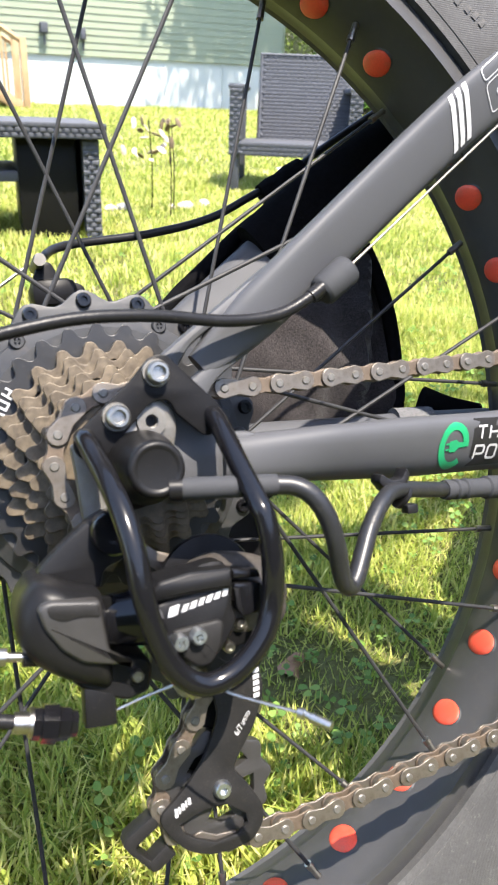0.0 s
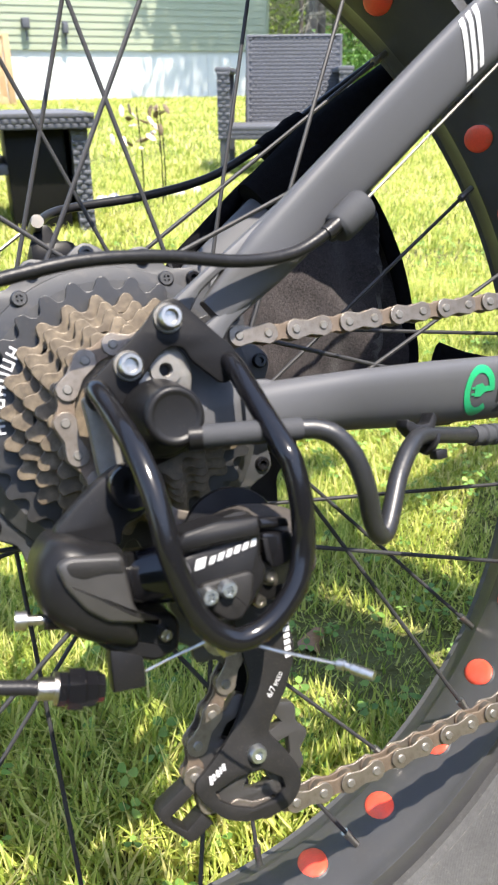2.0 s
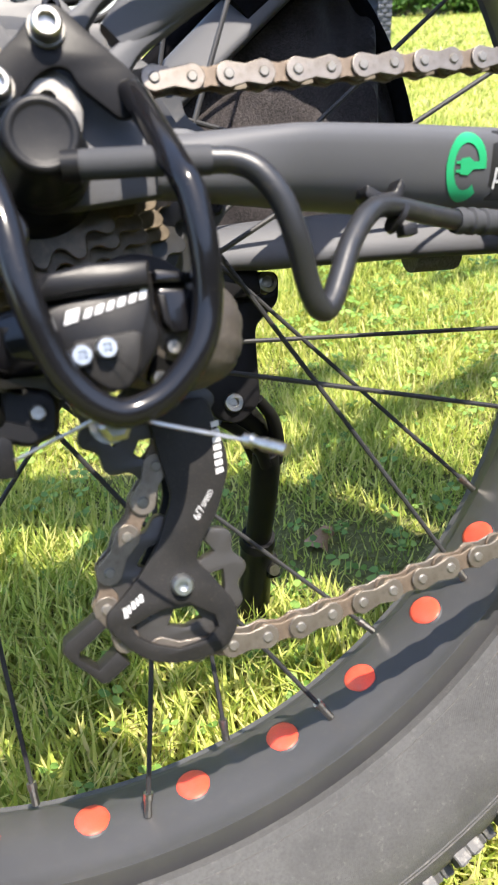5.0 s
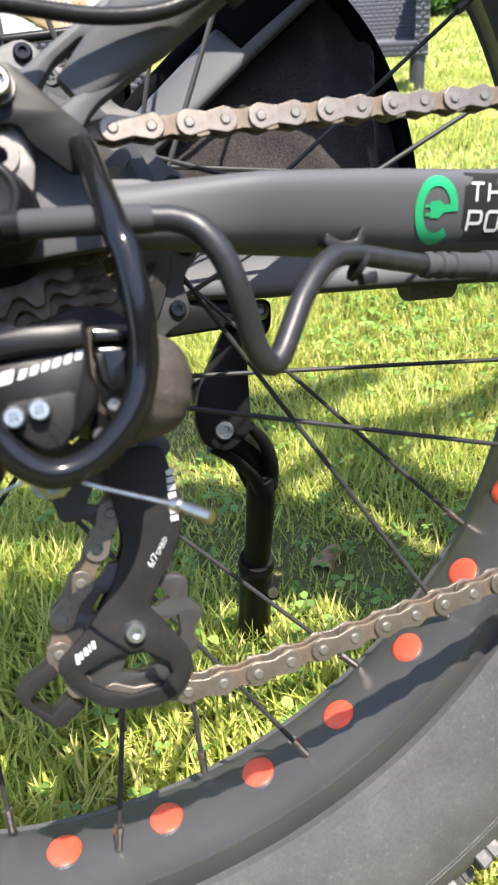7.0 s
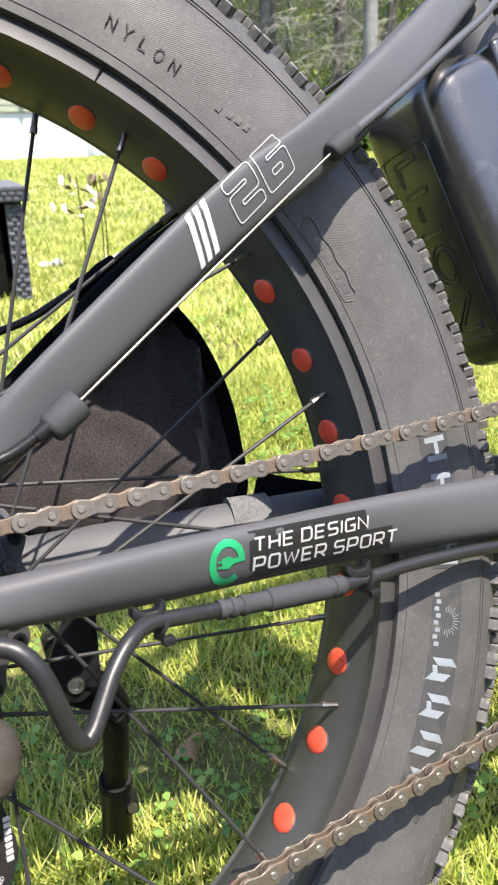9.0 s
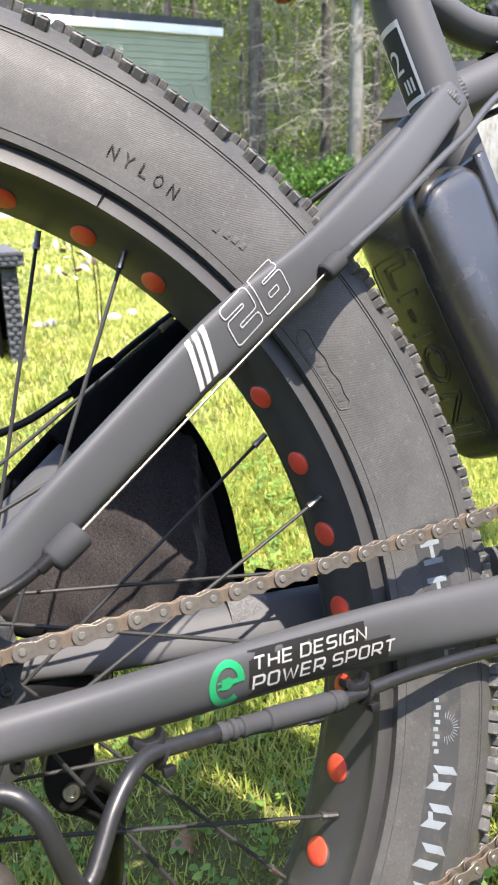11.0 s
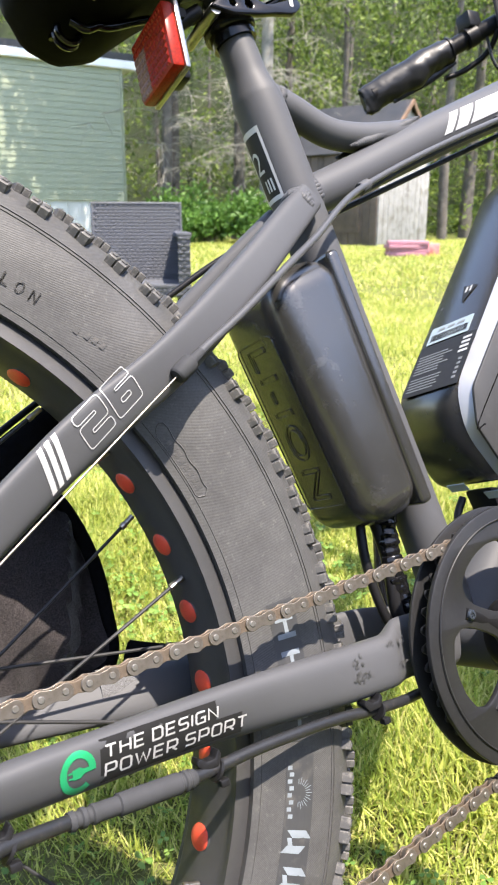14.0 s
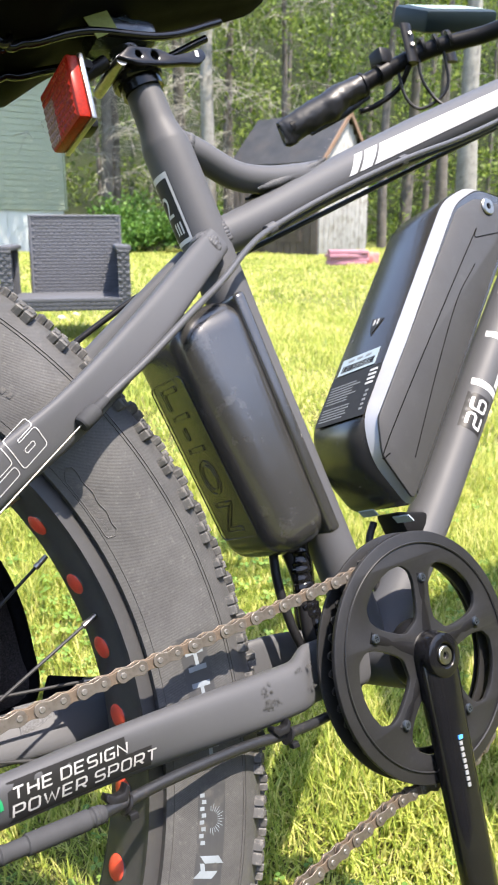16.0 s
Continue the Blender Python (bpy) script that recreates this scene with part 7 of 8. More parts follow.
    part("badge", on_tube(slab(-36, 30, -0.0120, 0.0470), 0.0003), M_DECAL, bike)
    frame_bm = None
    for s in ((-36, 30, -0.0120, -0.0085), (-36, 30, 0.0425, 0.0470), (-36, -29, -0.0085, 0.0425), (24, 30, -0.0085, 0.0425)):
        frame_bm = join(frame_bm, slab(*s))
    part("badge_frame", on_tube(frame_bm, 0.0006), M_WHITE, bike)
    bm = dense(lettering("2", 1.0, Matrix(), 0.0), 0.1)
    for v in bm.verts:
        v.co = (-22 + 62 * v.co.x, 0, 0.012 + 0.026 * v.co.y)
    part("badge_print", on_tube(bm, 0.0006), M_WHITE, bike)
    for k in range(3):
        part("print_bar", on_tube(slab(-6 + 9 * k, -1 + 9 * k, -0.004, 0.006), 0.0006), M_WHITE, bike)
    # bright slashes and band on the top tube
    ttp, ttr = TOP_TUBE, TOP_RAD
    tu, tn = Vector((0.94, 0.34)), Vector((-0.34, 0.94))
    to = Vector((0.605, 0.3740))
    for a, b in ((0.0, 0.012), (0.0165, 0.036), (0.0405, 0.33)):
        pts = [(a, -0.0020), (b, -0.0020), (b + 0.022, 0.0150), (a + 0.022, 0.0150)]
        pts = [tuple(to + tu * x + tn * y) for x, y in pts]
        part("stripe", drape(dense(dense(plate([pts], 0, 0.0), 0.012), 0.008), ttp, ttr, [1] * 7, 0.0005, 1.0), M_WHITE, bike)
    # letters on the down tube, as plain bars
    du, dn = Vector((0.70, 0.714)), Vector((-0.714, 0.70))
    do = Vector((0.6800, 0.0975))
    dtp = [(0.506, 0, -0.058), (0.6122, 0, 0.0363), (0.70, 0, 0.1219), (0.81, 0, 0.229), (1.045, 0, 0.455)]

    def dt(pts):
        return [tuple(do + du * x + dn * y) for x, y in pts]

    band = dt([(0.012, -0.0040), (0.056, -0.0040), (0.056, 0.0200), (0.012, 0.0200)])
    part("decal", drape(dense(plate([band], 0, 0.0), 0.006), dtp, [0.0210] * 5, [1] * 5, 0.0003, 1.0), M_DECAL, bike)
    part("lettering", drape(words("26", dt([(0.016, 0)])[0], dt([(0.052, 0)])[0], 0.0165), dtp, [0.0210] * 5, [1] * 5, 0.0006, 1.0), M_SILVER, bike)
    for k in range(5):
        a = 0.064 + 0.033 * k
        shape = [(a, -0.009), (a + 0.008, -0.009), (a + 0.010, 0.020), (a + 0.002, 0.020)] if k % 2 == 0 else [(a - 0.022, -0.009), (a + 0.004, -0.009), (a + 0.0045, -0.002), (a - 0.0215, -0.002)]
        part("print_bar", drape(dense(plate([dt(shape)], 0, 0.0), 0.006), dtp, [0.0210] * 5, [1] * 5, 0.0005, 1.0), M_SILVER, bike)


frame_lettering()


def tyre_lettering():
    def wrap(bm, lift):
        """Bends a drawing (x: degrees, z: radius) on to the right side wall."""
        for v in bm.verts:
            a, r = radians(v.co.x), v.co.z
            v.co = (r * math.cos(a), tyre_section(r) - lift, r * math.sin(a))
        return bm

    # raised word on the side wall, coloured darker for its relief shade; read from the axle outwards
    for i, ch in enumerate("NYLON"):
        bm = lettering(ch, 1.0, Matrix(), 0.0, bevel=0.03, bold=-0.026)
        w = max(v.co.x for v in bm.verts)
        h = max(v.co.y for v in bm.verts)
        for v in bm.verts:
            x, y = v.co.x / w, v.co.y / h
            v.co = (57.2 - 1.75 * i - 1.05 * x, 0, 0.3005 + 0.0075 * y)
        part("moulded_letter", wrap(dense(bm, 0.004), 0.0006), M_RUBBER, rear)
    # moulded stamp in a loop, as plain bars
    for k in range(9):
        a = 28.3 - 0.92 * k
        bm = plate([[(a, 0.2945), (a - 0.55, 0.2945), (a - 0.55, 0.2985), (a, 0.2985)]], 0, 0.0)
        part("moulded_bar", wrap(bm, 0.0006), M_RUBBER, rear)
    loop = []
    for a, r in [(29.5 - 0.5 * k, 0.3005 + 0.0006 * math.sin(k)) for k in range(20)] + [(19.3, 0.2975), (19.6, 0.2930)] + [(20.0 + 0.5 * k, 0.2920) for k in range(18)] + [(29.3, 0.2940), (29.8, 0.2980)]:
        loop.append((r * math.cos(radians(a)), tyre_section(r) - 0.0004, r * math.sin(radians(a))))
    part("moulded_loop", tube(loop + [loop[0]], 0.0004, 6), M_RUBBER, rear)
    for a, r in ((44.2, 0.3030), (42.9, 0.3045), (41.9, 0.3055), (40.9, 0.3060)):
        part("moulded_bar", wrap(plate([[(a, r - 0.002), (a - 0.6, r - 0.002), (a - 0.6, r + 0.002), (a, r + 0.002)]], 0, 0.0), 0.0006), M_RUBBER, rear)
    # dark printed panel with pale marks that cannot be copied: bars and a sunburst
    for a0, a1 in ((4.0, -12.0), (-13.5, -38.0)):
        bm = bmesh.new()
        for k in range(40):
            b0, b1 = a0 - (a0 - a1) * k / 40, a0 - (a0 - a1) * (k + 1) / 40
            for j in range(4):
                r0, r1 = 0.3065 + 0.00475 * j, 0.3065 + 0.00475 * (j + 1)
                bm.faces.new([bm.verts.new((b, 0, r)) for b, r in ((b0, r0), (b1, r0), (b1, r1), (b0, r1))])
        part("printed_panel", wrap(bm, 0.0003), M_PANEL, rear, "dark printed panel on the side wall")

    def mark(a, r, da, dr, skew=0.0):
        bm = plate([[(a, r), (a - da, r + skew), (a - da, r + dr + skew), (a, r + dr)]], 0, 0.0)
        part("printed_bar", wrap(dense(bm, 0.5), 0.0005), M_TYREPRINT, rear)

    for a in (2.2, -1.8, -5.8, -9.0):
        mark(a, 0.3095, 0.6, 0.0130)
        mark(a - 0.6, 0.3150, 1.6, 0.0026)
        mark(a - 2.0, 0.3095, 0.6, 0.0130)
    for a in (-21.5, -25.3, -29.2, -33.0):
        mark(a, 0.3090, 0.8, 0.0130, 0.004)
        mark(a - 1.6, 0.3100, 0.8, 0.0125, -0.004)
        if a > -28:
            mark(a - 0.8, 0.3095, 0.8, 0.0030, 0.001)
    for k in range(15):
        t = radians(180 - 180 * k / 14) + math.pi / 2
        for d0, d1 in ((0.0052, 0.0052 + (0.0045 if k % 2 else 0.0032)),):
            p = [(-17.6 + (d * math.sin(t) + e * math.cos(t)) * -178, 0.3150 - (d * math.cos(t) - e * math.sin(t))) for d, e in ((d0, 0.0002), (d1, 0.0002), (d1, -0.0002), (d0, -0.0002))]
            part("printed_ray", wrap(plate([p], 0, 0.0), 0.0005), M_TYREPRINT, rear)
    for k in range(8):
        mark(-14.6 - 0.75 * k, 0.3075 + 0.0012 * (k % 2), 0.45, 0.0030)


M_PANEL = material("dark_tyre_print", (0.020, 0.021, 0.023), 0.55, 0, (0.03, 0.03, 0.03), 40, 0.6, dirt=(0.14, 0.12, 0.1), dirt_amount=0.25, dirt_scale=60)
M_TYREPRINT = material("pale_blue_tyre_print", (0.15, 0.172, 0.19), 0.6, 0, (0.10, 0.116, 0.128), 60, 0.7)
tyre_lettering()


# ---- furniture and things in the garden ----
def wicker_panel(name, parent, w, h, m, pitch=0.020):
    """A sheet of flat resin strips woven over uprights; it stands in the local x, z plane."""
    bm = bmesh.new()
    rows, cols = max(int(h / pitch), 2), max(int(w / (pitch * 1.6)), 2)
    last = None
    for r in range(rows):
        z0, z1 = h * r / rows, h * (r + 1) / rows
        line = []
        for c in range(cols * 2 + 1):
            x = w * c / (cols * 2)
            y = -0.0042 * (1 if (c // 1 + r) % 2 else -1) * (1 if 0 < c < cols * 2 else 0)
            line.append((x, y))
        lo = last or [bm.verts.new((x, 0.001, z0)) for x, y in line]
        mid = [bm.verts.new((x, y - 0.0012, z0 * 0.75 + z1 * 0.25)) for x, y in line]
        top = [bm.verts.new((x, y - 0.0012, z0 * 0.2 + z1 * 0.8)) for x, y in line]
        last = hi = [bm.verts.new((x, 0.001, z1)) for x, y in line]
        for a, b in ((lo, mid), (mid, top), (top, hi)):
            for k in range(len(line) - 1):
                bm.faces.new((a[k], a[k + 1], b[k + 1], b[k]))
    box(0, w, 0.006, 0.012, 0, h, 0, bm)
    bmesh.ops.transform(bm, verts=bm.verts, matrix=m)
    return part(name, bm, M_WICKER, parent)


def armchair():
    c = thing("wicker_armchair", "dark grey woven resin armchair on the lawn", "armchair", "wicker garden furniture", at=pose(1.99, 4.02, 0.0, 0, 0, -25))
    w, d = 0.72, 0.62
    wicker_panel("backrest", c, 0.545, 0.50, Matrix.Translation((-0.215, d / 2 - 0.135, 0.24)) @ Matrix.Rotation(radians(-9), 4, "X"))
    part("back_frame", tube([(-0.220, d / 2 - 0.12, 0.27), (-0.220, d / 2 - 0.05, 0.735), (0.335, d / 2 - 0.05, 0.735), (0.335, d / 2 - 0.12, 0.27)], 0.014, 8), M_WICKER, c)
    part("seat", box(-w / 2 + 0.05, w / 2 - 0.05, -d / 2, d / 2 - 0.1, 0.20, 0.27, 0.012), M_WICKER, c)
    wicker_panel("seat_front", c, w - 0.1, 0.07, Matrix.Translation((-w / 2 + 0.05, -d / 2 - 0.012, 0.20)))
    for s in (-1, 1):
        x = s * (w / 2 - 0.03)
        side = wicker_panel("arm_side", c, d - 0.04, 0.34, Matrix.Translation((x + (0.012 if s > 0 else -0.012), -d / 2 + 0.02, 0.20)) @ Matrix.Rotation(radians(90), 4, "Z"))
        front = wicker_panel("arm_front", c, 0.07, 0.34, Matrix.Translation((x - 0.035, -d / 2 - 0.002, 0.20)))
        part("armrest", box(x - 0.045, x + 0.045, -d / 2, d / 2, 0.535, 0.565, 0.01), M_WICKER, c)
        for y in (-d / 2 + 0.03, d / 2 - 0.03):
            part("leg", box(x - 0.025, x + 0.025, y - 0.025, y + 0.025, 0.0, 0.54, 0.006), M_WICKER, c)


def coffee_table():
    t = thing("wicker_table", "low dark grey woven resin table with a black box coloured as the shade below", "table", "wicker garden furniture", at=pose(0.53, 2.42, 0.0, 0, 0, -4))
    part("tabletop", box(-1.10, 0.0, 0.0, 0.55, 0.345, 0.395, 0.012), M_WICKER, t)
    wicker_panel("top_edge", t, 1.10, 0.05, Matrix.Translation((-1.10, -0.008, 0.345)), 0.016)
    for x in (-1.045, -0.055):
        for y in (0.02, 0.48):
            part("leg", box(x - 0.025, x + 0.03, y, y + 0.05, 0.0, 0.345, 0.006), M_WICKER, t)
            wicker_panel("leg_wrap", t, 0.055, 0.34, Matrix.Translation((x - 0.025, y - 0.006, 0.0)), 0.016)
    # black box under the top; the shade there is put into its colour
    part("inner_box", box(-0.30, -0.10, 0.06, 0.48, 0.0, 0.345, 0.004), M_BLACK, t)
    wicker_panel("end_panel", t, 0.44, 0.33, Matrix.Translation((-0.03, 0.05, 0.01)) @ Matrix.Rotation(radians(90), 4, "Z"))
    part("shelf", box(-1.02, -0.30, 0.05, 0.50, 0.20, 0.235, 0.006), M_WICKER, t)


def settee():
    s = thing("wicker_settee", "dark grey woven resin settee behind the low table", "settee", "wicker garden furniture", at=pose(-0.15, 3.55, 0.0, 0, 0, -6))
    wicker_panel("backrest", s, 0.55, 0.26, Matrix.Translation((-0.40, 0.10, 0.28)))
    part("arm", box(0.15, 0.24, -0.45, 0.12, 0.0, 0.52, 0.012), M_WICKER, s)
    part("seat", box(-0.85, 0.15, -0.45, 0.10, 0.18, 0.30, 0.02), M_WICKER, s)


armchair()
coffee_table()
settee()


def garden_stakes():
    rng = random.Random(5)
    for i, (x, y) in enumerate(((0.885, 3.16), (0.945, 3.06), (1.00, 3.20))):
        z0 = float(ground_height(x, y))
        g = thing("garden_stake", "thin rusty wire garden stake with pale metal blossoms", "ornament", "garden stakes", at=pose(x, y, z0))
        for dx in (0.0,):
            part("wire", tube(smooth_path([(dx, 0, -0.03), (dx + 0.004, 0.0, 0.2), (dx - 0.006, 0.01, 0.40)], 4), 0.0028, 6), M_SATIN, g)
        for k in range(9):
            a, z = rng.uniform(0, 6.28), rng.uniform(0.16, 0.40)
            bm = bmesh.new()
            bmesh.ops.create_uvsphere(bm, u_segments=8, v_segments=5, radius=1.0)
            bmesh.ops.transform(bm, verts=bm.verts, matrix=Matrix.Translation((0.045 * math.cos(a) - 0.02 - 0.06 * (k % 2), 0.03 * math.sin(a), 0.12 + z * 0.7)) @ Euler((rng.uniform(0, 3), rng.uniform(0, 3), a)).to_matrix().to_4x4() @ Matrix.Diagonal((0.026, 0.012, 0.004, 1)))
            part("blossom" if k % 2 else "metal_leaf", bm, M_BLOSSOM if k % 2 else M_RUSTLEAF, g)


M_BLOSSOM = material("faded_pink_white_paint", (0.62, 0.52, 0.44), 0.6, 0, (0.5, 0.36, 0.3), 60, 0.7)
M_RUSTLEAF = material("rusty_leaf", (0.12, 0.10, 0.06), 0.7, 0.2, (0.18, 0.11, 0.06), 60, 0.7)
M_STONE = material("pale_stone", (0.48, 0.44, 0.38), 0.85, 0, (0.36, 0.32, 0.27), 20, 0.7, 0.3, 200, 0.4)
garden_stakes()


def stones():
    rng = random.Random(9)
    for k, (x, y) in enumerate(((0.78, 3.3), (0.72, 3.28), (1.02, 3.3), (1.08, 3.26), (2.3, 4.9), (2.5, 5.1), (1.2, 3.35))):
        bm = bmesh.new()
        bmesh.ops.create_icosphere(bm, subdivisions=2, radius=1.0)
        for v in bm.verts:
            v.co *= 1 + 0.22 * noise.noise(v.co * 1.6 + Vector((k * 7, 0, 0)))
        s = rng.uniform(0.022, 0.035)
        bmesh.ops.transform(bm, verts=bm.verts, matrix=Matrix.Diagonal((s * 1.3, s, s * 0.8, 1)))
        ob = part("stone", bm, M_STONE)
        ob.matrix_world = pose(x, y, float(ground_height(x, y)) + s * 0.4, 0, 0, rng.uniform(0, 180))
        tagged(ob, "small pale rounded stone lying in the grass", "stone", "pale stones")


stones()


def fallen_leaf():
    bm = bmesh.new()
    n = 14
    rim = []
    for k in range(n):
        a = 2 * math.pi * k / n
        r = 0.0155 * (1 + 0.13 * math.sin(3 * a) + 0.1 * math.sin(7 * a))
        rim.append(bm.verts.new((r * math.cos(a) * 1.25, r * math.sin(a), 0.006 * math.sin(2 * a + 0.5))))
    c = bm.verts.new((0, 0, 0.004))
    for k in range(n):
        bm.faces.new((rim[k], rim[(k + 1) % n], c))
    ob = part("fallen_leaf", bm, M_DEADLEAF)
    ob.matrix_world = pose(0.240, 0.205, float(ground_height(0.240, 0.205)) + 0.026, 25, 10, 30)
    tagged(ob, "curled dry brown leaf lying on the grass", "leaf")


M_DEADLEAF = material("dry_brown_leaf", (0.27, 0.15, 0.075), 0.8, 0, (0.19, 0.095, 0.05), 90, 0.7, 0.3, 500, 0.3)
fallen_leaf()


def wooden_steps():
    s = thing("wooden_steps", "new pine steps with a railing beside the house", "steps", at=pose(1.45, 13.3, 0.18))
    for k in range(6):
        part("tread", box(-0.95 - 0.27 * k, -0.66 - 0.27 * k, 0.0, 1.0, 0.17 * (k + 1) - 0.04, 0.17 * (k + 1), 0.006), M_DECK, s)
        part("riser", box(-0.70 - 0.27 * k, -0.68 - 0.27 * k, 0.02, 0.98, 0.17 * k, 0.17 * (k + 1) - 0.04, 0.0), M_SKIRT, s)
    for y in (-0.04, 1.0):
        part("stringer", tube([(-0.55, y, 0.02), (-2.4, y, 1.18)], 0.09, 4, 0.3), M_DECK, s)
        part("handrail", tube([(-0.50, y, 0.98), (-2.45, y, 2.2)], 0.045, 6), M_DECK, s)
        part("post", box(-0.55, -0.45, y - 0.05, y + 0.05, -0.1, 1.05, 0.006), M_DECK, s)
        for k in range(11):
            x = -0.66 - 0.165 * k
            part("baluster", box(x - 0.018, x + 0.018, y - 0.018, y + 0.018, 0.10 + 0.103 * k, 1.05 + 0.103 * k), M_DECK, s)
    s.location.x += 0.62


wooden_steps()


def meter(x, z, w, h):
    m = thing("utility_box", "small grey utility box fixed to the house wall", "utility box", "wall boxes", at=pose(x, 15.46, z))
    part("box_body", box(-w / 2, w / 2, -0.10, 0.02, -h / 2, h / 2, 0.015), M_WICKER, m)
    part("box_lid", box(-w / 2 + 0.01, w / 2 - 0.01, -0.115, -0.10, -h / 2 + 0.01, h / 2 - 0.01, 0.006), M_WICKER, m)
    part("conduit", tube([(0, -0.04, -h / 2), (0, -0.04, -h / 2 - 0.18)], 0.018, 10), M_WICKER, m)


meter(2.22, 1.52, 0.14, 0.18)
meter(2.92, 1.46, 0.10, 0.20)


def shed():
    s = thing("garden_shed", "weathered brown plank shed with pale boards on its gable end", "shed", at=pose(9.75, 10.5, float(ground_height(9.75, 10.5)) - 0.05, 0, 0, 19.2))
    w, d, e, a = 2.0, 1.9, 1.72, 2.62
    rng = random.Random(2)
    n = 13
    for k in range(n):
        y0, y1 = d * k / n, d * (k + 1) / n
        part("side_plank", box(-0.02 - 0.004 * rng.random(), 0.01, y0 + 0.004, y1 - 0.004, 0, e, 0.003), M_SHED, s)
    part("door_frame", box(-0.045, -0.02, 0.35, 1.05, 0.30, 1.45, 0.004), M_SHED, s)
    part("door_panel", box(-0.06, -0.045, 0.42, 0.98, 0.40, 1.38, 0.004), M_SHED, s)
    n = 11
    for k in range(n):
        x0, x1 = w * k / n, w * (k + 1) / n
        t = 1 - abs((x0 + x1) / 2 - w / 2) / (w / 2)
        part("gable_board", box(x0 + 0.004, x1 - 0.004, -0.025 - 0.006 * rng.random(), 0.0, 0, e + (a - e) * t, 0.003), M_POST, s, "bleached grey board")
    part("far_wall", box(0.0, w, d - 0.02, d, 0, e), M_SHED, s)
    part("right_wall", box(w - 0.02, w, 0, d, 0, e), M_SHED, s)
    for sgn, x in ((-1, 0.0), (1, w)):
        ang = math.degrees(math.atan2(a - e, w / 2))
        L = math.hypot(w / 2, a - e) + 0.10
        m = Matrix.Translation((w / 2, 0, a + 0.03)) @ Matrix.Rotation(radians(ang * sgn), 4, "Y")
        part("roof_sheet", box(0.0 if sgn > 0 else -L, L if sgn > 0 else 0.0, -0.09, d + 0.08, 0, 0.03, 0.004, None, 1, m), M_TIN, s, "dark sheet roof")
        part("barge_board", box(0.0 if sgn > 0 else -L, L if sgn > 0 else 0.0, -0.12, -0.09, -0.05, 0.03, 0.004, None, 1, m), M_RUSTBOARD, s)


M_RUSTBOARD = material("reddish_trim_board", (0.17, 0.10, 0.06), 0.8, 0, (0.12, 0.075, 0.05), 8, 0.7, 0.3, 90, 0.3)
shed()


def pink_boards():
    z = float(ground_height(8.45, 8.35))
    for k in range(4):
        ob = part("foam_board", box(-0.30, 0.30, -0.2, 0.2, 0, 0.055, 0.006), M_PINK)
        ob.matrix_world = pose(8.45 + 0.03 * (k % 2), 8.35, z + 0.057 * k, 0, 0, -38 + 4 * (k % 3))
        tagged(ob, "pink foam board lying in a small stack", "board", "stack of pink boards")
    ob = part("red_package", box(-0.10, 0.10, -0.1, 0.1, 0, 0.19, 0.01), M_REDBOX)
    ob.matrix_world = pose(8.74, 8.10, z, 0, 0, -30)
    tagged(ob, "red wrapped package beside the pink boards", "package")


M_REDBOX = material("red_wrap", (0.55, 0.10, 0.10), 0.5, 0, (0.6, 0.3, 0.28), 12, 0.7)
pink_boards()


# ---- plants ----
def fast_mesh(name, verts, sizes, mat, idx=None):
    """A mesh from numpy arrays: faces of the given sizes over consecutive (or given) vertices."""
    me = bpy.data.meshes.new(name)
    verts = np.asarray(verts, np.float32).reshape(-1, 3)
    idx = np.arange(len(verts), dtype=np.int32) if idx is None else np.asarray(idx, np.int32)
    sizes = np.asarray(sizes, np.int32)
    me.vertices.add(len(verts))
    me.vertices.foreach_set("co", verts.ravel())
    me.loops.add(len(idx))
    me.loops.foreach_set("vertex_index", idx)
    me.polygons.add(len(sizes))
    me.polygons.foreach_set("loop_start", np.concatenate([[0], np.cumsum(sizes)[:-1]]).astype(np.int32))
    me.update(calc_edges=True)
    me.materials.append(mat)
    return me


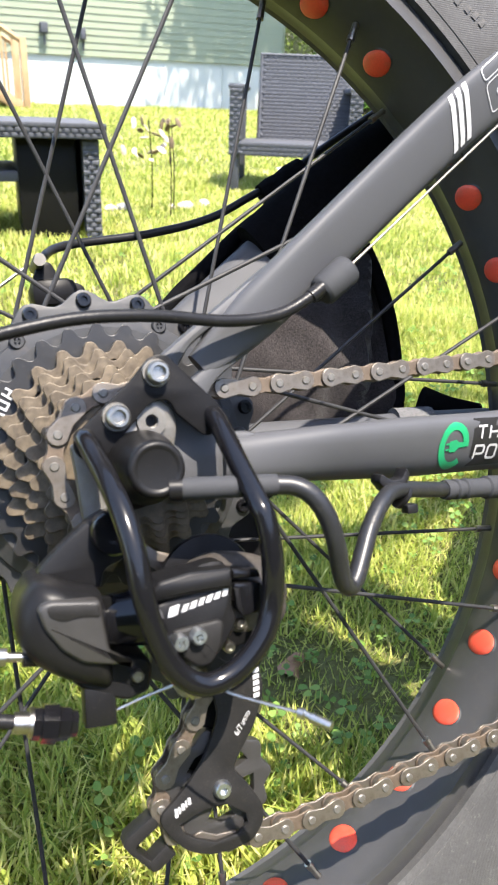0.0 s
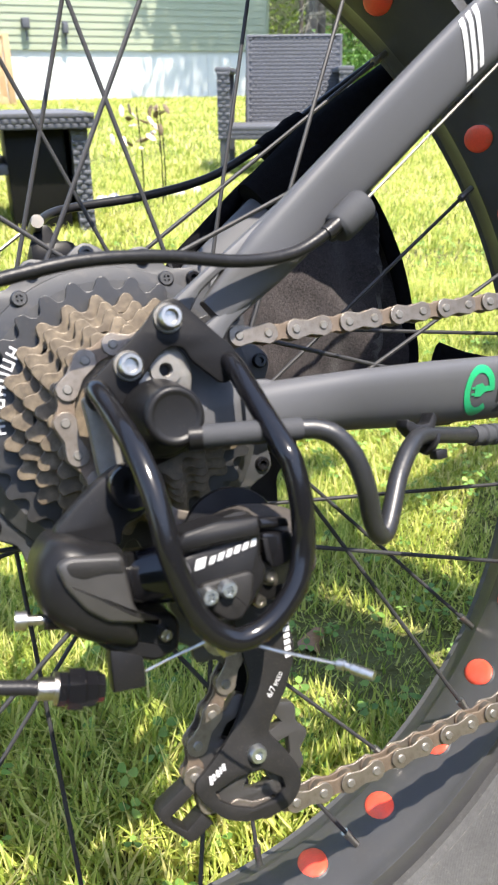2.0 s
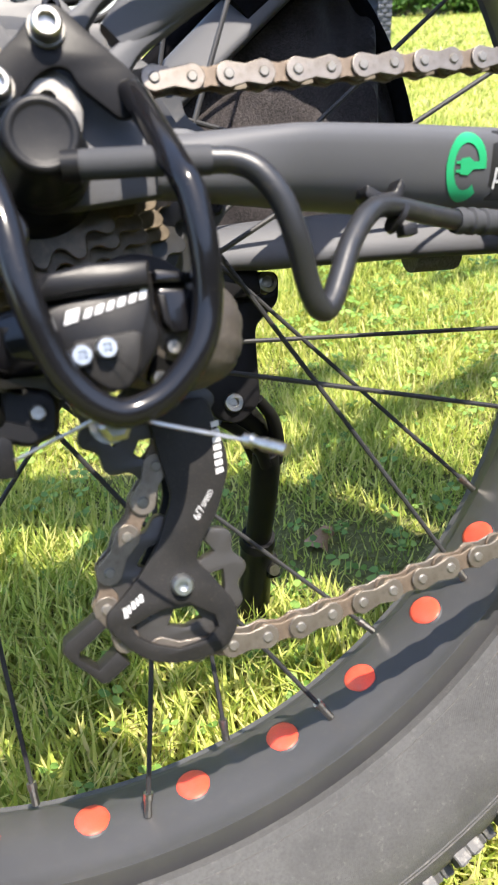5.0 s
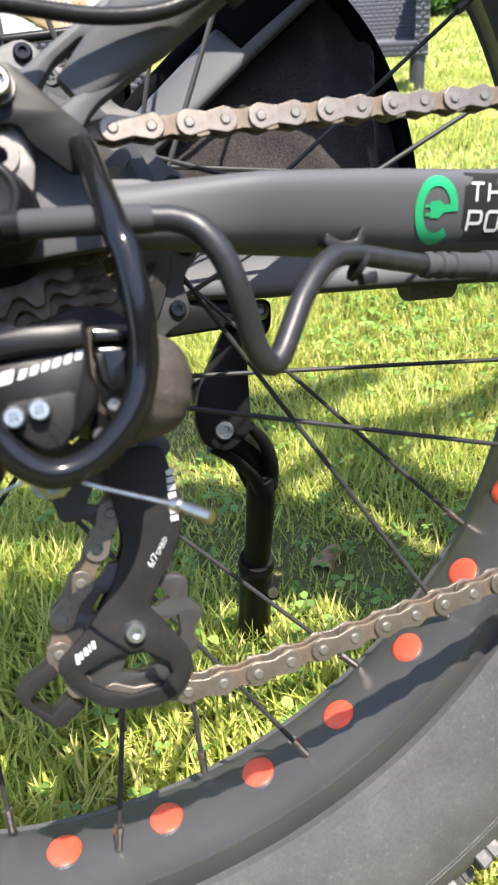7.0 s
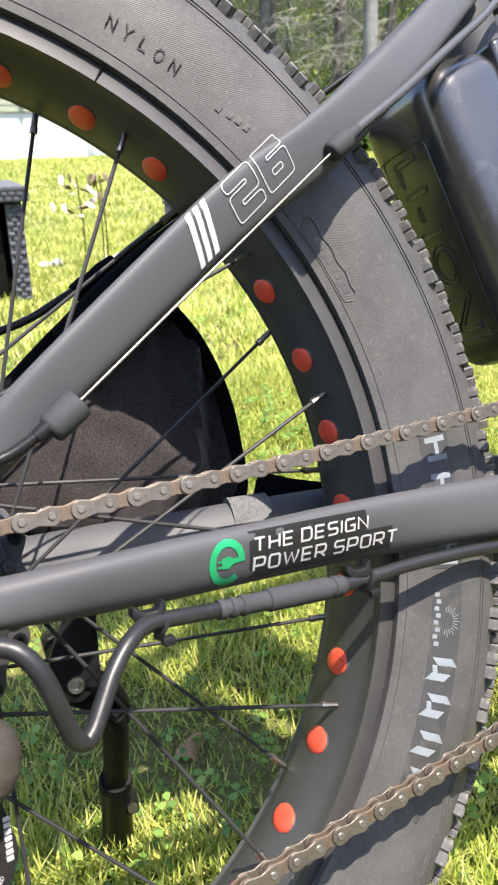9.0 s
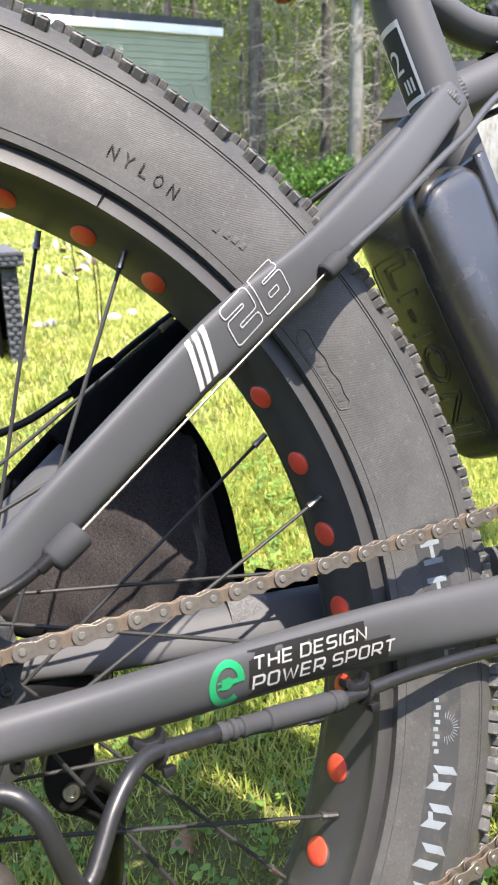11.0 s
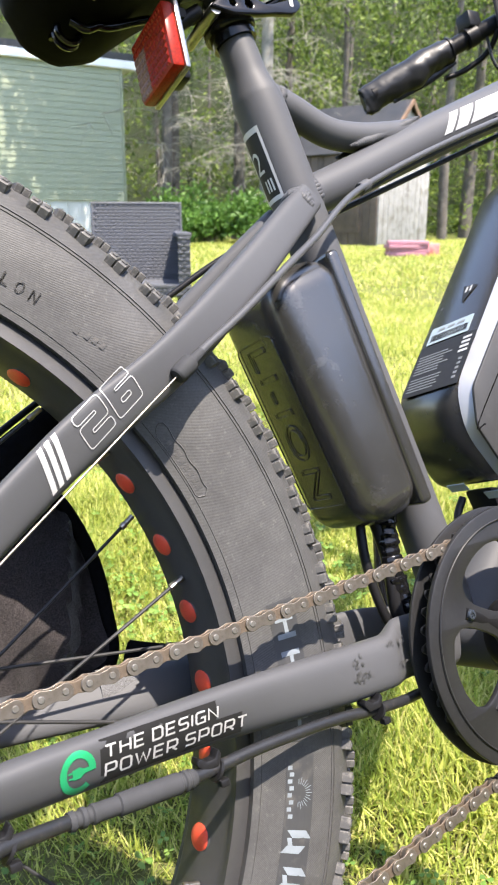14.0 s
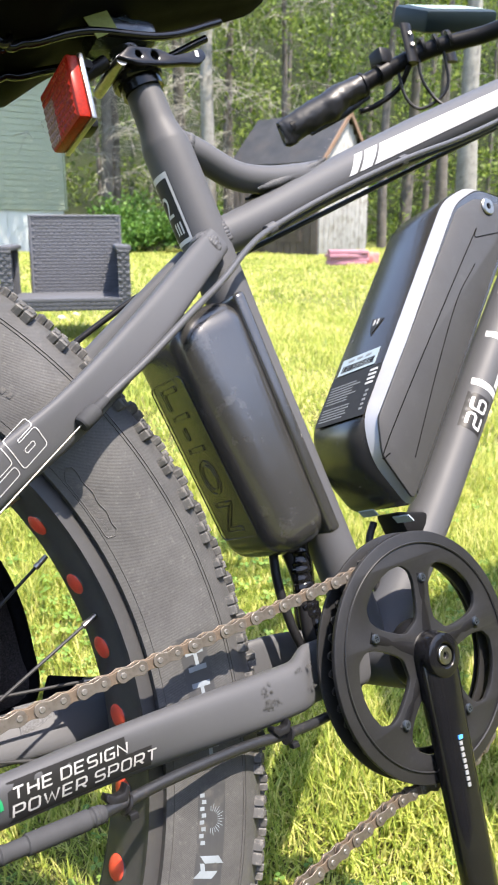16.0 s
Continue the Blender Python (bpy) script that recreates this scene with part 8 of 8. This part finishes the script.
def foliage_material(name, stops, rough=0.6, through=0.35, back=0.0):
    m = bpy.data.materials.new(name)
    m.use_nodes = True
    n, l = m.node_tree.nodes, m.node_tree.links
    b = n["Principled BSDF"]
    b.inputs["Roughness"].default_value = rough
    b.inputs["Specular IOR Level"].default_value = 0.35
    r = n.new("ShaderNodeValToRGB")
    r.color_ramp.elements[0].position, r.color_ramp.elements[0].color = stops[0][0], (*stops[0][1], 1)
    r.color_ramp.elements[1].position, r.color_ramp.elements[1].color = stops[-1][0], (*stops[-1][1], 1)
    for p, c in stops[1:-1]:
        e = r.color_ramp.elements.new(p)
        e.color = (*c, 1)
    geo = n.new("ShaderNodeNewGeometry")
    patch = n.new("ShaderNodeTexNoise")
    patch.inputs["Scale"].default_value = 1.6
    co = n.new("ShaderNodeTexCoord")
    l.new(co.outputs["Object"], patch.inputs["Vector"])
    mix = n.new("ShaderNodeMath")
    mix.operation = "MULTIPLY_ADD"
    mix.inputs[1].default_value = 0.62
    half = n.new("ShaderNodeMath")
    half.operation = "MULTIPLY"
    half.inputs[1].default_value = 0.40
    l.new(patch.outputs["Fac"], half.inputs[0])
    l.new(geo.outputs["Random Per Island"], mix.inputs[0])
    l.new(half.outputs[0], mix.inputs[2])
    l.new(mix.outputs[0], r.inputs[0])
    l.new(r.outputs[0], b.inputs["Base Color"])
    t = n.new("ShaderNodeBsdfTranslucent")
    l.new(r.outputs[0], t.inputs["Color"])
    s = n.new("ShaderNodeMixShader")
    s.inputs[0].default_value = through
    l.new(b.outputs[0], s.inputs[1])
    l.new(t.outputs[0], s.inputs[2])
    l.new(s.outputs[0], n["Material Output"].inputs[0])
    return m


M_GRASS = foliage_material("grass_blades", ((0.10, (0.100, 0.160, 0.027)), (0.32, (0.265, 0.335, 0.056)), (0.54, (0.435, 0.480, 0.102)), (0.74, (0.60, 0.570, 0.195)), (0.92, (0.78, 0.65, 0.39))), 0.5, 0.55)
M_CLOVER = foliage_material("clover_leaves", ((0.1, (0.07, 0.15, 0.025)), (0.5, (0.14, 0.25, 0.045)), (0.9, (0.26, 0.36, 0.08))), 0.5, 0.45)


def grass_patch(rng, n, x0, x1, y0, y1, length, width, keep=None):
    """Bent blades of two pieces each, at random places."""
    x, y = rng.uniform(x0, x1, n), rng.uniform(y0, y1, n)
    x, y = x + rng.normal(size=n) * 0.06 * (x1 - x0), y + rng.normal(size=n) * 0.06 * (y1 - y0)
    if keep is not None:
        k = keep(x, y)
        x, y = x[k], y[k]
        n = len(x)
    tuft = 0.85 + 0.45 * np.sin(x * 9.1 + 2 * np.sin(y * 5.3)) * np.sin(y * 8.3 + 1.7 * np.sin(x * 4.1))
    ln = rng.uniform(length[0], length[1], n) * np.clip(tuft, 0.55, 1.3)
    wd = rng.uniform(width[0], width[1], n)
    a = rng.uniform(0, 2 * np.pi, n)
    lean = rng.uniform(0.25, 1.15, n)
    z = ground_height(x, y) - 0.004
    d = np.stack([np.cos(a), np.sin(a), 0 * a], 1)
    s = np.stack([-np.sin(a), np.cos(a), 0 * a], 1) * wd[:, None]
    base = np.stack([x, y, z], 1)
    up = np.array([0, 0, 1.0])
    mid = base + d * (ln * 0.45 * np.sin(lean * 0.5))[:, None] + up * (ln * 0.5 * np.cos(lean * 0.5))[:, None]
    tip = mid + d * (ln * 0.55 * np.sin(lean))[:, None] + up * (ln * 0.5 * np.cos(lean))[:, None]
    v = np.stack([base - s * 0.5, base + s * 0.5, mid + s * 0.42, mid - s * 0.42, tip], 1)
    off = 5 * np.arange(n)[:, None]
    idx = np.concatenate([off + [0, 1, 2, 3], off + [3, 2, 4]], 1)
    return v.reshape(-1, 3), idx, np.tile([4, 3], n)


def lawn():
    rng = np.random.default_rng(3)
    specs = ((270000, -0.45, 1.75, -0.25, 1.25, (0.024, 0.062), (0.0019, 0.0044)),
             (120000, -1.0, 4.2, 1.25, 4.6, (0.022, 0.060), (0.004, 0.008)),
             (120000, -2.0, 14.0, 4.6, 15.3, (0.03, 0.075), (0.010, 0.020)),
             (14000, 1.75, 4.2, -0.25, 1.25, (0.04, 0.085), (0.004, 0.007)))
    vs, ix, sz, base = [], [], [], 0
    for sp in specs:
        v, i, s = grass_patch(rng, *sp)
        vs.append(v)
        ix.append((i + base).ravel())
        sz.append(s)
        base += len(v)
    ob = new("grass", fast_mesh("grass", np.concatenate(vs), np.concatenate(sz), M_GRASS, np.concatenate(ix)))
    tagged(ob, "sunlit short yellow-green grass blades", "grass", kind="stuff")
    # broad weeds and clover in the turf
    n = 9500
    x, y = rng.normal(0.55, 0.75, n), rng.normal(0.75, 0.8, n)
    k = np.sin(x * 6.1 + 1.3 * np.sin(y * 3.1)) * np.sin(y * 5.7 + np.sin(x * 2.7)) + rng.uniform(-0.8, 0.8, n) > 0.15
    x, y = x[k], y[k]
    n = len(x)
    size, high, turn = rng.uniform(0.0045, 0.0095, n), rng.uniform(0.014, 0.046, n), rng.uniform(0, 6.28, n)
    tilt = rng.uniform(-0.45, 0.45, (n, 2))
    c = np.stack([x, y, ground_height(x, y) + high], 1)
    v = np.zeros((n, 3, 6, 3))
    for leaf in range(3):
        a = turn + leaf * 2.094
        for j, (along, wide) in enumerate(((0.05, 0.0), (0.55, 0.42), (1.05, 0.50), (1.30, 0.0), (1.05, -0.50), (0.55, -0.42))):
            dx, dy = size * (along * np.cos(a) - wide * np.sin(a)), size * (along * np.sin(a) + wide * np.cos(a))
            v[:, leaf, j] = c + np.stack([dx, dy, tilt[:, 0] * dx + tilt[:, 1] * dy - size * 0.25 * abs(wide)], 1)
    v = v.reshape(-1, 3)
    n *= 3
    ob = new("clover", fast_mesh("clover", v, np.full(n, 6), M_CLOVER))
    tagged(ob, "dark green clover and small weeds in the turf", "weeds", kind="stuff")


lawn()

M_BARK = material("grey_bark", (0.115, 0.100, 0.085), 0.9, 0, (0.055, 0.047, 0.040), 5, 0.8, 0.5, 60, 0.9, dirt=(0.19, 0.175, 0.15), dirt_amount=0.4, dirt_scale=6, random_value=0.25)
M_PALEBARK = material("pale_aspen_bark", (0.24, 0.23, 0.205), 0.85, 0, (0.15, 0.14, 0.122), 4, 0.8, 0.4, 60, 0.6, dirt=(0.06, 0.053, 0.045), dirt_amount=0.6, dirt_scale=9)
M_TWIG = material("dead_grey_twigs", (0.24, 0.225, 0.185), 0.9, 0, (0.16, 0.15, 0.125), 4, 0.6)
M_WOODS = foliage_material("woodland_leaves", ((0.05, (0.025, 0.045, 0.008)), (0.40, (0.06, 0.10, 0.016)), (0.66, (0.12, 0.175, 0.028)), (0.88, (0.22, 0.28, 0.050)), (0.98, (0.32, 0.34, 0.08))), 0.6, 0.42)
M_BUSH = foliage_material("bush_leaves", ((0.1, (0.025, 0.075, 0.012)), (0.5, (0.065, 0.15, 0.022)), (0.9, (0.14, 0.25, 0.045))), 0.5, 0.35)


def leaf_cards(rng, pts, size):
    n = len(pts)
    q = rng.normal(size=(n, 3))
    q /= np.linalg.norm(q, axis=1)[:, None]
    w = np.cross(q, rng.normal(size=(n, 3)))
    w /= np.linalg.norm(w, axis=1)[:, None]
    s = rng.uniform(size[0], size[1], n)[:, None]
    v = np.stack([pts - q * s, pts + w * s * 0.45, pts + q * s, pts - w * s * 0.45], 1)
    return v.reshape(-1, 3), np.full(n, 4)


def tree(x, y, h, r, seed, mat, crown_from=0.45, twigs=30, leaves=2200, lean=0.0):
    rng = np.random.default_rng(seed)
    z0 = float(ground_height(x, y))
    t = thing("tree", "tall woodland tree with dead lower twigs" if twigs > 20 else "slim woodland tree with a leafy crown", "tree", "trees behind the lawn", at=pose(x, y, z0 - 0.05))
    pts = [(lean * z * z * 0.02 + 0.05 * math.sin(z * 0.9 + seed), 0.05 * math.cos(z * 0.7 + seed), z) for z in np.linspace(0, h, 12)]
    part("trunk", tube(pts, list(np.linspace(r * 1.15, r * 0.25, 12)), 12), mat, t)
    limbs = bmesh.new()
    tips = []
    for k in range(twigs):
        z = rng.uniform(0.14, 0.75) * h
        a = rng.uniform(0, 2 * np.pi)
        L = rng.uniform(0.8, 2.3)
        droop = rng.uniform(0.2, 0.9)
        p = [Vector((np.interp(z, [q[2] for q in pts], [q[0] for q in pts]), 0, z))]
        d = Vector((math.cos(a), math.sin(a), rng.uniform(-0.1, 0.3)))
        for j in range(5):
            p.append(p[-1] + d * L / 5)
            d = (d + Vector((rng.normal() * 0.14, rng.normal() * 0.14, -droop * 0.35))).normalized()
        tube(p, [0.014, 0.010, 0.007, 0.005, 0.004, 0.002], 5, bm=limbs)
        for j in (1, 2, 3, 4, 5):
            for _ in range(3 if twigs > 20 else 1):
                e = Vector((rng.normal(), rng.normal(), rng.normal() * 0.5 - 0.4)).normalized() * L * rng.uniform(0.15, 0.4)
                mid = p[j] + e * 0.5 + Vector((0, 0, -0.02))
                tube([p[j], mid, p[j] + e + Vector((0, 0, -0.06))], [0.006, 0.0045, 0.0025], 4, bm=limbs)
                tips.append(p[j] + e)
    tagged(part("dead_branch", limbs, M_TWIG if twigs > 20 else mat, t), kind="stuff")
    c = []
    for k in range(70):
        z = rng.uniform(crown_from, 1.02) * h
        spread = 0.35 + 1.7 * math.sqrt(max(0.05, (1.06 * h - z) / h))
        a = rng.uniform(0, 2 * np.pi)
        c.append((spread * rng.uniform(0.2, 1) * math.cos(a), spread * rng.uniform(0.2, 1) * math.sin(a), z))
    c = np.array(c)
    p = c[rng.integers(0, len(c), leaves)] + rng.normal(size=(leaves, 3)) * (0.28, 0.28, 0.18)
    v, s = leaf_cards(rng, p, (0.04, 0.10))
    ob = new("crown", fast_mesh("crown", v, s, M_WOODS))
    ob.parent = t
    return t


for n, (x, y, h, r, m, cf, tw, lean) in enumerate(((9.35, 13.6, 9.5, 0.15, M_PALEBARK, 0.62, 44, 0.2), (15.3, 11.6, 10.5, 0.24, M_PALEBARK, 0.6, 10, -0.1), (13.9, 12.9, 9.5, 0.11, M_BARK, 0.5, 12, 0.3), (12.3, 14.6, 9.0, 0.09, M_BARK, 0.45, 26, -0.2),
                                                   (8.1, 15.7, 9.0, 0.13, M_BARK, 0.5, 34, 0.1), (10.9, 17.2, 10.0, 0.15, M_BARK, 0.5, 30, 0.0), (7.6, 19.4, 10.0, 0.14, M_BARK, 0.45, 24, 0.2), (16.8, 13.6, 10.0, 0.16, M_BARK, 0.5, 14, 0.0),
                                                   (13.0, 18.0, 10.5, 0.14, M_BARK, 0.45, 18, 0.1), (9.0, 21.0, 11.0, 0.16, M_BARK, 0.4, 12, 0.0), (18.2, 16.0, 10.5, 0.18, M_BARK, 0.4, 12, 0.2), (3.6, 24.0, 11.0, 0.2, M_BARK, 0.35, 8, 0.0))):
    tree(x, y, h, r, 20 + n, m, cf, tw, 2600, lean)


def overhang():
    """Leafy boughs of the tall tree beside the house, which dapple its wall."""
    rng = np.random.default_rng(31)
    t = thing("tree", "old woodland tree with long leafy boughs over the house", "tree", "trees behind the lawn", at=pose(8.7, 16.6, float(ground_height(8.7, 16.6)) - 0.05))
    part("trunk", tube([(0, 0, 0), (0.05, 0, 3.0), (-0.05, 0.0, 6.0), (0.0, 0.1, 9.5)], [0.17, 0.14, 0.11, 0.05], 12), M_BARK, t)
    pts = []
    for dx, dy, dz in ((-2.5, -2.9, 6.9), (-2.0, -3.2, 7.6), (-1.4, -2.6, 6.4), (-2.8, -3.1, 7.9), (-0.9, -3.3, 8.2), (-0.6, -2.2, 7.2)):
        part("bough", tube(smooth_path([(0, 0, dz - 1.6), (dx * 0.4, dy * 0.4, dz - 0.7), (dx, dy, dz)], 4), [0.06, 0.035, 0.012], 8), M_BARK, t)
        pts.append(rng.normal(size=(800, 3)) * (0.52, 0.50, 0.42) + (dx, dy, dz))
    v, s = leaf_cards(rng, np.concatenate(pts), (0.06, 0.13))
    ob = new("crown", fast_mesh("crown", v, s, M_WOODS))
    ob.parent = t


overhang()


def woods():
    """Undergrowth, far trunks and leaves between them, with gaps where a shade-coloured sheet shows."""
    rng = np.random.default_rng(8)
    pts = []
    for k in range(560):
        x, y = rng.uniform(4, 30), rng.uniform(14, 27)
        if y < 31 - 0.95 * x + rng.normal() * 1.5 or (x < 7.6 and y < 22):
            continue
        z = rng.uniform(0.2, 9.5) ** 1.0
        n = int(rng.uniform(60, 150))
        pts.append(rng.normal(size=(n, 3)) * (0.55, 0.45, 0.30) + (x, y, z))
    p = np.concatenate(pts)
    p = p[p[:, 2] > 0.1]
    v, s = leaf_cards(rng, p, (0.05, 0.12))
    ob = new("woodland_leaves", fast_mesh("woodland_leaves", v, s, M_WOODS))
    tagged(ob, "mixed green leaves of the woods behind the lawn", "woods", kind="stuff")
    bm = bmesh.new()
    for k in range(34):
        x, y = rng.uniform(5, 32), rng.uniform(15, 30)
        if y < 30 - 0.9 * x or (x < 7.8 and y < 23):
            continue
        r = rng.uniform(0.05, 0.14)
        dx = rng.normal() * 0.3
        tube([(x, y, 0), (x + dx * 0.4, y, 5), (x + dx, y, 11)], [r, r * 0.7, r * 0.35], 8, bm=bm)
    ob = part("far_trunks", bm, M_BARK)
    tagged(ob, "thin grey-brown trunks deep in the woods", "woods", kind="stuff")
    # flat sheet behind the trunks; the shade of the woods is its colour
    b = part("backdrop", box(-30, 60, 33, 33.4, -1, 16), M_WOODSHADE)
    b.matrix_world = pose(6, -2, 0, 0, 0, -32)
    tagged(b, "flat sheet coloured as the dark shade deep in the woods", "woods", kind="structure")
    # unseen sheet added to close the lawn's other sides and block low sky light
    bm = bmesh.new()
    n = 90
    low, top, over = [], [], []
    for k in range(n + 1):
        f = radians(200 + 190 * k / n)
        r = 9.0 + 0.8 * noise.noise((k * 0.31, 2.0, 0.0))
        h = 4.6 + 1.3 * noise.noise((k * 0.23, 7.0, 1.0)) + 0.9 * noise.noise((k * 0.9, 3.0, 4.0))
        d = Vector((math.cos(f), math.sin(f), 0))
        low.append(bm.verts.new(Vector((0.3, 0, -0.3)) + d * r))
        top.append(bm.verts.new(Vector((0.3, 0, h)) + d * (r + 0.7)))
        over.append(bm.verts.new(Vector((0.3, 0, -0.3)) + d * (r + 2.5)))
    for lo, hi in ((low, top), (top, over)):
        for k in range(n):
            bm.faces.new((lo[k], lo[k + 1], hi[k + 1], hi[k]))
    tagged(part("tree_line", bm, M_WOODSHADE), "unseen dark green sheet added round the lawn to block low sky", "trees", kind="structure")


M_WOODSHADE = material("woods_shade_colour", (0.020, 0.030, 0.010), 1.0, 0, (0.05, 0.065, 0.022), 0.9, 0.9, 0.5, 3.0, 0.0, dirt=(0.09, 0.10, 0.04), dirt_amount=0.5, dirt_scale=1.5)
woods()


def bushes():
    for n, (x, y, s) in enumerate(((7.9, 13.4, 0.55), (8.5, 13.1, 0.60), (9.1, 12.9, 0.5), (8.2, 14.2, 0.7), (7.45, 14.4, 0.6), (11.9, 12.9, 0.45))):
        rng = np.random.default_rng(60 + n)
        t = thing("bush", "low leafy green bush at the edge of the woods", "bush", "bushes along the woods", at=pose(x, y, float(ground_height(x, y))))
        stems = bmesh.new()
        centres = []
        for k in range(14):
            a, q = rng.uniform(0, 6.28), rng.uniform(0.2, 1.0)
            tip = Vector((s * q * math.cos(a), s * q * math.sin(a), s * rng.uniform(0.5, 1.35) * (1.2 - 0.5 * q)))
            tube([(0, 0, -0.03), tip * 0.5 + Vector((0, 0, 0.08)), tip], [0.012, 0.008, 0.004], 5, bm=stems)
            centres.append(tip)
        tagged(part("stem", stems, M_BARK, t), kind="stuff")
        c = np.array(centres)
        p = c[rng.integers(0, len(c), 2600)] + rng.normal(size=(2600, 3)) * (0.15, 0.15, 0.11)
        p = p[p[:, 2] > 0.02]
        v, f = leaf_cards(rng, p, (0.03, 0.07))
        ob = new("leaves", fast_mesh("leaves", v, f, M_BUSH))
        ob.parent = t


bushes()
